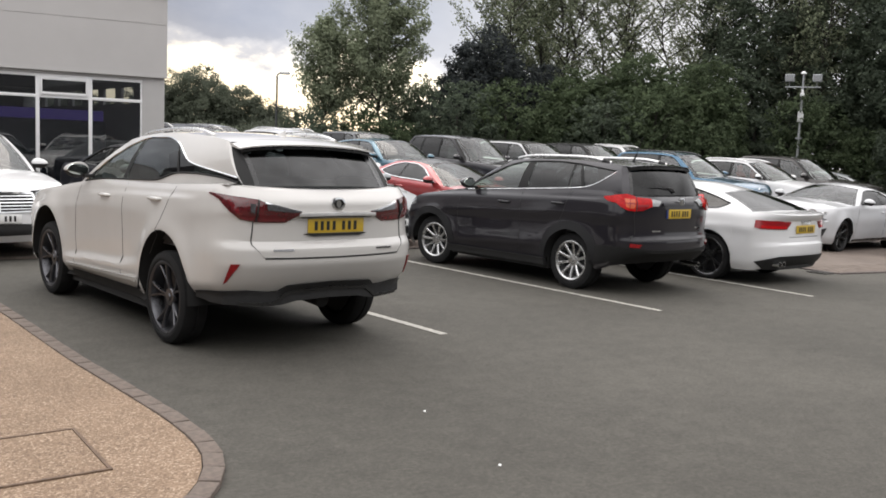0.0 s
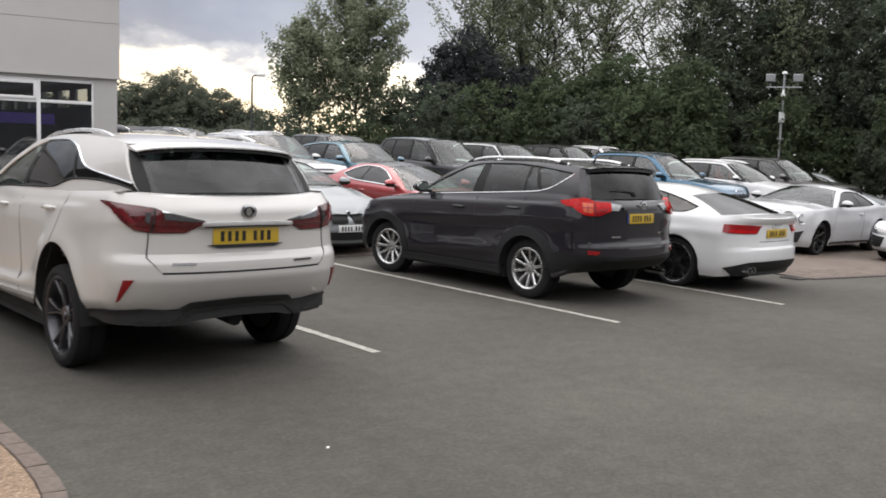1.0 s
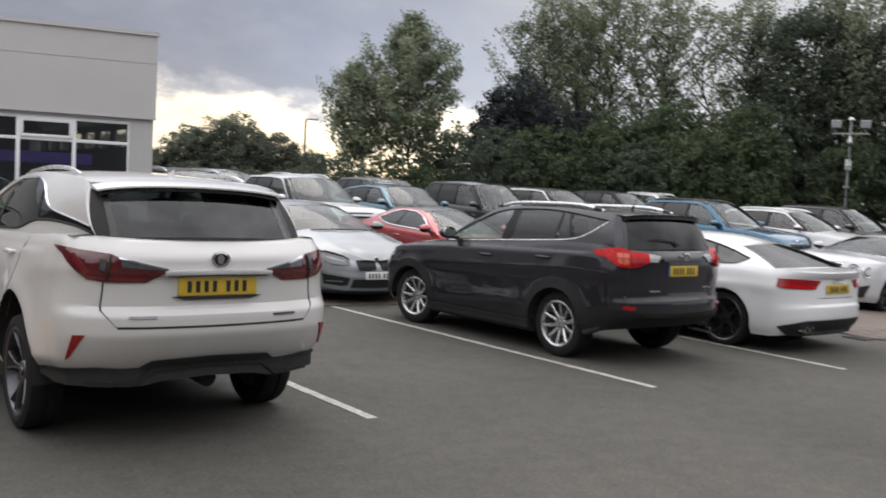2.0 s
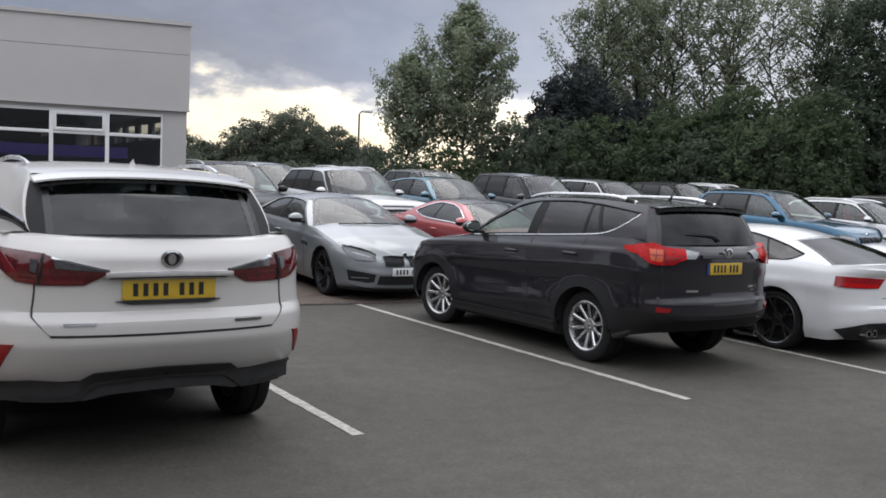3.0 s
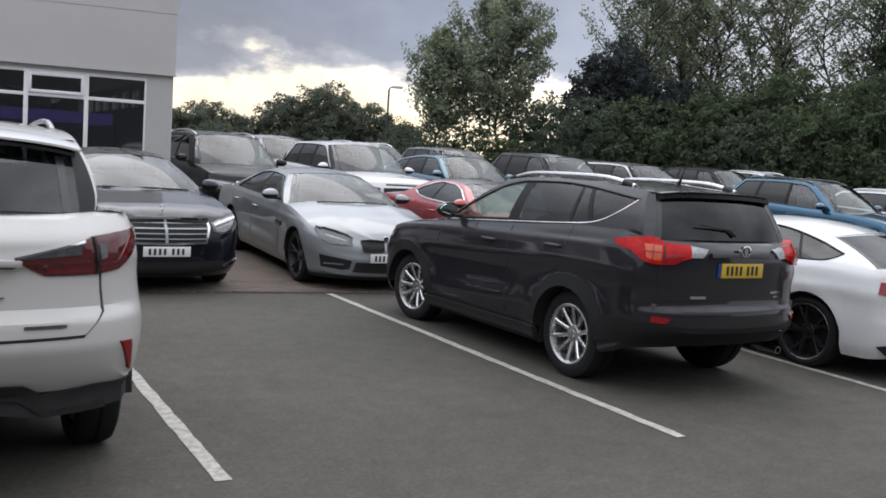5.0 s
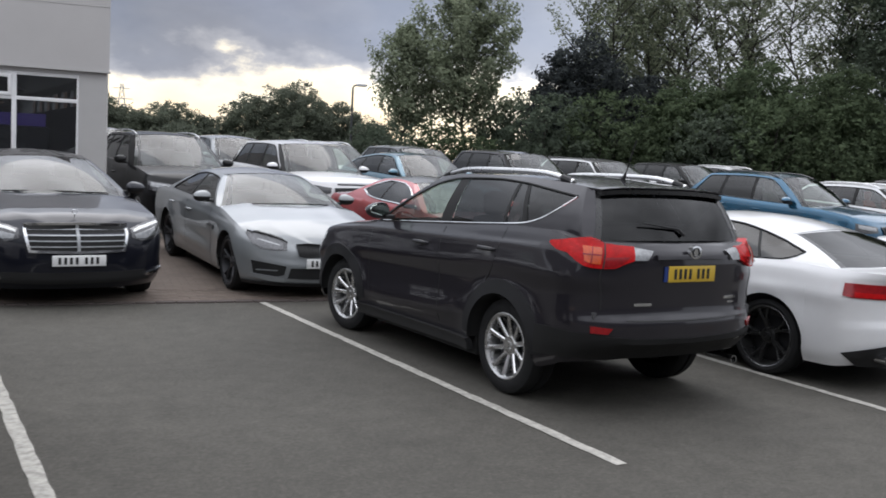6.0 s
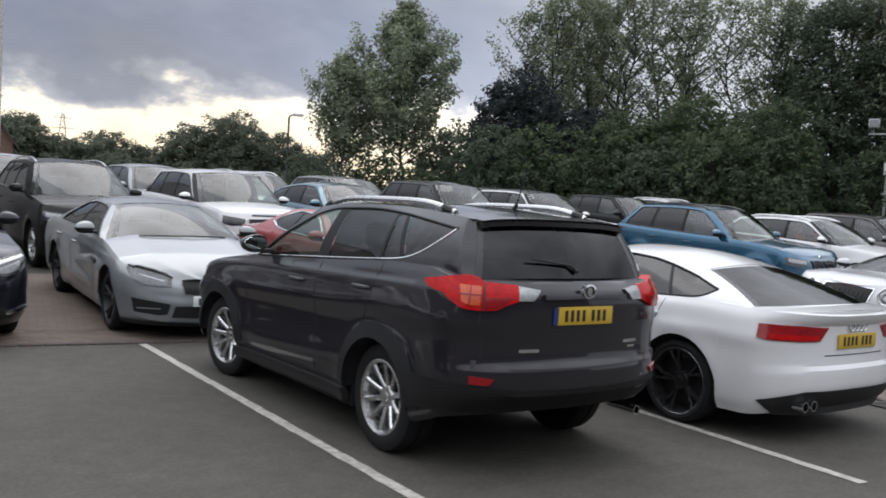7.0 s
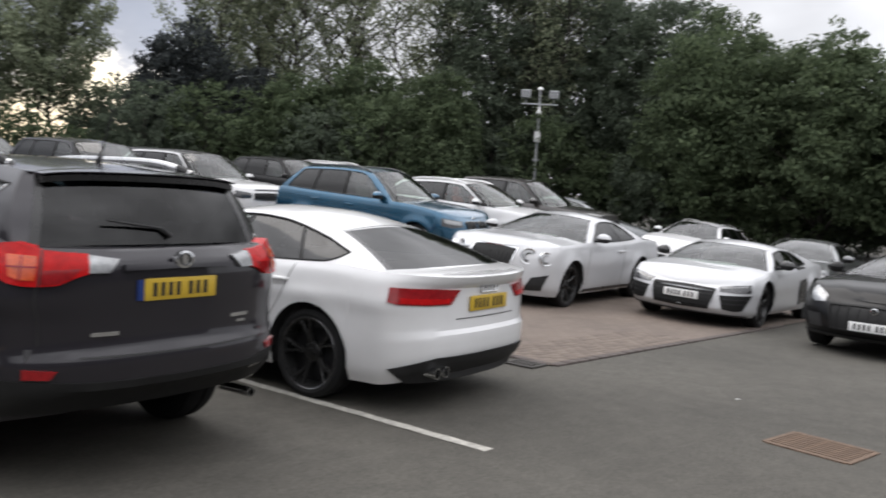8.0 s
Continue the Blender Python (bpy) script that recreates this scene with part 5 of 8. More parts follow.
# ---- the cars ----
def suv(**k):
    """Defaults of a tall car; k overrides."""
    s = dict(L=4.85, W=1.93, wb=2.92, fo=0.88, R=0.37, rim=0.265, paint=WHITE, Wr=1.34, cowl=0.98, deck=-2.2,
             belt=((2.35, 0.92), (2.0, 1.02), (1.0, 1.12), (0.0, 1.14), (-1.6, 1.18), (-2.05, 1.20), (-2.5, 1.18)),
             roof=((0.75, 1.60), (0.2, 1.69), (-0.6, 1.745), (-1.6, 1.71), (-2.05, 1.64)),
             A=(0.80, 0.05), D=(-2.22, -1.80), category="SUV",
             panes=(((0.52, -0.06), (-0.38, -0.42), (0.03, 0.03), (0.9, 0.9), GLASS_CLEAR), ((-0.46, -0.50), (-1.24, -1.2)), ((-1.32, -1.28), (-2.0, -1.72), (0.04, 0.22), (0.9, 0.84))),
             seams=([(0.72, 0.30), (0.74, 0.6), (0.70, 1.10)], [(-0.42, 0.30), (-0.42, 1.12)]), handles=((-0.22, 0.98), (-1.15, 1.02)),
             gap=0.05, flare=0.025, spokes=(5, 0.17, 0.055, 0.0))
    s.update(k)
    return s


def saloon(**k):
    s = dict(L=5.0, W=1.90, wb=2.97, fo=0.88, R=0.335, rim=0.25, paint=SILVER, Wr=1.10, cowl=0.92, deck=-1.55, dcrown=0.04, crown=0.05,
             belt=((2.36, 0.66), (2.1, 0.76), (1.6, 0.84), (0.9, 0.93), (0.0, 0.95), (-1.4, 0.97), (-2.0, 0.98), (-2.6, 0.93)),
             roof=((0.5, 1.25), (0.0, 1.345), (-0.5, 1.385), (-1.0, 1.35), (-1.4, 1.25)),
             A=(0.80, -0.02), D=(-1.75, -1.02), category="car",
             panes=(((0.48, -0.12), (-0.42, -0.44), (0.03, 0.03), (0.9, 0.9), GLASS_CLEAR), ((-0.48, -0.50), (-1.46, -1.0), (0.03, 0.06), (0.9, 0.55))),
             seams=([(0.78, 0.26), (0.80, 0.6), (0.74, 0.92)], [(-0.45, 0.26), (-0.45, 0.94)]), handles=((-0.25, 0.82), (-1.2, 0.84)),
             sill=((-2.6, 0.30), (-2.0, 0.20), (1.9, 0.19), (2.4, 0.19)), gap=0.045, flare=0.018, spokes=(5, 0.17, 0.05, 0.0), xrear=-0.75)
    s.update(k)
    return s


def park(x, y, heading):
    """A car's pose: its wheels stand on the ground, which may slope."""
    f = Vector((math.cos(radians(heading)), math.sin(radians(heading))))
    on = lambda a, b: gz(x + f.x * a - f.y * b, y + f.y * a + f.x * b)
    front, back, left, right = on(1.4, 0), on(-1.4, 0), on(0, 0.8), on(0, -0.8)
    return pose(x, y, (front + back) / 2 + (0.014 if y > 12.7 or x > 13.5 else 0),
                math.degrees(math.atan((left - right) / 1.6)), -math.degrees(math.atan((front - back) / 2.8)), heading)


def fy(W, pts, n=2.3):
    """(y, z) points on a car's end as perimeter degrees."""
    return [(dg(y, W, n) if abs(y) < 10 else y, z) for y, z in pts]


def plain_front(W, zl, zh, hood, lamp=LAMPCLEAR):
    """Headlamps and lower intake of a facing car far back."""
    return [("headlamp", "front", fy(W, [(0.46, zh - 0.02), (0.72, zh + 0.01), (0.90, zh + 0.03)]), fy(W, [(0.48, zh - 0.13), (0.72, zh - 0.15), (0.90, zh - 0.12)]), LAMPSMOKE, 0.006, "", True),
            ("headlamp_lens", "front", fy(W, [(0.51, zh - 0.035), (0.72, zh - 0.008), (0.86, zh + 0.012)]), fy(W, [(0.52, zh - 0.095), (0.72, zh - 0.085), (0.86, zh - 0.055)]), lamp, 0.010, "", True),
            ("lower_intake", "front", fy(W, [(-0.60, zl + 0.12), (0, zl + 0.13), (0.60, zl + 0.12)]), fy(W, [(-0.52, zl - 0.02), (0, zl - 0.03), (0.52, zl - 0.02)]), PLASTIC, 0.004, "", False)]


FRONT_PLATE = ("front", 0, 0.47, PLATEW, 0.0)

# -- pearl white SUV, rear to the lane --
W = 1.895
RX = suv(L=4.89, W=W, wb=2.79, fo=0.99, tw=0.225, tuck=0.012, pinch=0.04, R=0.378, rim=0.287, paint=PEARL, rows=44, rimmat=TWOTONE, rcrown=0.032, rearglass=GLASS_TINT, seat=CABIN, nr=2.7, cr=0.42, Wr=1.34, darkD=True,
         belt=((2.38, 0.88), (2.0, 1.03), (1.2, 1.14), (0.7, 1.20), (0.0, 1.26), (-1.2, 1.285), (-1.7, 1.31), (-2.2, 1.33), (-2.55, 1.30)),
         roof=((0.6, 1.52), (0.1, 1.63), (-0.4, 1.705), (-1.0, 1.74), (-1.7, 1.71), (-2.1, 1.65)), cowl=0.85, deck=-2.22,
         A=(0.72, -0.05), D=(-2.26, -1.93), dinset=0.055, dk=0.94, rtuck=(-1.0, -2.15, 0.13), rtaper=0.05, railh=0.03, bandD=True, bowd=0.12, dcrown=0.012, rv0=0.0, rv1=0.96, gap=0.095, archk=1.16, creases=((((0.6, 1.10), (-0.6, 1.16), (-1.95, 1.205)), 0.010, 0.022, 0.12), (((1.0, 0.44), (0.1, 0.51), (-0.45, 0.53), (-0.95, 0.62)), 0.040, 0.035, 0.16)),
         dlo=dict(lo=((0.54, 1.225), (0.0, 1.272), (-0.43, 1.288), (-1.05, 1.312), (-1.38, 1.385), (-1.6, 1.392), (-1.9, 1.378), (-2.16, 1.345)),
                  hi=((0.54, 1.225), (0.3, 1.345), (0.0, 1.505), (-0.3, 1.61), (-0.6, 1.662), (-0.95, 1.668), (-1.18, 1.625), (-1.5, 1.475), (-1.85, 1.422), (-2.16, 1.383)),
                  div=((-0.36, -0.44, -0.44, -0.50), (-1.36, -1.20, -1.39, -1.23)), glass=(GLASS_CLEAR, GLASS_TINT, GLASS_TINT), himat=CHROME, hir=0.007),
         rear=((0, 0.16), (0.10, 0.09), (0.2, 0.035), (0.30, 0.0), (0.42, 0.0), (0.47, 0.03), (0.50, 0.055), (0.72, 0.050), (0.76, 0.030), (0.86, 0.035), (1, 0.13)),
         section=((0, 0.90), (0.10, 0.955), (0.35, 0.975), (0.55, 0.98), (0.72, 0.985), (0.86, 0.965), (0.95, 0.94), (1, 0.915)),
         sill=((-2.5, 0.53), (-2.3, 0.52), (-2.0, 0.50), (-1.84, 0.48), (-1.7, 0.33), (-0.9, 0.33), (1.85, 0.30), (2.4, 0.26)),
         seams=([(0.62, 0.36), (0.64, 0.7), (0.58, 1.18)], [(-0.53, 0.36), (-0.53, 1.26)], [(-1.10, 0.70), (-1.36, 1.0), (-1.50, 1.28)]),
         handles=((-0.12, 1.13), (-1.20, 1.165)), handlemat=PEARL, beltmat=CHROME, beltr=0.007, rails=(ALLOY, -0.15, -1.55), railr=0.014, flare=0.035,
         mirror=(0.40, 1.33), spokes=(5, 0.22, 0.036, 0.0), fin=-1.6, plateoff=0.0,
         plates=(("rear", 0, 1.035, PLATEY, 0.10),),
         strips=(
             ("tail_lamp", "rear", [(15, 1.143), (18, 1.152), (23, 1.168), (30, 1.191), (37, 1.213), (42, 1.234), (54, 1.248), (66, 1.257), (79, 1.266), (94, 1.270)],
              [(15, 1.135), (18, 1.100), (23, 1.064), (30, 1.063), (37, 1.064), (42, 1.066), (54, 1.083), (66, 1.150), (79, 1.225), (94, 1.262)], LAMPDARK, 0.009, "dark red L-shaped tail lamp", True),
             ("clear_lens", "rear", [(16.5, 1.144), (24, 1.168), (36, 1.205)], [(17, 1.138), (24, 1.146), (35, 1.156)], LAMPGREY, 0.016, "smoked clear strip in the tail lamp", True),
             ("lamp_trim", "rear", [(15, 1.149), (24, 1.178), (37, 1.219)], [(15.5, 1.140), (24, 1.168), (37, 1.207)], CHROME, 0.019, "bright line along the lamp", True),
             ("red_bar", "rear", [(22, 1.112), (32, 1.120), (40, 1.124)], [(24, 1.074), (32, 1.074), (40, 1.076)], LAMPMID, 0.0135, "red bar of the tail lamp", True),
             ("red_bar", "rear", [(43.5, 1.105), (52, 1.118), (58, 1.17), (66, 1.236)], [(43.5, 1.076), (53, 1.092), (60, 1.145), (69, 1.222)], LAMPMID, 0.0135, "red L-shaped bar of the tail lamp", True),
             ("inner_lens", "rear", [(43.5, 1.200), (47.5, 1.204)], [(43.5, 1.130), (46.5, 1.142)], LAMPGREY, 0.013, "clear inner lens", True),
             ("lamp_gap", "rear", [(41, 1.232), (41, 1.066)], [(42, 1.233), (42, 1.066)], INK, 0.020, "", True),
             ("chrome_bar", "rear", fy(W, [(-0.36, 1.134), (0, 1.140), (0.36, 1.134)], 2.7), fy(W, [(-0.36, 1.106), (0, 1.112), (0.36, 1.106)], 2.7), SATIN, 0.030, "chrome bar above the number plate", False),
             # dark strip that paints the shadow below the chrome bar
             ("handle_recess", "rear", fy(W, [(-0.35, 1.107), (0, 1.113), (0.35, 1.107)], 2.7), fy(W, [(-0.33, 1.096), (0, 1.101), (0.33, 1.096)], 2.7), PLASTIC, 0.016, "", False),
             ("plate_recess", "rear", fy(W, [(-0.30, 0.975), (0.30, 0.975)], 2.7), fy(W, [(-0.22, 0.955), (0.22, 0.955)], 2.7), PLASTIC, 0.012, "", False),
             ("tailgate_shut_line", "rear", fy(W, [(-0.62, 0.805), (0, 0.800), (0.62, 0.805)], 2.7), fy(W, [(-0.62, 0.792), (0, 0.787), (0.62, 0.792)], 2.7), INK, 0.002, "", False),
             ("tailgate_shut_line", "rear", fy(W, [(0.715, 1.07), (0.715, 0.90), (0.62, 0.80)], 2.7), fy(W, [(0.707, 1.07), (0.707, 0.90), (0.615, 0.792)], 2.7), INK, 0.002, "", True),
             ("bumper_insert", "rear", [(-108, 0.51), (-90, 0.53)] + fy(W, [(-0.74, 0.545), (-0.50, 0.52), (-0.40, 0.575), (0, 0.59), (0.40, 0.575), (0.50, 0.52), (0.74, 0.545)], 2.7) + [(90, 0.53), (108, 0.51)],
              [(-108, 0.46), (-90, 0.44)] + fy(W, [(-0.74, 0.43), (-0.45, 0.42), (-0.32, 0.445), (0, 0.455), (0.32, 0.445), (0.45, 0.42), (0.74, 0.43)], 2.7) + [(90, 0.44), (108, 0.46)], PLASTIC, 0.022, "black lower bumper insert", False),
             ("bumper_blade", "rear", fy(W, [(-0.78, 0.455), (-0.52, 0.445), (-0.40, 0.525), (0, 0.545), (0.40, 0.525), (0.52, 0.445), (0.78, 0.455)], 2.7),
              fy(W, [(-0.78, 0.43), (-0.50, 0.42), (-0.38, 0.505), (0, 0.525), (0.38, 0.505), (0.50, 0.42), (0.78, 0.43)], 2.7), GLOSSB, 0.034, "", False),
             ("rear_reflector", "rear", [(53, 0.757), (61, 0.755)], [(63, 0.615), (66.5, 0.595)], LAMPRED, 0.010, "slanted red bumper reflector", True),
             ("headlamp", "front", fy(W, [(0.45, 0.86), (0.90, 0.93)]), fy(W, [(0.50, 0.78), (0.90, 0.82)]), LAMPCLEAR, 0.006, "", True),
             ("grille", "front", fy(W, [(-0.40, 0.84), (0.40, 0.84)]), fy(W, [(-0.50, 0.35), (0.50, 0.35)]), GLOSSB, 0.008, "", False)),
         sides=(("sill_trim", [(0.95, 0.345), (-0.95, 0.36)], [(0.95, 0.27), (-0.95, 0.28)], BLACKTRIM, 0.012, "black sill trim"),
                ("sill_blade", [(0.85, 0.41), (-0.85, 0.47)], [(0.85, 0.385), (-0.85, 0.435)], PEARL, 0.020, "")))


def rx_extra(car, sh, s):
    spoiler(car, sh, -1.88, -2.13, 0.640, 0.034, 0.014, PEARL, 0.030)
    spoiler(car, sh, -1.92, -2.12, 0.615, 0.048, 0.018, GLOSSB, 0.030, "spoiler_underside")
    disc_badge(car, sh, "rear", 1.205, 0.050)
    letter_bar(car, sh, "rear", 0.56, 0.40, 0.86, 0.014, GREYALLOY)
    letter_bar(car, sh, "rear", -0.37, -0.54, 0.85, 0.014, GREYALLOY)
    bm = bmesh.new()
    tube_into(bm, [Vector((-1.9, -0.05, 0.42)), Vector((-2.20, -0.06, 0.40))], 0.06, 12)
    part("silencer", bm, UNDER, car)
    bm = bmesh.new()
    box_into(bm, (-1.90, 0.0, 0.47), (0.6, 0.8, 0.10), None, 0.04)
    part("spare_wheel_well", bm, UNDER, car)


RX["extra"] = rx_extra

# -- dark grey SUV --
W = 1.845
RAV = suv(L=4.57, W=W, wb=2.66, fo=0.90, R=0.358, rim=0.24, paint=GREY, rcrown=0.032, rows=44, nr=2.6, cr=0.44, Wr=1.30, cowl=0.95, deck=-2.05,
          belt=((2.20, 0.77), (1.95, 0.91), (1.5, 1.035), (0.9, 1.105), (0.3, 1.145), (-0.6, 1.20), (-1.5, 1.258), (-1.8, 1.258), (-2.05, 1.222), (-2.35, 1.205)),
          roof=((0.6, 1.50), (0.1, 1.585), (-0.5, 1.64), (-1.1, 1.645), (-1.7, 1.615), (-2.0, 1.585)),
          A=(0.82, 0.02), D=(-2.08, -1.92), dinset=0.03, dk=0.96, platew=0.88, railends=True, rtuck=(-1.1, -2.05, 0.065), rtaper=0.03, railh=0.035, bowd=0.12, dcrown=0.01, rv0=0.0, rv1=0.96, surround=GLOSSB,
          dlo=dict(lo=((0.66, 1.140), (0.3, 1.160), (-0.33, 1.20), (-1.2, 1.258), (-1.42, 1.278), (-1.56, 1.312), (-1.68, 1.372), (-1.78, 1.44), (-1.85, 1.497)),
                   hi=((0.66, 1.140), (0.45, 1.265), (0.2, 1.395), (-0.1, 1.52), (-0.4, 1.568), (-0.9, 1.582), (-1.25, 1.565), (-1.5, 1.538), (-1.85, 1.497)),
                   div=((-0.33, -0.38, -0.50, -0.51), (-1.20, -1.17, -1.235, -1.205), (-1.42, -1.28, -1.47, -1.32)), glass=(GLASS_CLEAR, GLASS_TINT, GLASS_TINT, GLASS_TINT), lomat=CHROME, lor=0.006),
          rear=((0, 0.14), (0.10, 0.06), (0.16, 0.0), (0.30, 0.0), (0.345, 0.006), (0.40, 0.030), (0.46, 0.038), (0.62, 0.040), (0.72, 0.04), (0.80, 0.04), (0.90, 0.05), (1, 0.10)),
          section=((0, 0.91), (0.10, 0.955), (0.35, 0.975), (0.55, 0.975), (0.70, 1.0), (0.80, 0.985), (0.93, 0.955), (1, 0.925)),
          sill=((-2.35, 0.42), (-1.95, 0.36), (-1.75, 0.30), (1.7, 0.27), (2.25, 0.26)),
          seams=([(0.74, 0.34), (0.78, 0.7), (0.72, 1.10)], [(-0.46, 0.34), (-0.46, 1.18)], [(-0.98, 0.62), (-1.22, 0.95), (-1.30, 1.24)]),
          handles=((-0.16, 1.02), (-1.12, 1.065)), handlemat=DARKALLOY, rails=(ALLOY, 0.05, -1.66), railr=0.020, tuck=0.06, cladding=0.10, cladmat=ARCHP, flare=0.036, gap=0.04, rearglass=GLASS_DARK,
          creases=((((1.9, 0.98), (0.5, 1.075), (-1.2, 1.125), (-2.0, 1.15)), 0.012, 0.020, 0.12), (((0.9, 0.42), (-0.9, 0.52)), 0.022, 0.12, 0.05)),
          mirror=(0.49, 1.235), spokes=(10, 0.0, 0.040, 0.0), antenna=-1.55, mirrormat=GREY, steer=8,
          plates=(("rear", 0, 1.005, PLATEY, 0.08),), plateoff=0.0, pipes=((-0.62, 0.34, 0.030),), pipex=0.13,
          strips=(
              ("tail_lamp", "rear", [(29, 1.188), (34, 1.192), (40, 1.196), (48, 1.204), (55, 1.224), (62, 1.237), (68, 1.234), (78, 1.223), (88, 1.208), (96, 1.197)],
               [(29, 1.095), (34, 1.076), (40, 1.043), (48, 1.038), (55, 1.040), (62, 1.052), (68, 1.078), (78, 1.130), (88, 1.142), (96, 1.180)], LAMPBRIGHT, 0.022, "bright red wrap-round tail lamp", True),
              ("lamp_gap", "rear", [(47.4, 1.204), (47.4, 1.038)], [(48.4, 1.205), (48.4, 1.038)], INK, 0.0255, "", True),
              ("lamp_lower_lens", "rear", [(32, 1.120), (40, 1.116), (47, 1.112)], [(35, 1.078), (40, 1.050), (47, 1.046)], LAMPRED, 0.024, "darker red lower lens", True),
              ("indicator_lens", "rear", [(50, 1.178), (57, 1.182), (65, 1.186)], [(50, 1.066), (57, 1.070), (62, 1.086)], LAMPAMBER, 0.026, "amber indicator lens", True),
              ("lens_bar", "rear", [(50, 1.132), (64, 1.136)], [(50, 1.124), (64, 1.128)], LAMPRED, 0.029, "", True),
              ("lens_bar", "rear", [(56.4, 1.182), (56.4, 1.070)], [(57.2, 1.182), (57.2, 1.070)], LAMPRED, 0.0295, "", True),
              ("reversing_lamp", "rear", [(18, 1.163), (29.5, 1.186)], [(21.5, 1.098), (31, 1.098)], LAMPCLEAR, 0.020, "clear reversing lamp", True),
              ("tailgate_trim", "rear", fy(W, [(-0.34, 1.135), (0, 1.142), (0.34, 1.135)], 2.6), fy(W, [(-0.34, 1.105), (0, 1.112), (0.34, 1.105)], 2.6), GREY, 0.030, "", False),
              ("tailgate_shut_line", "rear", fy(W, [(0.735, 1.06), (0.732, 0.76)], 2.6), fy(W, [(0.727, 1.06), (0.724, 0.76)], 2.6), INK, 0.002, "", True),
              ("tailgate_shut_line", "rear", fy(W, [(-0.56, 0.700), (0, 0.690), (0.56, 0.700)], 2.6), fy(W, [(-0.56, 0.692), (0, 0.682), (0.56, 0.692)], 2.6), INK, 0.003, "", False),
              ("bumper_cover", "rear", [(-118, 0.60), (-90, 0.61)] + fy(W, [(-0.80, 0.60), (-0.5, 0.575), (0, 0.565), (0.5, 0.575), (0.80, 0.60)], 2.6) + [(90, 0.61), (118, 0.60)],
               [(-118, 0.40), (-90, 0.41)] + fy(W, [(-0.80, 0.42), (-0.5, 0.415), (0, 0.41), (0.5, 0.415), (0.80, 0.42)], 2.6) + [(90, 0.41), (118, 0.40)], BLACKTRIM, 0.010, "unpainted dark plastic bumper", False),
              ("rear_reflector", "rear", fy(W, [(0.66, 0.642), (0.79, 0.655)], 2.6), fy(W, [(0.69, 0.603), (0.79, 0.608)], 2.6), LAMPRED, 0.013, "red bumper reflector", True),
              ("headlamp", "front", fy(W, [(0.42, 0.86), (0.70, 0.90)]) + [(95, 0.95)], fy(W, [(0.46, 0.80), (0.70, 0.79)]) + [(95, 0.86)], LAMPCLEAR, 0.006, "", True),
              ("lower_grille", "front", fy(W, [(-0.55, 0.62), (0.55, 0.62)]), fy(W, [(-0.48, 0.36), (0.48, 0.36)]), PLASTIC, 0.006, "", False)),
          sides=(("sill_trim", [(0.93, 0.335), (-0.93, 0.345)], [(0.93, 0.245), (-0.93, 0.255)], PLASTIC, 0.040, "black plastic sill trim"),))


def rav_extra(car, sh, s):
    spoiler(car, sh, -1.86, -2.06, 0.612, 0.014, 0.010, GREY, 0.012)
    spoiler(car, sh, -1.90, -2.05, 0.600, 0.024, 0.034, GLOSSB, 0.012, "spoiler_underside")
    disc_badge(car, sh, "rear", 1.155, 0.046, off=0.043)
    letter_bar(car, sh, "rear", 0.50, 0.36, 0.80, 0.020)
    letter_bar(car, sh, "rear", -0.36, -0.50, 0.83, 0.020)
    letter_bar(car, sh, "rear", -0.41, -0.48, 0.795, 0.014)
    f, b = sh.panels()
    q = [pane_pt(b[0][0], b[0][1], v, 0.02, Vector((-0.7, 0, 0.7))) + Vector((-0.02, dy, 0)) for v, dy in ((0.10, 0.0), (0.20, 0.05), (0.30, 0.36))]
    wiper(car, q, [0.014, 0.010, 0.006])
    bm = bmesh.new()
    box_into(bm, (-1.85, 0.0, 0.46), (0.5, 0.8, 0.10), None, 0.04)
    part("spare_wheel_well", bm, UNDER, car)
    # plate's blue band
    pt = sh.at("rear", dg(0.246, sh.W, sh.nr), 1.005)
    bm = bmesh.new()
    box_into(bm, (pt.x - 0.004, pt.y, pt.z), (0.008, 0.034, 0.104))
    part("plate_band", bm, PLATEB, car, "blue band beside the number plate")


RAV["extra"] = rav_extra

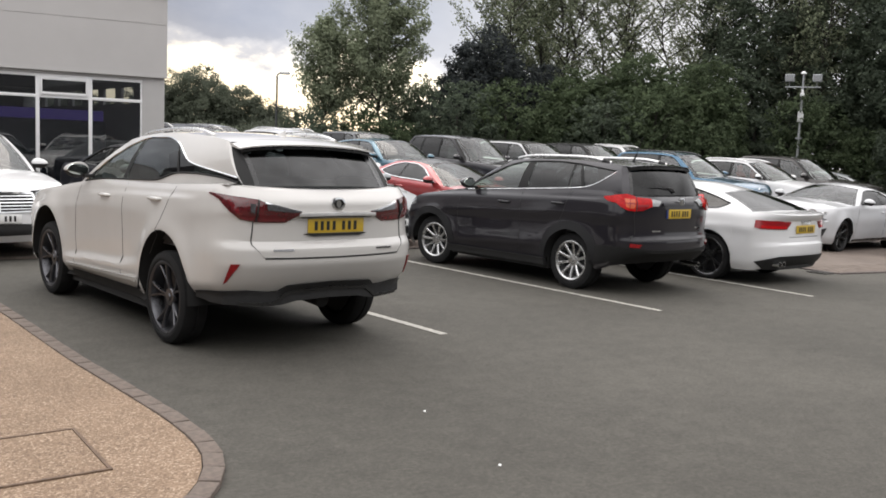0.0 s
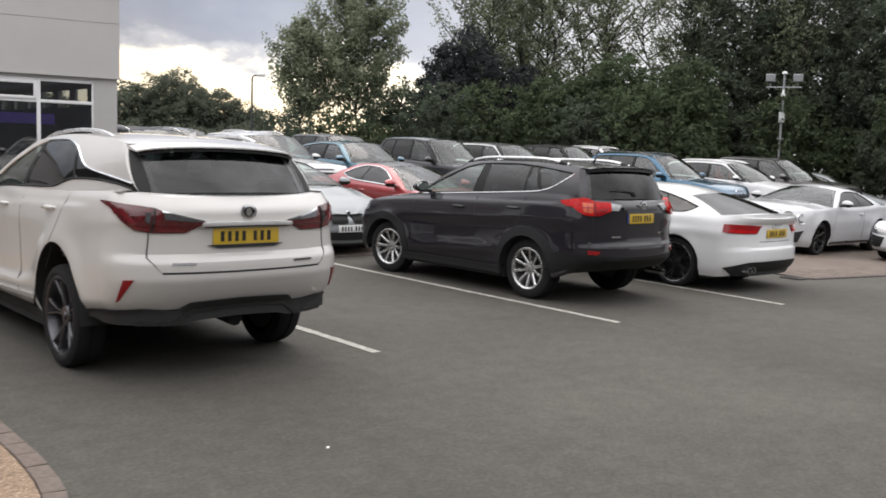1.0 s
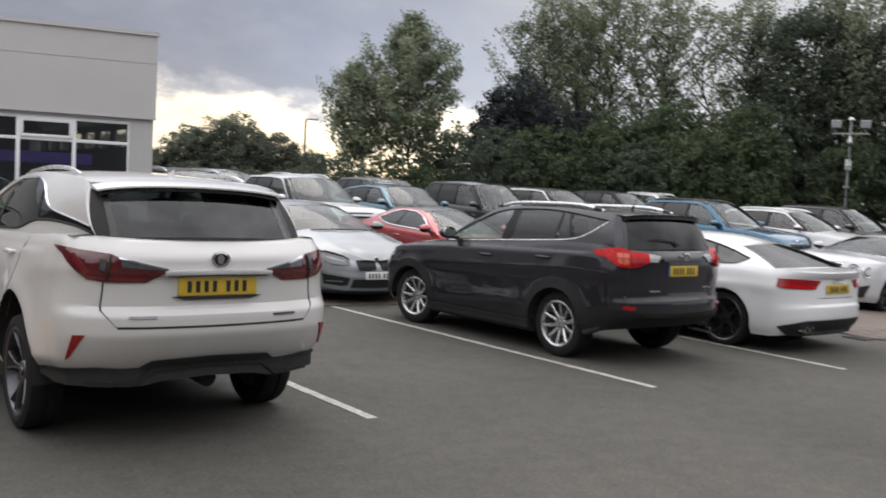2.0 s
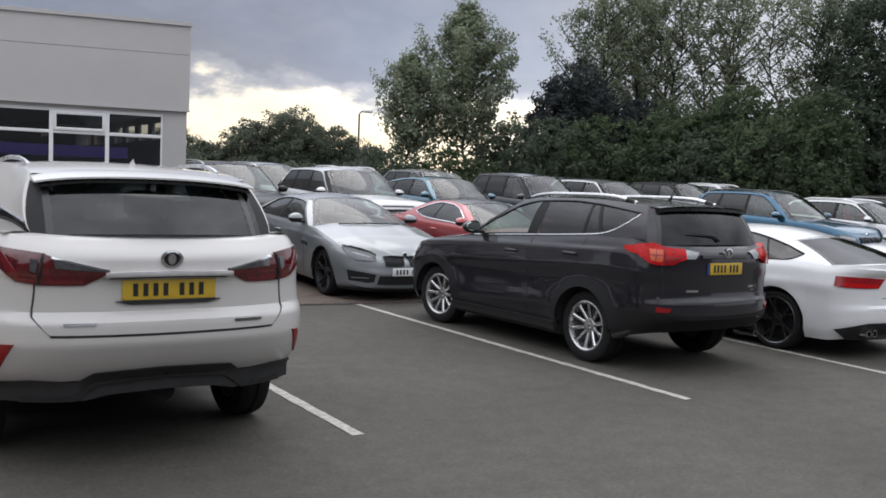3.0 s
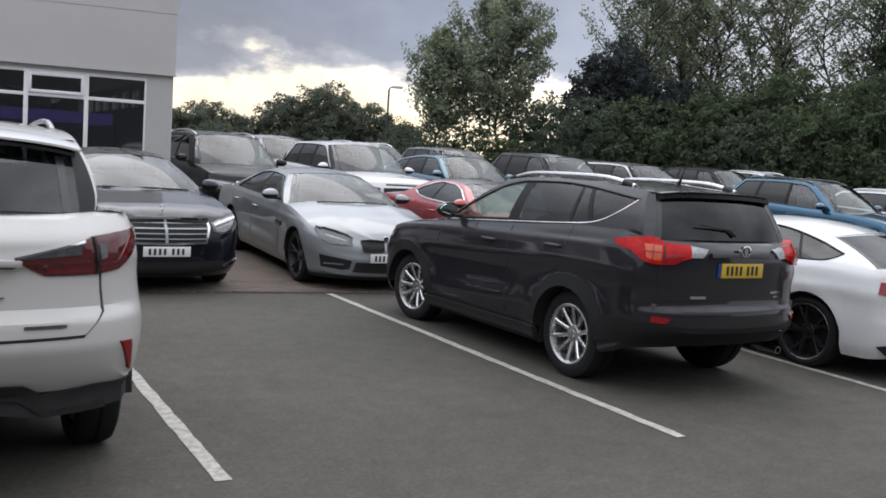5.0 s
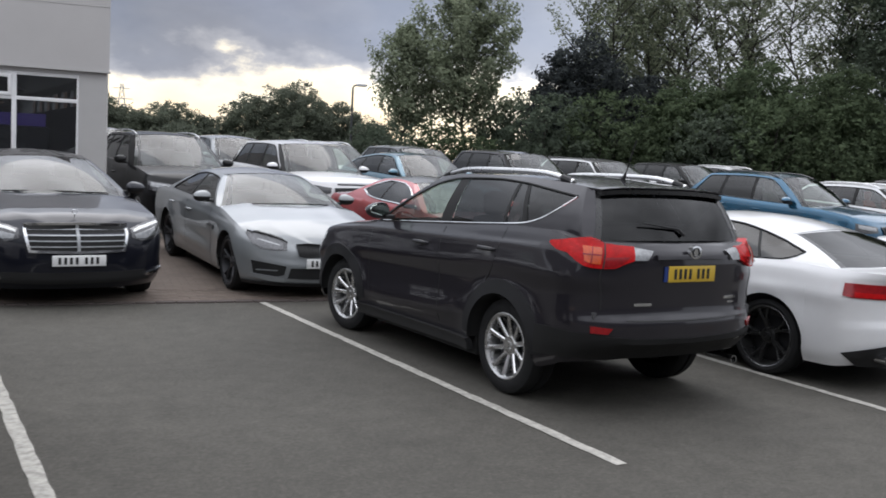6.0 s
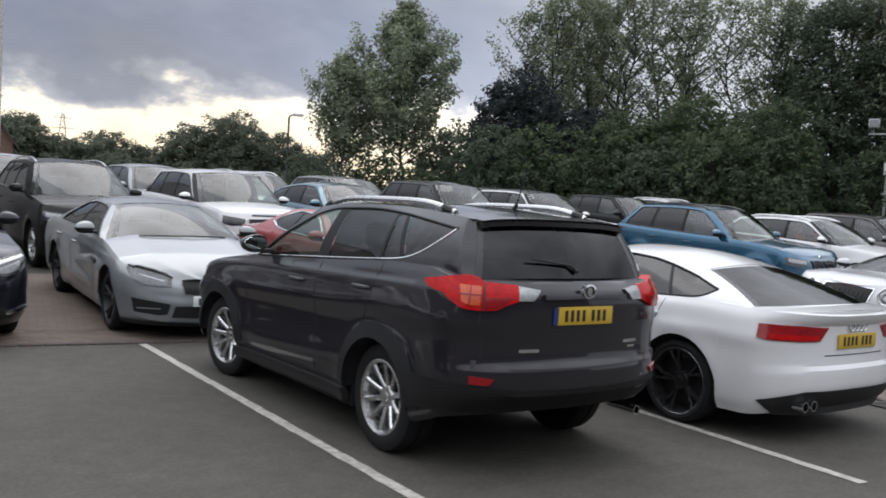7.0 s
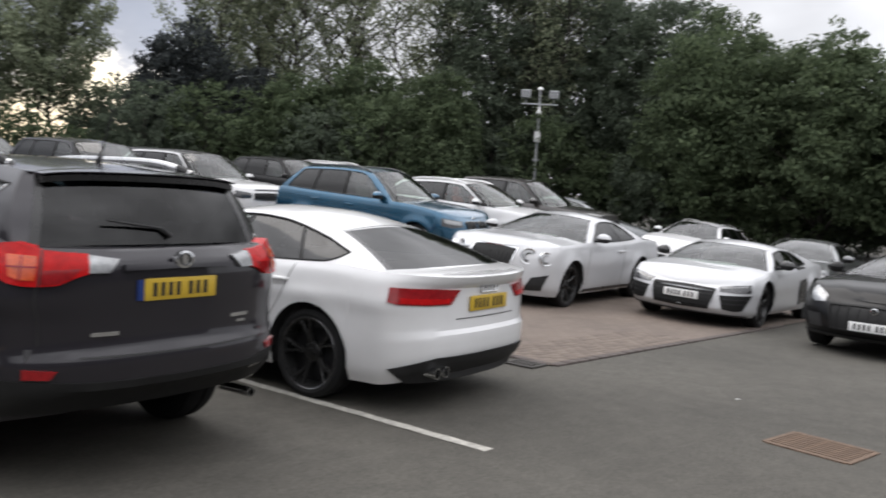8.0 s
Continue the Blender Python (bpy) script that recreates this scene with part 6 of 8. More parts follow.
# -- white five-door coupe --
W = 1.854
A5 = saloon(L=4.71, W=W, wb=2.81, fo=0.88, R=0.335, rim=0.262, paint=WHITE, rows=24, rimmat=GLOSSB, edge=GREYALLOY, spokes=(5, 0.20, 0.045, 0.10), nr=2.5, cr=0.46, Wr=1.10, deck=-1.72,
            belt=((2.28, 0.66), (2.0, 0.78), (1.5, 0.85), (0.9, 0.92), (0.0, 0.955), (-1.0, 0.99), (-1.6, 1.01), (-2.0, 1.00), (-2.30, 0.985), (-2.45, 0.97)),
            roof=((0.5, 1.22), (0.0, 1.33), (-0.4, 1.38), (-0.8, 1.37), (-1.1, 1.333), (-1.4, 1.275)), A=(0.78, -0.02), D=(-2.02, -1.36), bowd=0.12,
            dlo=dict(lo=((0.60, 0.945), (0.0, 0.968), (-0.89, 0.992), (-1.26, 1.008), (-1.47, 1.020), (-1.57, 1.05), (-1.64, 1.095)),
                     hi=((0.60, 0.945), (0.3, 1.09), (0.0, 1.235), (-0.25, 1.288), (-0.53, 1.300), (-0.81, 1.285), (-1.06, 1.243), (-1.3, 1.185), (-1.64, 1.095)),
                     div=((-0.44, -0.46, -0.50, -0.51), (-1.22, -1.04, -1.25, -1.07)), glass=(GLASS_CLEAR, GLASS_TINT, GLASS_TINT)), dcrown=0.02, rv0=0.02, rv1=0.97, surround=WHITE, rearglass=GLASS_TINT, beltmat=None,
            rear=((0, 0.12), (0.12, 0.04), (0.25, 0.0), (0.42, 0.0), (0.46, 0.03), (0.70, 0.045), (0.88, 0.05), (0.94, 0.015), (1, 0.0)),
            section=((0, 0.91), (0.12, 0.955), (0.35, 0.975), (0.60, 0.985), (0.72, 1.0), (0.80, 0.985), (0.93, 0.955), (1, 0.915)),
            seams=([(0.76, 0.28), (0.78, 0.6), (0.72, 0.90)], [(-0.47, 0.28), (-0.47, 0.95)], [(-1.00, 0.55), (-1.14, 0.75), (-1.22, 0.98)]), handles=((-0.22, 0.83), (-1.08, 0.86)),
            plates=(("rear", 0, 0.775, PLATEY, 0.12),), plateoff=0.006, pipes=((0.60, 0.30, 0.040), (0.49, 0.30, 0.040)), pipex=0.06,
            strips=(
                ("tail_lamp", "rear", fy(W, [(0.37, 0.880), (0.60, 0.893), (0.84, 0.900)], 2.5) + [(74, 0.90)], fy(W, [(0.45, 0.780), (0.62, 0.778), (0.84, 0.785)], 2.5) + [(74, 0.80)], LAMPRED, 0.010, "red wedge-shaped tail lamp", True),
                ("lamp_lower_lens", "rear", fy(W, [(0.46, 0.822), (0.62, 0.824), (0.83, 0.832)], 2.5), fy(W, [(0.475, 0.790), (0.62, 0.788), (0.83, 0.795)], 2.5), LAMPBRIGHT, 0.013, "brighter red lower lens", True),
                ("diffuser", "rear", fy(W, [(-0.88, 0.33), (-0.60, 0.41), (0, 0.415), (0.60, 0.41), (0.88, 0.33)], 2.5), fy(W, [(-0.78, 0.22), (-0.5, 0.215), (0, 0.215), (0.5, 0.215), (0.78, 0.22)], 2.5), PLASTIC, 0.014, "black rear diffuser", False),
                ("boot_shut_line", "rear", fy(W, [(-0.40, 0.675), (0.40, 0.675)], 2.5), fy(W, [(-0.40, 0.668), (0.40, 0.668)], 2.5), INK, 0.002, "", False),
                ("headlamp", "front", fy(W, [(0.42, 0.70), (0.88, 0.76)]), fy(W, [(0.46, 0.60), (0.88, 0.65)]), LAMPCLEAR, 0.006, "", True)),
            sides=(("sill_trim", [(0.97, 0.26), (-0.97, 0.26)], [(0.97, 0.20), (-0.97, 0.20)], WHITE, 0.014, ""),))


def a5_extra(car, sh, s):
    bm = bmesh.new()
    rows = []
    for j in range(-12, 13):
        k = j / 12
        y = 0.80 * k
        x = -sh.Lr + 0.03 + 0.16 * k * k
        e = 0.045 * abs(k) ** 4
        f = 1 - k ** 6
        b = Vector((x + 0.12, y, 0.965 - e))
        rows.append([b + Vector(o) * f for o in ((0.12, 0, 0.02), (-0.02, 0, 0.033), (-0.125, 0, 0.040), (-0.125, 0, 0.020), (-0.02, 0, -0.01))])
    grid_into(bm, rows, True)
    part("boot_spoiler", bm, WHITE, car, "", 50)
    bm = bmesh.new()
    for i in range(4):
        pt = sh.at("rear", 0, 0.885)
        y = (i - 1.5) * 0.058
        ring = [Vector((pt.x - 0.008, y + 0.036 * math.cos(t), 0.885 + 0.036 * math.sin(t))) for t in (2 * math.pi * q / 20 for q in range(21))]
        tube_into(bm, ring, 0.006, 6, False)
    part("badge", bm, CHROME, car, "plain bright badge of four rings")


A5["extra"] = a5_extra

# -- silver four-door coupe facing the lane --
W = 1.90
M6 = saloon(W=W, L=5.01, wb=2.97, fo=0.89, paint=SILVER, roofmat=GUN, rooflabel="dark carbon roof", rows=30, R=0.338, rim=0.268, spokes=(5, 0.20, 0.045, 0.0), rimmat=DARKALLOY, nf=2.1, cf=0.62, ridge=0.016,
            plates=(("front", 0, 0.435, PLATEW, 0.0),), plateoff=0.03, beltmat=None, steer=0, crown=0.06, bow=0.30, Wr=1.12,
            front=((0, 0.05), (0.12, 0.0), (0.45, 0.0), (0.62, 0.02), (0.85, 0.05), (1, 0.13)),
            belt=((2.38, 0.62), (2.2, 0.70), (1.9, 0.785), (1.5, 0.865), (0.95, 0.955), (0.0, 0.975), (-1.2, 0.995), (-1.8, 1.00), (-2.6, 0.93)),
            roof=((0.6, 1.27), (0.1, 1.365), (-0.5, 1.405), (-1.0, 1.365), (-1.5, 1.25)), A=(0.84, 0.06), D=(-1.80, -1.05),
            sill=((-2.6, 0.28), (-2.0, 0.20), (1.9, 0.17), (2.4, 0.16)),
            creases=((((1.6, 0.80), (0.6, 0.84), (-1.3, 0.88)), 0.012, 0.02, 0.10), (((0.95, 0.36), (-0.95, 0.42)), 0.018, 0.10, 0.05)),
            strips=(
                ("headlamp", "front", [(-28, 0.655), (-34, 0.695), (-45, 0.735), (-58, 0.765), (-69, 0.785)], [(-28, 0.575), (-36, 0.572), (-48, 0.580), (-57, 0.625), (-69, 0.745)], LAMPSMOKE, 0.010, "smoked swept-back headlamp", False),
                ("headlamp", "front", [(28, 0.655), (34, 0.695), (45, 0.735), (58, 0.765), (69, 0.785)], [(28, 0.575), (36, 0.572), (48, 0.580), (57, 0.625), (69, 0.745)], LAMPSMOKE, 0.010, "smoked swept-back headlamp", False),
                ("headlamp_lens", "front", [(31, 0.660), (36, 0.692), (46, 0.726), (58, 0.752), (64, 0.764)], [(31, 0.590), (37, 0.586), (48, 0.596), (56, 0.636), (64, 0.720)], LAMPGREY, 0.013, "clear inner lens", True),
                ("headlamp_bar", "front", [(33, 0.640), (44, 0.676), (54, 0.702)], [(33, 0.626), (44, 0.660), (54, 0.688)], LAMPCLEAR, 0.016, "bright strip in the headlamp", True),
                ("headlamp_brow", "front", [(28, 0.668), (34, 0.708), (45, 0.748), (60, 0.778)], [(28, 0.655), (34, 0.695), (45, 0.736), (60, 0.766)], BLACKTRIM, 0.012, "", True),
                ("side_intake", "front", [(29, 0.395), (36, 0.412), (45, 0.428), (60, 0.448)], [(31, 0.292), (37, 0.276), (46, 0.272), (58, 0.285)], BLACKTRIM, 0.008, "", True),
                ("intake_vane", "front", [(36, 0.350), (46, 0.352), (55, 0.348)], [(36, 0.338), (46, 0.338), (55, 0.334)], SILVER, 0.014, "silver vane in the intake", True),
                ("bumper_lip", "front", [(30, 0.262), (44, 0.285), (60, 0.300)], [(30, 0.205), (44, 0.225), (62, 0.262)], SILVER, 0.026, "silver lip under the intake", True),
                ("lower_intake", "front", fy(W, [(-0.42, 0.375), (0, 0.375), (0.42, 0.375)], 2.1), fy(W, [(-0.46, 0.255), (0, 0.25), (0.46, 0.255)], 2.1), BLACKTRIM, 0.008, "", False),
                ("front_splitter", "front", fy(W, [(-0.90, 0.205), (0, 0.195), (0.90, 0.205)], 2.1), fy(W, [(-0.90, 0.165), (0, 0.155), (0.90, 0.165)], 2.1), PLASTIC, 0.02, "", False),
                ("tail_lamp", "rear", fy(W, [(0.4, 0.86), (0.9, 0.88)], 2.5), fy(W, [(0.4, 0.76), (0.9, 0.76)], 2.5), LAMPRED, 0.006, "", True)))


def m6_extra(car, sh, s):
    for sg in (1, -1):
        grille(car, sh, min(sg * 0.03, sg * 0.35), max(sg * 0.03, sg * 0.35), 0.515, 0.645, 7, BLACKTRIM, BLACKTRIM, 0.03, 0.014, True)
    disc_badge(car, sh, "front", 0.672, 0.033, wide=1.0)
    for sg in (1, -1):
        part("side_vent", side_strip(sh, sg, [(0.95, 0.72), (0.72, 0.73)], [(0.95, 0.67), (0.72, 0.68)], 0.012), GLOSSB, car)
    wiper(car, [Vector((1.02, 0.55, 1.01)), Vector((1.12, 0.1, 1.025)), Vector((1.06, -0.5, 1.01))])


M6["extra"] = m6_extra

# -- black luxury saloon --
SC = saloon(L=5.25, W=1.90, wb=3.165, fo=0.87, paint=NAVY, roofmat=GLOSSB, rows=22, R=0.345, rim=0.25, nf=2.2, cf=0.52, Wr=1.14, cowl=1.0, deck=-1.75, crown=0.06, ridge=0.012,
            belt=((2.46, 0.80), (2.2, 0.88), (1.7, 0.95), (1.0, 1.03), (0.0, 1.05), (-1.5, 1.06), (-2.1, 1.05), (-2.8, 0.98)),
            roof=((0.6, 1.39), (0.1, 1.48), (-0.4, 1.515), (-1.0, 1.48), (-1.5, 1.37)), A=(0.92, 0.12), D=(-1.95, -1.15),
            panes=(((0.55, -0.04), (-0.38, -0.40), (0.03, 0.03), (0.9, 0.9), GLASS_CLEAR), ((-0.45, -0.47), (-1.65, -1.12), (0.03, 0.06), (0.9, 0.6))),
            plates=(("front", 0, 0.495, PLATEW, 0.0),), plateoff=0.03, beltmat=CHROME, seat=CABIN,
            front=((0, 0.08), (0.15, 0.0), (0.4, 0.0), (0.7, 0.02), (0.88, 0.05), (1, 0.14)),
            strips=(
                ("headlamp", "front", [(34, 0.80), (43, 0.835), (56, 0.868), (75, 0.888)], [(33, 0.715), (42, 0.678), (56, 0.69), (70, 0.75)], LAMPSMOKE, 0.010, "clear headlamp with bright inner strip", True),
                ("headlamp_strip", "front", [(36, 0.795), (43, 0.825), (56, 0.857), (72, 0.876)], [(36, 0.775), (43, 0.800), (56, 0.832), (72, 0.855)], PAPER, 0.014, "", True),
                ("headlamp_strip", "front", [(36, 0.752), (45, 0.775), (62, 0.815)], [(37, 0.712), (45, 0.705), (60, 0.735)], LAMPCLEAR, 0.014, "", True),
                ("lower_intake", "front", fy(1.9, [(-0.70, 0.37), (0, 0.37), (0.70, 0.37)], 2.2), fy(1.9, [(-0.78, 0.26), (0, 0.25), (0.78, 0.26)], 2.2), BLACKTRIM, 0.008, "", False),
                ("bumper_blade", "front", fy(1.9, [(0.70, 0.33), (0.92, 0.36)], 2.2), fy(1.9, [(0.70, 0.30), (0.92, 0.33)], 2.2), CHROME, 0.022, "chrome bumper corner blade", True)))


def sc_extra(car, sh, s):
    grille(car, sh, -0.52, 0.52, 0.575, 0.86, 4, CHROME, STEEL, 0.07, 0.026, False, mid=True, label="chrome slatted radiator grille")
    bm = bmesh.new()
    p = sh.at("front", 0, 0.86) + Vector((-0.12, 0, 0.05))
    tube_into(bm, [p, p + Vector((0, 0, 0.036))], 0.005, 8)
    tube_into(bm, [p + Vector((0, 0.024 * math.cos(t), 0.060 + 0.024 * math.sin(t))) for t in (2 * math.pi * q / 16 for q in range(17))], 0.004, 6, False)
    part("bonnet_ornament", bm, CHROME, car, "small chrome bonnet ornament")
    wiper(car, [Vector((1.05, 0.60, 1.085)), Vector((1.14, 0.1, 1.10)), Vector((1.06, -0.55, 1.09))])


SC["extra"] = sc_extra

# -- white car at the showroom --
WM = suv(paint=WHITE, L=4.7, plates=(("front", 0, 0.56, PLATEW, 0.0),), plateoff=0.03, strips=plain_front(1.93, 0.36, 0.92, 0.9), belt=((2.35, 0.86), (2.0, 0.96), (1.0, 1.06), (0.0, 1.09), (-1.6, 1.13), (-2.5, 1.12)),
         roof=((0.75, 1.48), (0.2, 1.57), (-0.6, 1.62), (-1.6, 1.58), (-2.05, 1.50)), beltmat=CHROME)
WM["extra"] = lambda car, sh, s: grille(car, sh, -0.46, 0.46, 0.64, 0.88, 5, CHROME, CHROME, 0.04, 0.02, False, mid=True)

# -- red coupe --
RC = saloon(paint=RED, L=4.69, W=1.81, wb=2.84, fo=0.80, roofmat=GLOSSB, rooflabel="black glass roof", Wr=1.06,
            dlo=dict(lo=((0.52, 0.965), (0.0, 0.985), (-0.6, 1.000), (-0.95, 1.030), (-1.22, 1.105)), hi=((0.52, 0.965), (0.25, 1.105), (0.0, 1.215), (-0.3, 1.285), (-0.6, 1.292), (-0.92, 1.235), (-1.22, 1.105)),
                     div=((-0.55, -0.50, -0.58, -0.53),), glass=(GLASS_TINT, GLASS_TINT), lomat=CHROME, lor=0.014, himat=CHROME, hir=0.012),
            seams=([(-0.6, 0.28), (-0.6, 0.95)],), handles=((-0.40, 0.84),),
            strips=plain_front(1.81, 0.30, 0.74, 0.7), plates=(FRONT_PLATE,))

# -- SUVs of the back rows --
def kidneys(z0, z1):
    def f(car, sh, s):
        for sg in (1, -1):
            grille(car, sh, min(sg * 0.03, sg * 0.36), max(sg * 0.03, sg * 0.36), z0, z1, 6, s.get("gframe", GLOSSB), GLOSSB, 0.03, 0.016, True)
        disc_badge(car, sh, "front", z1 + 0.05, 0.035, wide=1.0)
    return f


X5 = suv(paint=BLUE, L=4.89, W=1.94, wb=2.93, fo=0.88, rows=20, strips=plain_front(1.94, 0.40, 0.88, 0.9), beltmat=GLOSSB, rails=(GLOSSB, 0.0, -1.7), plates=(("front", 0, 0.55, PLATEW, 0),), plateoff=0.03, Wr=1.32)
X5["extra"] = kidneys(0.70, 0.86)
MAC = suv(paint=WHITE, seat=REDHIDE, L=4.70, W=1.92, wb=2.81, fo=0.90, rows=18, strips=plain_front(1.92, 0.40, 0.86, 0.9), darkA=True, rails=(ALLOY, 0.0, -1.6),
          belt=((2.35, 0.84), (2.0, 0.96), (1.0, 1.08), (0.0, 1.11), (-1.6, 1.15), (-2.5, 1.15)), roof=((0.75, 1.50), (0.2, 1.58), (-0.6, 1.63), (-1.6, 1.58), (-2.05, 1.50)))


EST = suv(paint=WHITE, L=4.70, W=1.86, wb=2.80, fo=0.88, R=0.335, rim=0.24, rails=(ALLOY, -0.05, -1.7), strips=plain_front(1.86, 0.30, 0.72, 0.7, LAMPSMOKE), category="car", Wr=1.14,
          belt=((2.35, 0.66), (2.0, 0.78), (1.0, 0.92), (0.0, 0.94), (-1.6, 0.97), (-2.5, 0.96)), roof=((0.75, 1.26), (0.2, 1.35), (-0.6, 1.40), (-1.6, 1.36), (-2.05, 1.29)),
          seams=(), handles=(), sill=((-2.5, 0.30), (-2.0, 0.20), (1.9, 0.20), (2.4, 0.20)))


def boxy(paintm, **k):
    """A tall, square-built SUV with a clamshell bonnet and dark pillars."""
    W = 1.98
    s = suv(paint=paintm, L=4.86, W=W, wb=2.92, fo=0.86, nf=2.9, cf=0.38, Wr=1.42, darkA=True, darkD=True, rows=18, cowl=0.95,
            belt=((2.35, 1.02), (2.0, 1.08), (1.0, 1.14), (0.0, 1.16), (-1.6, 1.19), (-2.5, 1.19)),
            roof=((0.75, 1.62), (0.2, 1.72), (-0.6, 1.77), (-1.6, 1.74), (-2.05, 1.68)), front=((0, 0.08), (0.2, 0.0), (0.5, 0.0), (0.8, 0.02), (1, 0.10)),
            strips=plain_front(W, 0.42, 0.96, 1.0, LAMPSMOKE) + [("bonnet_lettering", "front", fy(W, [(-0.42, 1.02), (0.42, 1.02)], 2.9), fy(W, [(-0.42, 0.99), (0.42, 0.99)], 2.9), DARKALLOY, 0.004, "", False)],
            plates=(("front", 0, 0.62, PLATEW, 0),), plateoff=0.03)
    s["extra"] = lambda car, sh, q: grille(car, sh, -0.48, 0.48, 0.80, 0.94, 3, GLOSSB, DARKALLOY, 0.02, 0.016)
    s.update(k)
    return s


GLE = suv(paint=BLACKP, L=4.82, W=1.935, wb=2.915, fo=0.87, rows=20, strips=plain_front(1.935, 0.40, 0.93, 0.9), rails=(ALLOY, 0.05, -1.75), beltmat=CHROME, plates=(("front", 0, 0.55, PLATEW, 0),), plateoff=0.03,
          belt=((2.35, 0.98), (2.0, 1.06), (1.0, 1.15), (0.0, 1.17), (-1.6, 1.20), (-2.5, 1.20)), roof=((0.75, 1.64), (0.2, 1.73), (-0.6, 1.78), (-1.6, 1.75), (-2.05, 1.68)))
GLE["extra"] = lambda car, sh, s: grille(car, sh, -0.46, 0.46, 0.72, 0.94, 2, CHROME, CHROME, 0.04, 0.02)

# -- white grand touring coupe --
W = 1.94
GT = saloon(paint=COOLW, L=4.80, W=W, wb=2.746, fo=0.86, R=0.35, rim=0.27, rows=22, nf=2.2, cf=0.50, ridge=0.015, rimmat=GLOSSB, spokes=(7, 0.0, 0.05, 0.0), Wr=1.10, flare=0.035, deck=-1.5,
            belt=((2.24, 0.85), (2.0, 0.915), (1.5, 0.955), (0.9, 0.98), (0.0, 0.97), (-0.9, 0.99), (-1.4, 1.02), (-2.0, 1.00), (-2.6, 0.90)),
            roof=((0.45, 1.25), (0.0, 1.34), (-0.4, 1.385), (-0.9, 1.35), (-1.3, 1.25)), A=(0.74, -0.06), D=(-1.62, -0.95),
            panes=(((0.42, -0.16), (-0.58, -0.50), (0.03, 0.03), (0.9, 0.9), GLASS_TINT), ((-0.60, -0.52), (-1.22, -0.92), (0.03, 0.14), (0.9, 0.5))), seams=([(0.80, 0.28), (0.82, 0.6), (0.74, 0.93)], [(-0.62, 0.28), (-0.62, 0.96)]),
            handles=((-0.45, 0.84),), plates=(("front", 0, 0.50, PLATEW, 0),), plateoff=0.03, steer=0,
            strips=(("side_intake", "front", fy(W, [(0.66, 0.46), (0.86, 0.52)], 2.2), fy(W, [(0.56, 0.26), (0.80, 0.28)], 2.2), PLASTIC, 0.010, "", True),
                    ("lower_intake", "front", fy(W, [(-0.46, 0.40), (0, 0.40), (0.46, 0.40)], 2.2), fy(W, [(-0.42, 0.27), (0, 0.27), (0.42, 0.27)], 2.2), PLASTIC, 0.008, "", False)),
            sides=(("sill_trim", [(0.95, 0.27), (-0.95, 0.27)], [(0.95, 0.22), (-0.95, 0.22)], GLOSSB, 0.012, "dark sill line"),))


def gt_extra(car, sh, s):
    grille(car, sh, -0.38, 0.38, 0.58, 0.86, 10, CHROME, BLACKTRIM, 0.05, 0.014, True, label="black mesh radiator grille")
    for sg in (1, -1):
        round_lamp(car, sh, "front", dg(sg * 0.57, sh.W, sh.nf), 0.76, 0.125)
        round_lamp(car, sh, "front", dg(sg * 0.80, sh.W, sh.nf), 0.745, 0.105)


GT["extra"] = gt_extra

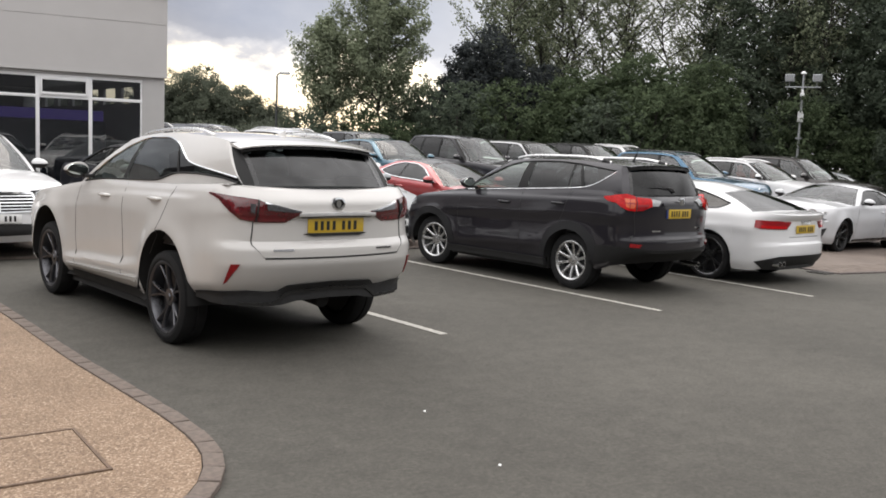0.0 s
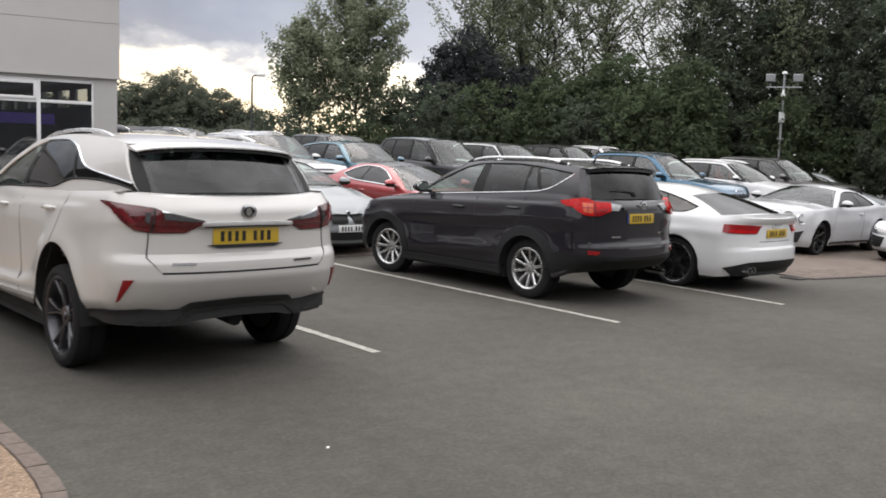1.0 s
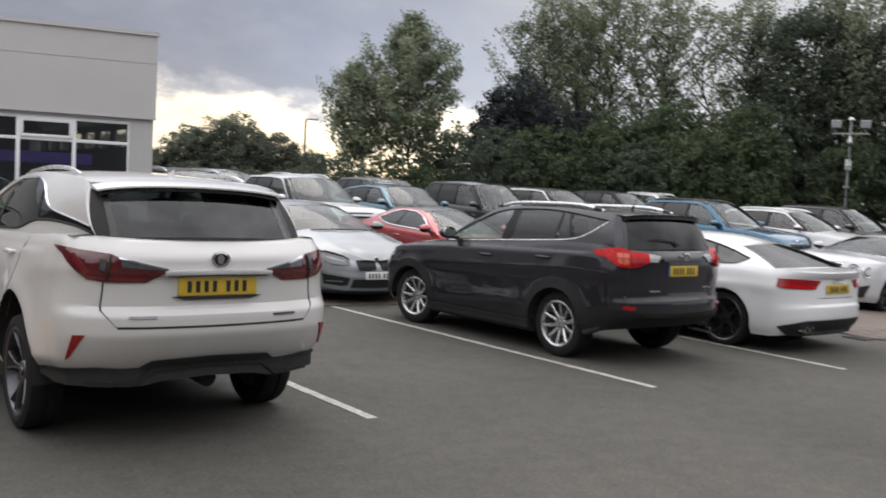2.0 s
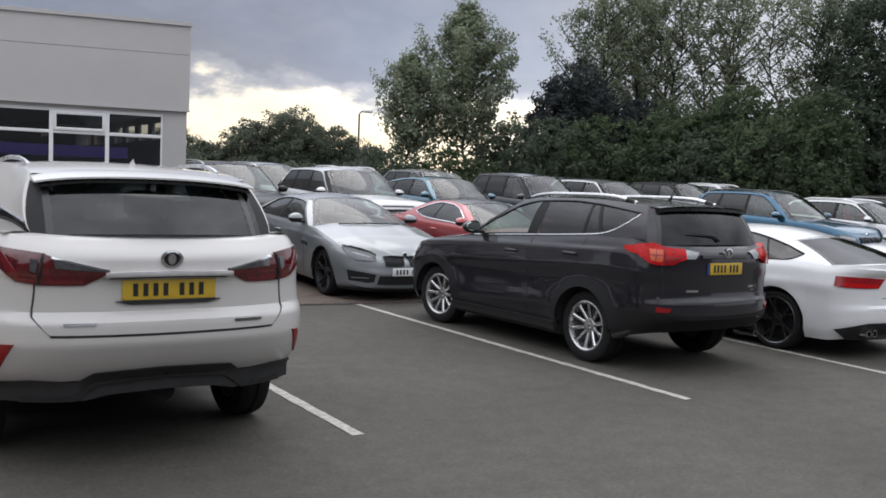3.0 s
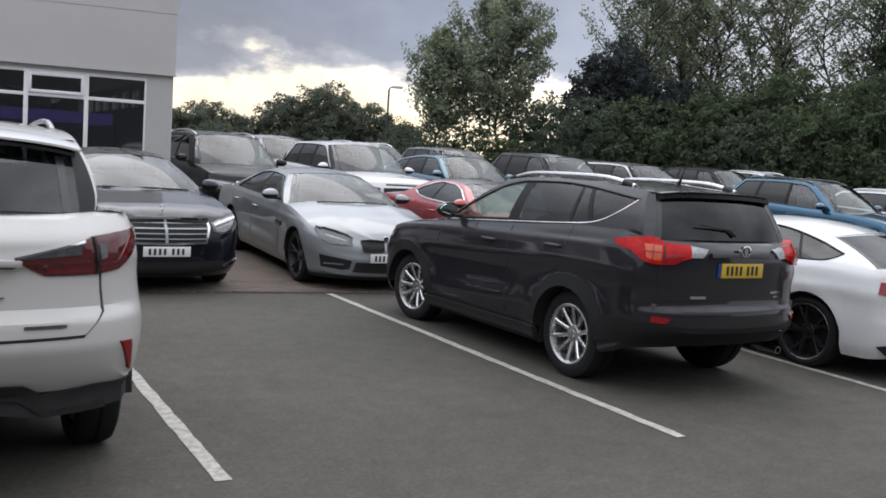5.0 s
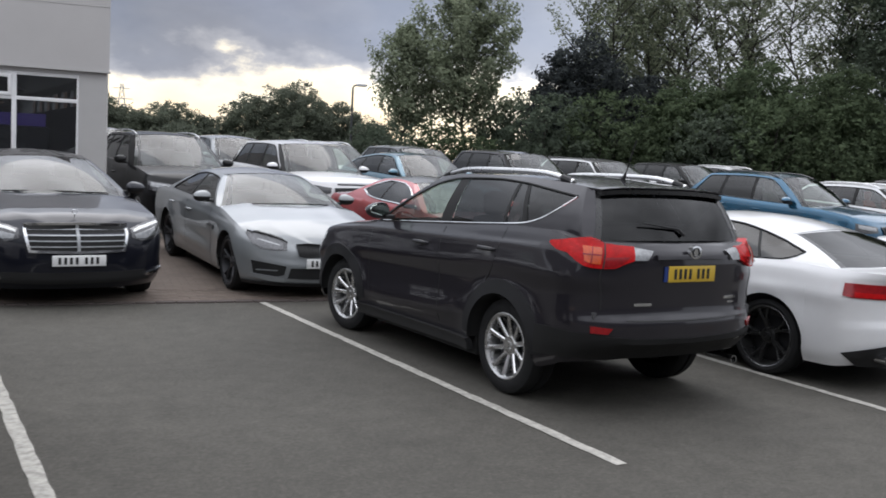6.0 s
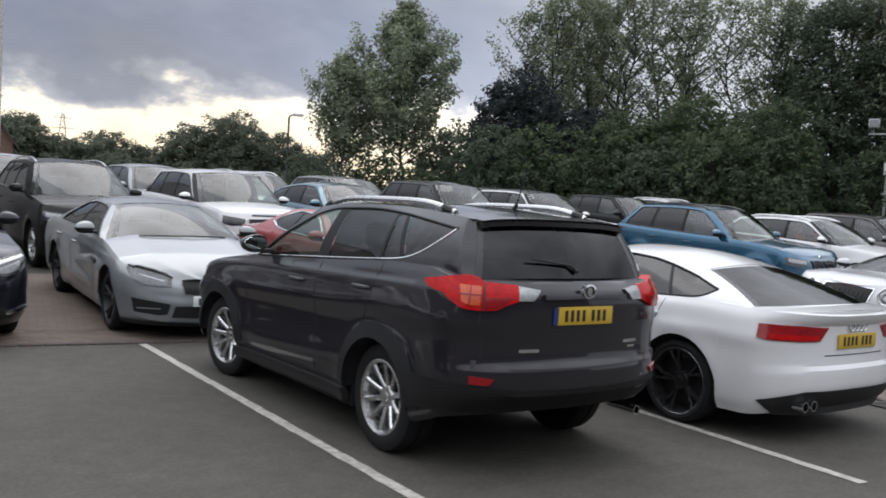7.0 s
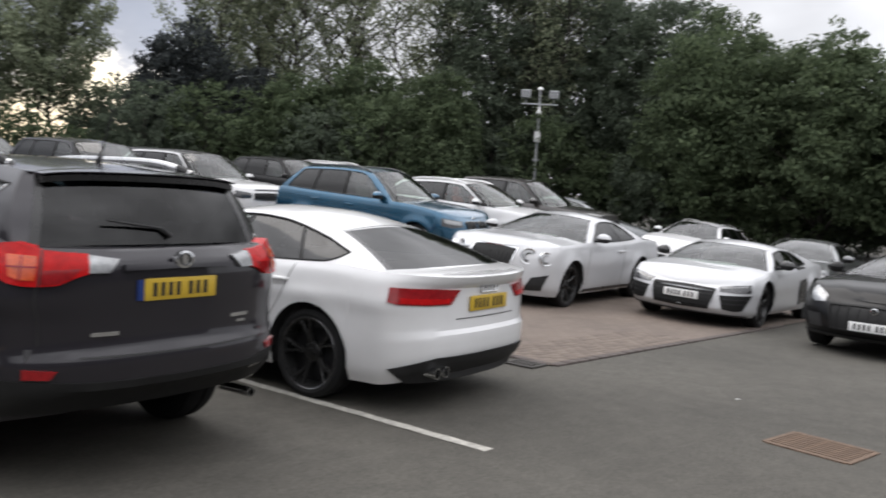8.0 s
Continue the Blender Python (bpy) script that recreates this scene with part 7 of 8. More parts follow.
# -- white mid-engined sports car --
W = 1.90
R8 = saloon(paint=COOLW, L=4.43, W=W, wb=2.65, fo=0.94, R=0.345, rim=0.265, rows=22, nf=2.3, cf=0.52, rimmat=GLOSSB, spokes=(5, 0.16, 0.05, 0.0), Wr=1.20, flare=0.03, cowl=1.05, deck=-1.5,
            belt=((2.26, 0.60), (2.0, 0.72), (1.5, 0.80), (1.0, 0.85), (0.0, 0.87), (-0.8, 0.92), (-1.4, 0.96), (-2.0, 0.94), (-2.3, 0.88)),
            roof=((0.6, 1.13), (0.3, 1.20), (-0.1, 1.245), (-0.7, 1.215), (-1.2, 1.10)), A=(0.98, 0.32), D=(-1.60, -0.70), bow=0.36,
            panes=(((0.60, 0.02), (-0.42, -0.40), (0.03, 0.05), (0.9, 0.9), GLASS_TINT), ((-0.50, -0.46), (-0.95, -0.62), (0.05, 0.3), (0.85, 0.5))), mirrormat=GLOSSB, mirror=(0.62, 0.96),
            seams=([(0.85, 0.26), (0.86, 0.6), (0.80, 0.85)],), handles=(), plates=(("front", 0, 0.44, PLATEW, 0),), plateoff=0.025,
            strips=(("headlamp", "front", fy(W, [(0.50, 0.600), (0.72, 0.645), (0.89, 0.675)]), fy(W, [(0.52, 0.535), (0.72, 0.535), (0.89, 0.555)]), LAMPSMOKE, 0.008, "smoked headlamp", True),
                    ("headlamp_strip", "front", fy(W, [(0.54, 0.590), (0.72, 0.622), (0.86, 0.655)]), fy(W, [(0.54, 0.580), (0.72, 0.612), (0.86, 0.645)]), LAMPCLEAR, 0.012, "", True),
                    ("intake_slat", "front", fy(W, [(0.56, 0.440), (0.72, 0.445), (0.87, 0.46)]), fy(W, [(0.56, 0.430), (0.72, 0.435), (0.87, 0.45)]), DARKALLOY, 0.012, "", True),
                    ("intake_slat", "front", fy(W, [(0.58, 0.375), (0.72, 0.375), (0.86, 0.39)]), fy(W, [(0.58, 0.365), (0.72, 0.365), (0.86, 0.38)]), DARKALLOY, 0.012, "", True),
                    ("side_intake", "front", fy(W, [(0.52, 0.485), (0.72, 0.50), (0.90, 0.52)]), fy(W, [(0.60, 0.285), (0.74, 0.27), (0.84, 0.29)]), BLACKTRIM, 0.008, "", True),
                    ("front_splitter", "front", fy(W, [(-0.90, 0.215), (0, 0.205), (0.90, 0.215)]), fy(W, [(-0.90, 0.195), (0, 0.185), (0.90, 0.195)]), PLASTIC, 0.015, "", False)),
            sides=(("side_blade", [(-0.36, 0.905), (-0.80, 0.915)], [(-0.58, 0.29), (-0.92, 0.34)], GLOSSB, 0.018, "gloss black side blade"),))
R8["extra"] = lambda car, sh, s: grille(car, sh, -0.46, 0.46, 0.27, 0.570, 5, BLACKTRIM, BLACKTRIM, 0.05, 0.03)

# -- black two-seat sports car --
W = 1.92
FT = saloon(paint=BLACKP, L=4.47, W=W, wb=2.62, fo=0.86, R=0.345, rim=0.265, rows=22, nf=2.2, cf=0.68, rimmat=DARKALLOY, Wr=1.02, flare=0.035, cowl=0.62, deck=-1.35, ridge=0.012,
            belt=((2.15, 0.66), (1.9, 0.78), (1.4, 0.86), (0.7, 0.92), (0.0, 0.93), (-0.9, 0.94), (-1.4, 0.96), (-2.4, 0.86)),
            roof=((0.2, 1.18), (-0.2, 1.28), (-0.5, 1.31), (-0.9, 1.26), (-1.3, 1.14)), A=(0.50, -0.22), D=(-1.55, -0.90),
            panes=(((0.22, -0.30), (-0.62, -0.58), (0.03, 0.05), (0.9, 0.9), GLASS_TINT), ((-0.66, -0.62), (-1.15, -0.84), (0.05, 0.25), (0.85, 0.5))), xseat=-0.55, xrear=-0.95,
            seams=([(0.60, 0.26), (0.62, 0.6), (0.55, 0.92)],), handles=((-0.45, 0.80),), plates=(("front", 0, 0.37, PLATEW, 0),), plateoff=0.035,
            strips=(("headlamp", "front", fy(W, [(0.62, 0.70), (0.75, 0.765), (0.84, 0.80)], 2.2), fy(W, [(0.61, 0.62), (0.74, 0.605), (0.82, 0.64)], 2.2), LAMPCLEAR, 0.008, "clear upright headlamp", True),
                    ("side_intake", "front", fy(W, [(0.66, 0.46), (0.86, 0.46)], 2.2), fy(W, [(0.62, 0.30), (0.82, 0.30)], 2.2), PLASTIC, 0.008, "", True),
                    ("front_splitter", "front", fy(W, [(-0.90, 0.235), (0, 0.225), (0.90, 0.235)], 2.2), fy(W, [(-0.90, 0.205), (0, 0.195), (0.90, 0.205)], 2.2), PLASTIC, 0.02, "", False)))


def ft_extra(car, sh, s):
    grille(car, sh, -0.54, 0.54, 0.30, 0.62, 8, BLACKTRIM, BLACKTRIM, 0.04, 0.02, True)
    disc_badge(car, sh, "front", 0.57, 0.04, off=0.03, wide=1.0)


FT["extra"] = ft_extra

def paper(s, y=0.2):
    """Adds a white sheet lying on the dashboard."""
    old = s.get("extra")

    def f(car, sh, q):
        if old:
            old(car, sh, q)
        x = q["A"][0] + 0.02
        bm = bmesh.new()
        box_into(bm, (0, 0, 0), (0.21, 0.30, 0.004), pose(x, y, sh.belt(x) + 0.03, 0, -14, 8))
        part("dashboard_paper", bm, PAPER, car, "white sheet on the dashboard")
    s["extra"] = f
    return s


for spec in (X5, MAC, M6, GT, R8):
    paper(spec)
CARS = [
    (RX, "suv", "pearl white SUV with a dark rear window and black sills", (2.93, 8.48, 100.5)),
    (RAV, "suv", "dark grey metallic SUV with silver roof rails and alloys", (8.235, 9.862, 100)),
    (A5, "car", "white five-door coupe with gloss black alloy wheels", (10.88, 10.16, 100.5)),
    (M6, "car", "silver four-door coupe with a dark roof on block paving", (7.10, 15.10, -82)),
    (SC, "saloon_car", "black luxury saloon with a chrome slatted grille", (4.26, 14.81, -79)),
    (WM, "suv", "white car with a chrome grille beside the showroom", (1.1, 14.6, -80)),
    (RC, "car", "red metallic coupe with a black roof and chrome trim", (9.95, 15.4, -79)),
    (X5, "suv", "bright blue metallic SUV with dark tinted side windows", (19.0, 17.6, -79)),
    (MAC, "suv", "white SUV with black windscreen pillars and bright rails", (21.9, 17.6, -79)),
    (boxy(BROWN), "suv", "dark brown square-built SUV with tinted windows", (25.4, 18.8, -79)),
    (GT, "car", "white grand touring coupe with a black mesh grille", (18.4, 12.6, 191)),
    (R8, "sports_car", "white mid-engined sports car with black side blades", (20.29, 10.33, 188)),
    (FT, "sports_car", "black two-seat sports car with clear headlamps", (19.72, 7.34, 185)),
    (GLE, "suv", "black SUV with bright roof rails beside the building", (6.35, 20.9, -79)),
    (boxy(WHITE), "suv", "white square-built SUV with dark pillars", (9.3, 21.5, -79)),
    (suv(paint=SKYB, roof=((0.75, 1.53), (0.2, 1.62), (-0.5, 1.655), (-1.4, 1.57), (-2.05, 1.42)), strips=plain_front(1.93, 0.4, 0.9, 0.9)), "suv", "steel blue metallic SUV with a sloping roof", (12.0, 21.9, -79)),
    (boxy(GREY, roof=((0.75, 1.68), (0.2, 1.79), (-0.6, 1.84), (-1.6, 1.82), (-2.05, 1.76))), "suv", "dark grey square-built SUV with tinted windows", (15.0, 22.5, -79)),
    (boxy(WHITE, roofmat=GLOSSB), "suv", "white square-built SUV with a black roof", (17.8, 23.0, -79)),
    (boxy(BLACKP), "suv", "black square-built SUV in the back row", (22.9, 26.2, -79)),
    (suv(paint=SILVER, strips=plain_front(1.93, 0.4, 0.9, 0.9)), "suv", "silver SUV parked in the back row", (8.7, 27.2, -79)),
    (suv(paint=WHITE, rails=(ALLOY, 0.0, -1.7), strips=plain_front(1.93, 0.4, 0.9, 0.9)), "suv", "white SUV with bright roof rails in the back row", (11.2, 26.8, -79)),
    (boxy(GUN, roofmat=SILVER), "suv", "gunmetal SUV with a pale roof in the back row", (13.9, 27.0, -79)),
    (boxy(WHITE), "suv", "white tall SUV beside the showroom's end wall", (5.2, 28.6, -79)),
    (suv(paint=WHITE, rails=(ALLOY, 0.0, -1.7)), "suv", "white SUV against the trees in the back row", (27.6, 29.4, -79)),
    (suv(paint=GREY), "suv", "grey SUV against the trees in the back row", (19.5, 27.8, -79)),
    (EST, "car", "white estate car with roof rails behind the sports cars", (29.3, 16.0, 190)),
    (saloon(paint=GUN, category="car", strips=plain_front(1.9, 0.3, 0.72, 0.7)), "car", "grey saloon behind the white sports car", (25.4, 11.3, 190)),
    (saloon(paint=SILVER), "car", "silver hatchback at the end of the row", (28.3, 19.3, -60)),
]
for s, nm, lab, at in CARS:
    build_car(s, nm, lab, park(*at), "parked cars")

# ---- trees ----
def leaf_mat(name, a, b, c):
    m, n, l, p, out = base_material(name)
    g = n.new("ShaderNodeNewGeometry")
    r = ramp(n, l, g.outputs["Random Per Island"], ((0.0, a), (0.55, b), (1.0, c)))
    big = noise_tex(n, l, 0.5, 3)
    k = ramp(n, l, big.outputs["Fac"], ((0.3, (0.75, 0.75, 0.75)), (0.7, (1.15, 1.15, 1.1))))
    col = mixed(n, l, 1.0, r.outputs[0], k.outputs[0], "MULTIPLY")
    l.new(col, p.inputs["Base Color"])
    p.inputs["Roughness"].default_value = 0.7
    p.inputs["Specular IOR Level"].default_value = 0.10
    tr = n.new("ShaderNodeBsdfTranslucent")
    l.new(col, tr.inputs["Color"])
    mx = n.new("ShaderNodeMixShader")
    mx.inputs[0].default_value = 0.48
    l.new(p.outputs[0], mx.inputs[1])
    l.new(tr.outputs[0], mx.inputs[2])
    l.new(mx.outputs[0], out.inputs["Surface"])
    return m


POPLAR = leaf_mat("grey_green_leaves", (0.155, 0.18, 0.125), (0.235, 0.27, 0.185), (0.34, 0.375, 0.265))
DUSKP = leaf_mat("dusky_grey_green_leaves", (0.125, 0.145, 0.096), (0.20, 0.228, 0.152), (0.31, 0.338, 0.235))
GREENL = leaf_mat("mid_green_leaves", (0.064, 0.088, 0.050), (0.092, 0.122, 0.070), (0.128, 0.162, 0.092))
# the right-hand trees' tone and bluish haze are put into this leaf colour
HAZYL = leaf_mat("blue_hazed_leaves", (0.066, 0.084, 0.062), (0.090, 0.113, 0.082), (0.120, 0.147, 0.105))
# distance haze is put into these paler leaf colours of narrow range
FARHAZE = leaf_mat("hazed_far_leaves", (0.100, 0.115, 0.088), (0.125, 0.142, 0.108), (0.155, 0.175, 0.132))
DARKL = leaf_mat("dark_purple_green_leaves", (0.036, 0.042, 0.046), (0.050, 0.058, 0.060), (0.070, 0.078, 0.078))
BARK = plain("bark", (0.040, 0.035, 0.030), 0.9, vary=0.4, scale=6)


def unit(v):
    return v / (np.linalg.norm(v, axis=-1, keepdims=True) + 1e-9)


def crown_mesh(rng, centres, radii, outs, per, size, flat=0.75):
    """Leaves in small sprays round the centres; each leaf faces roughly outwards and up."""
    c, r, o = np.asarray(centres), np.asarray(radii), np.asarray(outs)
    n = np.maximum(4, (per * (r / 0.45) ** 2).astype(int))
    i = np.repeat(np.arange(len(c)), n)
    k = len(i)
    d = unit(rng.normal(size=(k, 3)))
    p = c[i] + d * (r[i] * rng.random(k) ** 0.5)[:, None] * np.array((1.0, 1.0, flat))
    nrm = unit(0.55 * d + 0.55 * o[i] + np.array((0, 0, 0.45)) + 0.75 * rng.normal(size=(k, 3)))
    u = unit(np.cross(nrm, rng.normal(size=(k, 3))))
    w = np.cross(nrm, u)
    s = (size * rng.uniform(0.6, 1.35, k))[:, None]
    v = np.stack([p - u * s, p - w * s * 0.5 + u * s * 0.1, p + u * s, p + w * s * 0.5 + u * s * 0.1], 1).reshape(-1, 3)
    me = bpy.data.meshes.new("crown")
    me.vertices.add(4 * k)
    me.vertices.foreach_set("co", v.ravel())
    me.loops.add(4 * k)
    me.loops.foreach_set("vertex_index", np.arange(4 * k))
    me.polygons.add(k)
    me.polygons.foreach_set("loop_start", np.arange(0, 4 * k, 4))
    me.update(calc_edges=True)
    return me


def broad_tree(name, x, y, h, spread, leafm, label, seed, base=0.10, lobes=38, puffs=13, per=34, size=0.105, rough=0.30):
    """A full crown of rounded lobes at the ends of limbs, each lobe a heap of leafy sprays; h is the height over its foot."""
    rng = np.random.default_rng(seed)
    t = thing(name, pose(x, y, gz(x, y)), label, "tree", "trees behind the car park")
    bm = bmesh.new()
    lean = rng.uniform(-0.04, 0.04, 2) * h
    trunk = [Vector((lean[0] * u * u, lean[1] * u * u, h * 0.8 * u)) for u in (0, 0.25, 0.5, 0.75, 1.0)]
    tube_into(bm, trunk, [0.020 * h * (1 - 0.85 * u) + 0.01 for u in (0, 0.25, 0.5, 0.75, 1.0)], 7)
    zc, hz = h * (0.5 + base / 2), h * (0.5 - base / 2)
    cs, rs, os_ = [], [], []
    for i in range(lobes):
        u = 1 - 1.85 * (i + 0.5) / lobes
        a = i * 2.39996 + rng.uniform(-0.4, 0.4)
        s = math.sqrt(max(0.0, 1 - u * u)) * (1.0 if u > -0.2 else 1.12)
        k = rng.uniform(1 - rough, 1.0)
        out = np.array((math.cos(a) * s, math.sin(a) * s, u))
        lr = spread * rng.uniform(0.26, 0.40)
        c = np.array((lean[0] * 0.5 + out[0] * (spread - lr * 0.7) * k, lean[1] * 0.5 + out[1] * (spread - lr * 0.7) * k, zc + out[2] * (hz - lr * 0.6) * k))
        foot = Vector((lean[0] * 0.2, lean[1] * 0.2, max(0.12 * h, c[2] - 0.55 * math.hypot(c[0], c[1]) - 0.3)))
        if foot.z < h * 0.78:
            tube_into(bm, [foot, foot.lerp(Vector(c), 0.55) + Vector((0, 0, 0.12)), Vector(c)], [0.008 * h * (1.1 - foot.z / h), 0.006 * h * (1.1 - foot.z / h), 0.012], 5)
        d = unit(unit(rng.normal(size=(puffs, 3))) + 0.75 * out)
        d[:, 2] += 0.15
        cs.append(c + d * lr * rng.uniform(0.65, 1.05, (puffs, 1)))
        rs.append(lr * rng.uniform(0.26, 0.46, puffs))
        os_.append(unit(d + 0.5 * out))
    # leaves inside the crown shut out the sky behind
    m = lobes * 3
    d = unit(rng.normal(size=(m, 3))) * rng.random((m, 1)) ** 0.4
    cs.append(np.array((lean[0] * 0.5, lean[1] * 0.5, zc)) + d * np.array((spread * 0.72, spread * 0.72, hz * 0.80)))
    rs.append(np.full(m, 0.30 * spread * 0.6))
    os_.append(unit(d))
    part("trunk", bm, BARK, t, "", 60)
    link_mesh("crown", crown_mesh(rng, np.concatenate(cs), np.concatenate(rs), np.concatenate(os_), per, size), leafm, t)
    return t


def poplar(x, y, h, profile, label, seed, stems=1, limbs=34, puffs=9, per=26, size=0.085, low=0.22, steep=0.9, leafm=None, thick=1.0, puff=(0.26, 0.50)):
    """A tall tree whose limbs climb steeply; profile gives the crown's radius by share of the height."""
    rng = np.random.default_rng(seed)
    t = thing("poplar_tree", pose(x, y, gz(x, y)), label, "tree", "trees behind the car park")
    radius = curve_of(profile)
    bm = bmesh.new()
    cs, rs, os_ = [], [], []
    for st in range(stems):
        a0 = st * 2.4 + rng.uniform(-0.5, 0.5)
        off = 0.0 if stems == 1 else rng.uniform(0.30, 0.55) * radius(0.6)
        top = h * (0.99 if st == 0 else rng.uniform(0.80, 0.97))
        wob = rng.uniform(-0.14, 0.14, (11, 2))
        line = []
        for k in range(11):
            u = k / 10
            q = off * min(1.0, u * 1.5) ** 1.2
            line.append(Vector((math.cos(a0) * q + wob[k][0] * min(1, 3 * u), math.sin(a0) * q + wob[k][1] * min(1, 3 * u), top * u)))
        tube_into(bm, line, [thick * (0.0085 * h / stems ** 0.4) * (1 - 0.92 * k / 10) + 0.006 for k in range(11)], 7)
        for i in range(limbs):
            u = low + (0.985 - low) * (i + rng.uniform(0, 1)) / limbs
            f = u * 10
            p0 = line[min(9, int(f))].lerp(line[min(10, int(f) + 1)], f - int(f))
            a = i * 2.39996 + a0 + rng.uniform(-0.6, 0.6)
            reach = max(0.25, (radius(min(0.99, u + 0.06)) - (off if stems > 1 else 0) * 0.55) * rng.uniform(0.62, 1.05))
            rise = steep * reach * rng.uniform(0.75, 1.15)
            if p0.z + rise > h:
                rise = max(0.1, h - p0.z)
            at = lambda v: p0 + Vector((math.cos(a) * reach * v, math.sin(a) * reach * v, rise * (0.75 * v + 0.25 * v * v)))
            tube_into(bm, [at(0), at(0.4), at(0.75), at(1.0)], [thick * (0.004 * h * (1 - u) + 0.016), thick * (0.003 * h * (1 - u) + 0.011), 0.009, 0.004], 5)
            m = max(3, int(puffs * (0.45 + 0.75 * reach / 2.5)))
            for j in range(m):
                v = 0.22 + 0.82 * (j + rng.uniform(0, 1)) / m
                b = rng.uniform(0, 6.283)
                e = rng.uniform(0.05, 0.42) * (1.15 - 0.5 * v)
                q = at(min(v, 1.0))
                c = q + Vector((math.cos(b) * e, math.sin(b) * e, rng.uniform(-0.1, 0.4)))
                tube_into(bm, [q, c], [0.007, 0.003], 3, False)
                cs.append(tuple(c))
                rs.append(rng.uniform(*puff))
                os_.append(tuple((c - Vector((0, 0, c.z - 0.3))).normalized()))
    part("trunk", bm, BARK, t, "", 60)
    link_mesh("crown", crown_mesh(rng, cs, rs, os_, per, size, 0.95), leafm or POPLAR, t)
    return t


SPIRE = ((0.0, 0.8), (0.20, 2.3), (0.40, 2.75), (0.55, 2.8), (0.68, 2.5), (0.80, 1.9), (0.90, 1.15), (1.0, 0.25))
poplar(21.9, 42.4, 9.85, SPIRE, "tall grey-green poplar with a pointed crown", 11, limbs=74, low=0.24, puffs=12, per=40, size=0.095)
poplar(19.3, 43.5, 7.2, ((0.0, 0.6), (0.25, 1.75), (0.6, 1.85), (0.8, 1.45), (0.93, 0.8), (1.0, 0.25)), "slender grey-green poplar beside a taller one", 12, limbs=50, low=0.26, puffs=11, per=38, size=0.095)
LOOSE = ((0.0, 0.8), (0.2, 2.0), (0.45, 3.1), (0.7, 3.2), (0.9, 2.2), (1.0, 0.7))
for i, (x, y, h, k) in enumerate(((29.4, 42.6, 13.2, 0.88), (32.4, 41.3, 14.5, 1.0), (35.2, 39.2, 14.6, 1.0), (38.2, 36.6, 13.8, 1.0), (33.6, 44.6, 13.5, 0.95), (40.0, 30.4, 13.4, 0.9))):
    poplar(x, y, h, tuple((u, r * k) for u, r in LOOSE), "tall loose poplar with thin limbs and sky between its leaves", 21 + i, stems=4, limbs=23, low=0.22, puffs=9, per=25, size=0.088, steep=1.05, leafm=DUSKP, thick=1.25, puff=(0.28, 0.50))
for i, (x, y, top, sp, mat, lab) in enumerate((
        (26.4, 39.6, 7.9, 2.5, DARKL, "dark purple-green leafy tree behind the cars"),
        (29.0, 38.4, 6.4, 2.2, DARKL, "dark purple-green leafy tree behind the cars"),
        (29.8, 35.6, 5.9, 2.3, GREENL, "mid green leafy tree before the poplars"),
        (32.0, 33.9, 6.7, 2.4, GREENL, "mid green leafy tree before the poplars"),
        (34.4, 32.0, 6.5, 2.4, GREENL, "mid green leafy tree before the poplars"),
        (39.6, 33.2, 12.8, 3.6, HAZYL, "tall dark green tree with a dense crown"),
        (42.8, 29.4, 12.6, 3.7, HAZYL, "tall dark green tree with a dense crown"),
        (42.6, 24.8, 10.6, 3.5, HAZYL, "tall dark green tree with a feathery top"),
        (40.2, 20.8, 8.9, 3.7, GREENL, "broad green tree with a rounded leafy crown"),
        (39.6, 16.6, 8.0, 3.7, GREENL, "broad green tree with a rounded leafy crown"),
        (40.0, 12.4, 6.7, 3.5, GREENL, "broad green tree with a rounded leafy crown"),
        (40.5, 8.0, 6.6, 3.5, GREENL, "broad green tree with a rounded leafy crown"))):
    broad_tree("tree", x, y, top - gz(x, y), sp, mat, lab, 41 + i, base=0.04, lobes=54, puffs=14, per=36, size=0.105)
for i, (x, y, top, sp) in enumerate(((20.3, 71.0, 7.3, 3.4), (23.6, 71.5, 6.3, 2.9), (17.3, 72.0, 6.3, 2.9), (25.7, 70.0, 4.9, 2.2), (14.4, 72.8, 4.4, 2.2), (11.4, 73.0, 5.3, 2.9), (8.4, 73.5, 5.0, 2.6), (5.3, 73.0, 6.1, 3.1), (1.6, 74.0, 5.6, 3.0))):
    broad_tree("tree", x, y, top - gz(x, y), sp, FARHAZE, "dark green tree beyond the car park, haze in its leaf colour", 61 + i, base=0.0, lobes=44, puffs=11, per=40, size=0.105, rough=0.42)
# a thicket closes the view between the trunks
for i in range(13):
    az = radians(63.5 - 4.4 * i)
    d = 47.0 - 0.25 * i
    x, y = 5.0 + d * math.cos(az), 2.5 + d * math.sin(az)
    broad_tree("bush", x, y, 4.7 + 0.8 * math.sin(2.3 * i), 2.9, DARKL if i % 4 == 1 else HAZYL, "dark green thicket behind the trees", 700 + i, base=0.0, lobes=30, puffs=9, per=24, size=0.13)
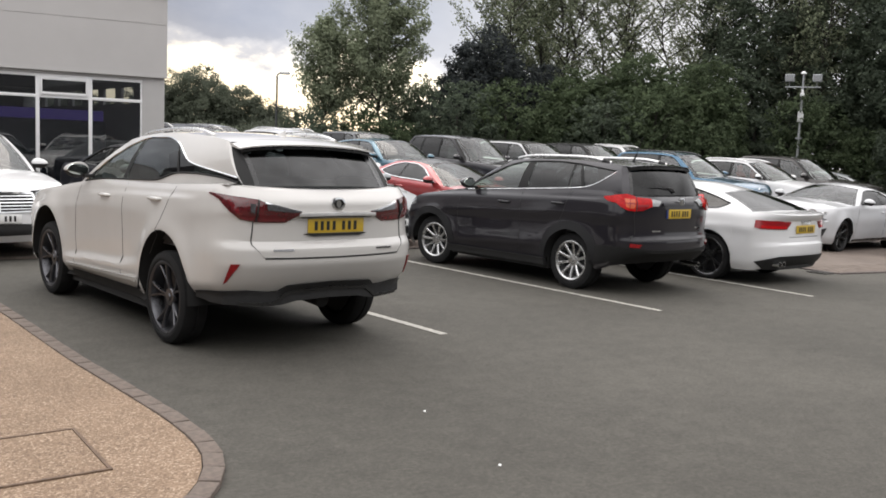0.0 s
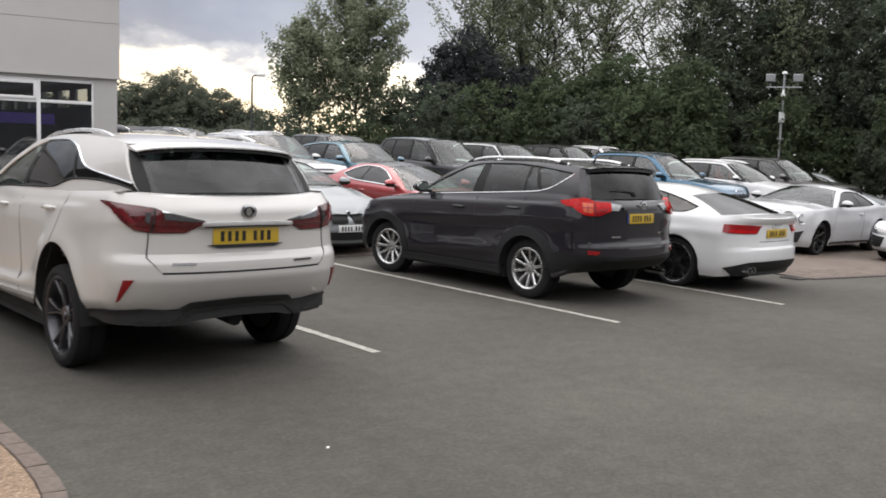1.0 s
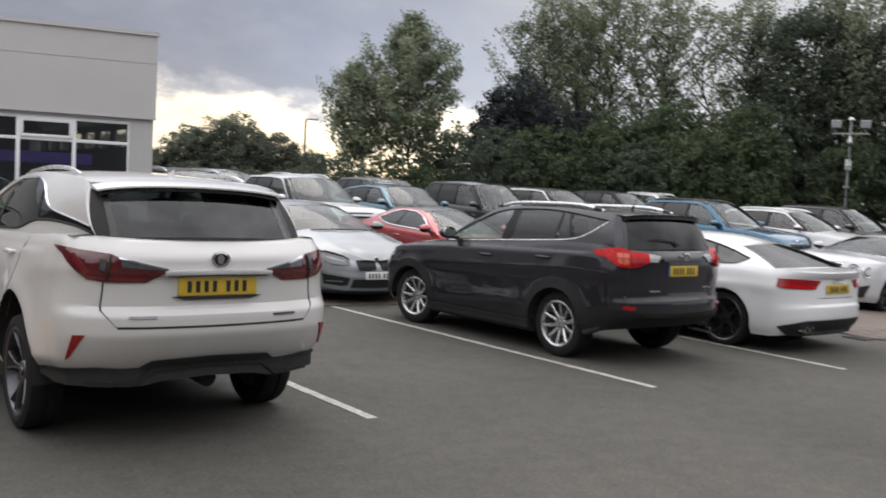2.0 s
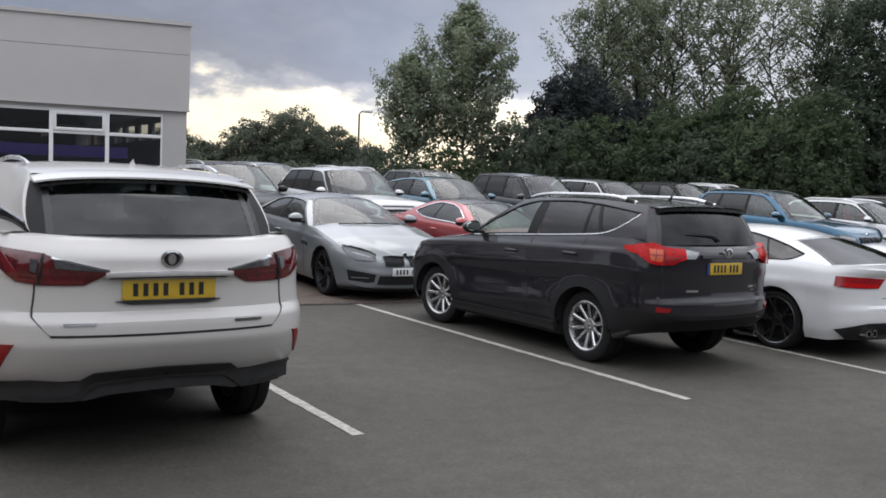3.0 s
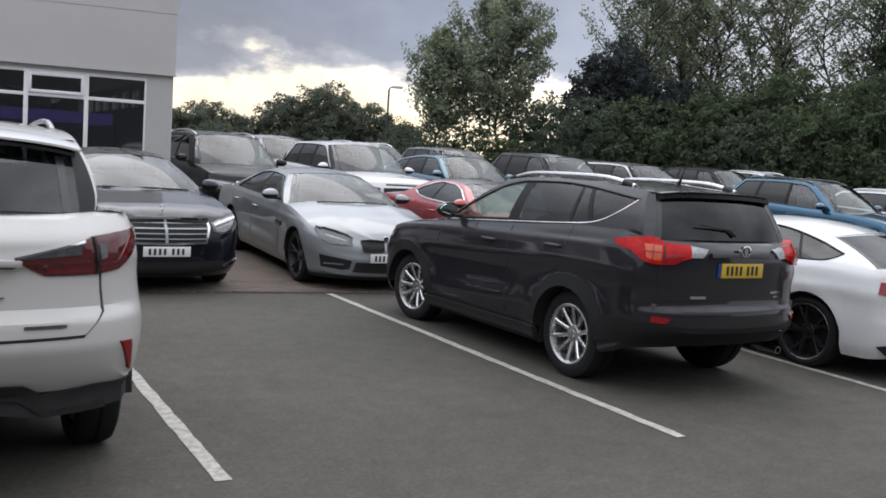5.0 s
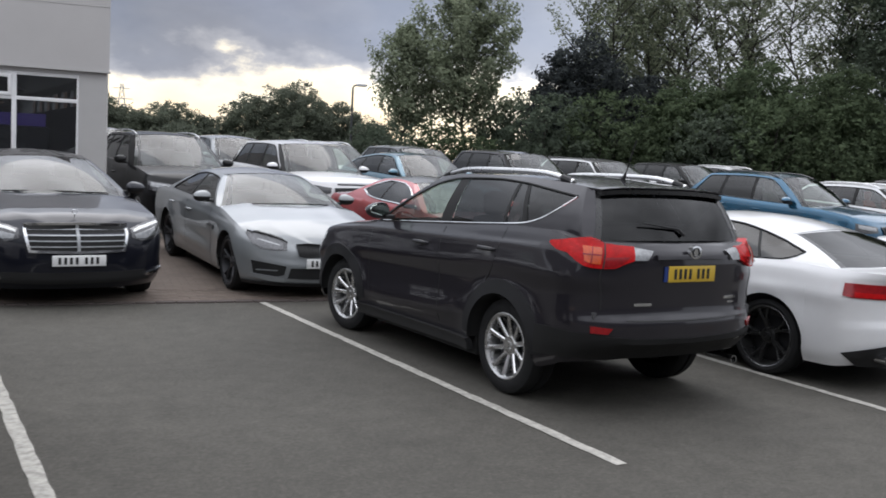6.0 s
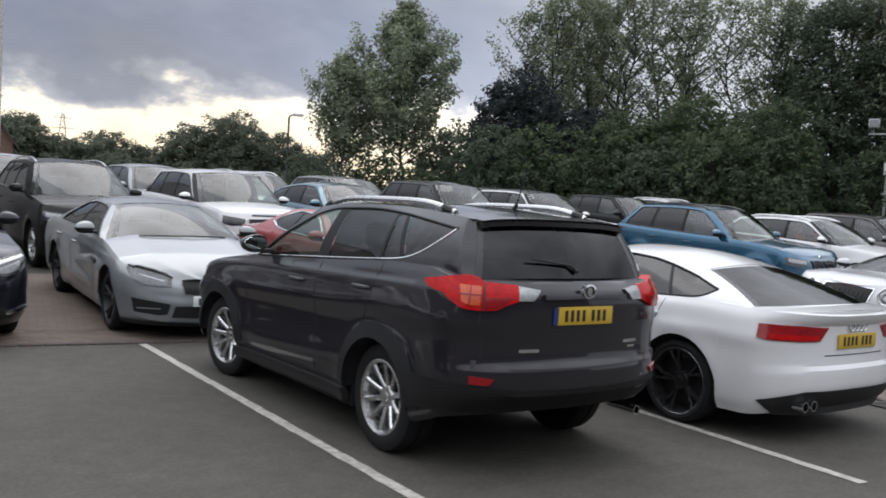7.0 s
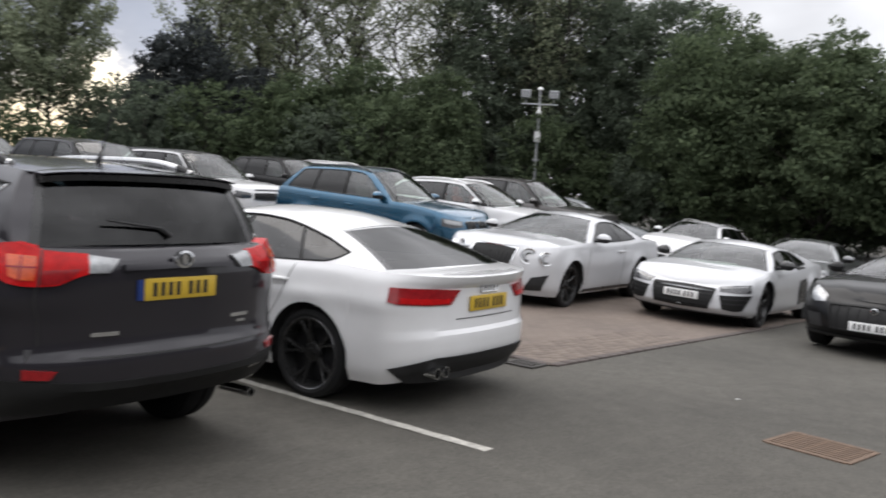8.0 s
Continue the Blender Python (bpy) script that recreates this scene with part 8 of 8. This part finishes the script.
# bushes under the trees
for i in range(17):
    az = radians(72.0 - 3.4 * i)
    d = 40.2 - 0.10 * i + 0.6 * math.sin(1.7 * i) + (3.4 if 9 <= i <= 11 else 0)
    x, y = 5.0 + d * math.cos(az), 2.5 + d * math.sin(az)
    hb = (2.6 + 0.5 * math.sin(2.1 * i)) if i < 3 else (4.1 + 0.8 * math.sin(2.1 * i))
    broad_tree("bush", x, y, hb, 1.7 if i < 3 else 2.2, GREENL if i % 3 else HAZYL, "dense green bush along the car park's edge", 900 + i, base=0.0, lobes=30, puffs=10, per=30, size=0.10)
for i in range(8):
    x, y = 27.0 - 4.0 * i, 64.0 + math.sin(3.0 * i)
    broad_tree("bush", x, y, 2.1 + 0.3 * math.sin(2.0 * i), 2.3, FARHAZE, "low green bush at the far edge, haze in its leaf colour", 950 + i, base=0.0, lobes=24, puffs=8, per=22, size=0.12)

# ---- posts and far things ----
def street_lamp():
    x, y = 16.75, 43.8
    t = thing("street_lamp", pose(x, y, gz(x, y)), "tall dark street lamp with a pale flat head", "street lamp")
    h = 5.15 - gz(x, y)
    bm = bmesh.new()
    tube_into(bm, [Vector((0, 0, 0)), Vector((0, 0, 1.0)), Vector((0, 0, h))], [0.09, 0.06, 0.045], 12)
    part("post", bm, DARKSTEEL, t)
    bm = bmesh.new()
    tube_into(bm, [Vector((0, 0, h)), Vector((0.06, 0, h + 0.10)), Vector((0.20, 0, h + 0.15))], 0.035, 8)
    part("arm", bm, DARKSTEEL, t)
    bm = bmesh.new()
    box_into(bm, (0.42, 0, h + 0.16), (0.50, 0.26, 0.13), None, 0.05)
    part("head", bm, WHITEP, t, "pale grey lamp head")


def camera_mast():
    x, y = 36.8, 27.9
    g = gz(x, y)
    t = thing("camera_mast", pose(x, y, g, 0, 0, -52), "grey steel mast with two floodlights and a camera", "mast")
    bm = bmesh.new()
    tube_into(bm, [Vector((0, 0, 0)), Vector((0, 0, 2.0)), Vector((0, 0, 6.0 - g))], [0.075, 0.06, 0.05], 12)
    part("pole", bm, STEEL, t)
    bm = bmesh.new()
    tube_into(bm, [Vector((-0.78, 0, 5.38 - g)), Vector((0.78, 0, 5.38 - g))], 0.035, 8)
    part("crossbar", bm, STEEL, t)
    for sg in (-1, 1):
        bm = bmesh.new()
        box_into(bm, (sg * 0.60, -0.08, 5.80 - g), (0.42, 0.16, 0.36), None, 0.03)
        fl = part("floodlight", bm, STEEL, t)
        bm = bmesh.new()
        box_into(bm, (sg * 0.60, -0.168, 5.80 - g), (0.34, 0.012, 0.28))
        part("lens", bm, LAMPCLEAR, fl)
        bm = bmesh.new()
        tube_into(bm, [Vector((sg * 0.60, 0, 5.38 - g)), Vector((sg * 0.60, 0, 5.64 - g))], 0.02, 6)
        part("bracket", bm, STEEL, fl)
    bm = bmesh.new()
    lathe(bm, [(0.001, 0.13), (0.07, 0.11), (0.12, 0.05), (0.13, 0.0), (0.001, 0.0)], 16)
    bmesh.ops.transform(bm, matrix=pose(0, 0, 6.0 - g, 90), verts=bm.verts)
    part("dome_cap", bm, WHITEP, t, "white domed cap")
    bm = bmesh.new()
    box_into(bm, (0, -0.12, 5.02 - g), (0.20, 0.30, 0.18), pose(0, 0, 0), 0.05)
    tube_into(bm, [Vector((0, -0.1, 5.25 - g)), Vector((0, -0.12, 5.10 - g))], 0.06, 10)
    part("camera_housing", bm, WHITEP, t, "white security camera")
    bm = bmesh.new()
    box_into(bm, (0, -0.10, 4.0 - g), (0.26, 0.14, 0.50), None, 0.02)
    part("junction_box", bm, WHITEP, t, "white junction box")
    bm = bmesh.new()
    lathe(bm, [(0.06, -0.05), (0.16, -0.04), (0.16, 0.04), (0.06, 0.05)], 14)
    bmesh.ops.transform(bm, matrix=pose(0, 0, 3.0 - g, 90), verts=bm.verts)
    part("collar", bm, STEEL, t)


def pylon():
    t = thing("pylon", pose(16.7, 270, 0), "distant steel lattice transmission pylon", "pylon")
    bm = bmesh.new()
    h = 20.0
    corner = lambda z, a, b: Vector((a * 2.3 * (1 - z / h * 0.86), b * 2.3 * (1 - z / h * 0.86), z))
    zs = [0, 4, 7.5, 10.5, 13, 15.2, 17, 18.6, 20]
    for a, b in ((1, 1), (1, -1), (-1, 1), (-1, -1)):
        tube_into(bm, [corner(z, a, b) for z in zs], 0.11, 4)
    for z0, z1 in zip(zs, zs[1:]):
        for (a, b), (c, d) in (((1, 1), (1, -1)), ((1, -1), (-1, -1)), ((-1, -1), (-1, 1)), ((-1, 1), (1, 1))):
            tube_into(bm, [corner(z0, a, b), corner(z1, c, d)], 0.07, 4)
    for z, w in ((13, 3.6), (16, 3.0), (18.8, 2.2)):
        tube_into(bm, [Vector((-w, 0, z)), Vector((w, 0, z))], 0.10, 4)
    part("lattice", bm, STEEL, t)


def far_house():
    """A small house whose roof shows past the showroom's corner."""
    g = gz(4.2, 57)
    t = thing("house", pose(3.1, 57, g), "small distant house with a steep dark tiled roof", "house")
    bm = bmesh.new()
    w, d, e, r = 2.2, 3.0, 3.45 - g, 6.6 - g
    pts = lambda y: [bm.verts.new(p) for p in ((-w, y, 0), (w, y, 0), (w, y, e), (0, y, r - 0.12), (-w, y, e))]
    a, b = pts(-d), pts(d)
    bm.faces.new(a)
    bm.faces.new(b[::-1])
    for i in range(5):
        j = (i + 1) % 5
        bm.faces.new((a[i], b[i], b[j], a[j]))
    part("wall", bm, plain("brown_brick", (0.16, 0.10, 0.075), 0.85, vary=0.25, scale=9), t)
    bm = bmesh.new()
    for sg in (1, -1):
        o = sg * (w + 0.3)
        k = (r - e) / w
        ze = r - (w + 0.3) * k
        rows = [[Vector((0, y, r + h)), Vector((o, y, ze + h))] for y, h in ((-d - 0.3, 0), (d + 0.3, 0), (d + 0.3, 0.12), (-d - 0.3, 0.12))]
        grid_into(bm, rows + rows[:1])
    part("roof", bm, plain("dark_roof_tile", (0.05, 0.042, 0.038), 0.8, vary=0.3, scale=7), t)


far_house()
street_lamp()
camera_mast()
pylon()


# the blocks nearest the lane, each its own piece
def paver_mat():
    m, n, l, b, out = base_material("brown_paving_block")
    o = n.new("ShaderNodeObjectInfo")
    r = ramp(n, l, o.outputs["Random"], ((0.0, (0.108, 0.083, 0.068)), (0.5, (0.130, 0.101, 0.082)), (1.0, (0.152, 0.120, 0.098))))
    g = noise_tex(n, l, 45.0, 4)
    k = ramp(n, l, g.outputs["Fac"], ((0.3, (0.8, 0.8, 0.8)), (0.7, (1.15, 1.15, 1.15))))
    l.new(mixed(n, l, 1.0, r.outputs[0], k.outputs[0], "MULTIPLY"), b.inputs["Base Color"])
    b.inputs["Roughness"].default_value = 0.88
    return m


block_mesh = paver("paving_block", 0.196, 0.096, 0.05)
block_mesh.materials.append(paver_mat())


def lay(x0, y0, x1, y1, rows, up):
    """Courses of blocks behind the edging from one point to another; up is the side they lie on."""
    a, b = Vector((x0, y0, 0)), Vector((x1, y1, 0))
    d = (b - a).normalized()
    s = Vector((-d.y, d.x, 0)) * up
    n = int((b - a).length / 0.2)
    for j in range(rows):
        for i in range(n):
            p = a + d * (0.2 * (i + 0.5 * (1 + j % 2))) + s * (0.105 + 0.1 * j)
            q = p + d * 0.1
            k = link_mesh("paving_block", block_mesh, None, PAVED)
            k.matrix_basis = pose(p.x, p.y, gz(p.x, p.y) + 0.0175 + random.uniform(-0.0015, 0.0015), random.uniform(-0.5, 0.5), math.degrees(math.asin((gz(p.x, p.y) - gz(q.x, q.y)) / 0.1)), math.degrees(math.atan2(d.y, d.x)))


lay(6.7, 12.76, 9.0, 12.90, 8, 1)
lay(4.6, 12.68, 6.7, 12.76, 8, 1)
lay(13.2, 8.45, 16.4, 8.845, 8, 1)
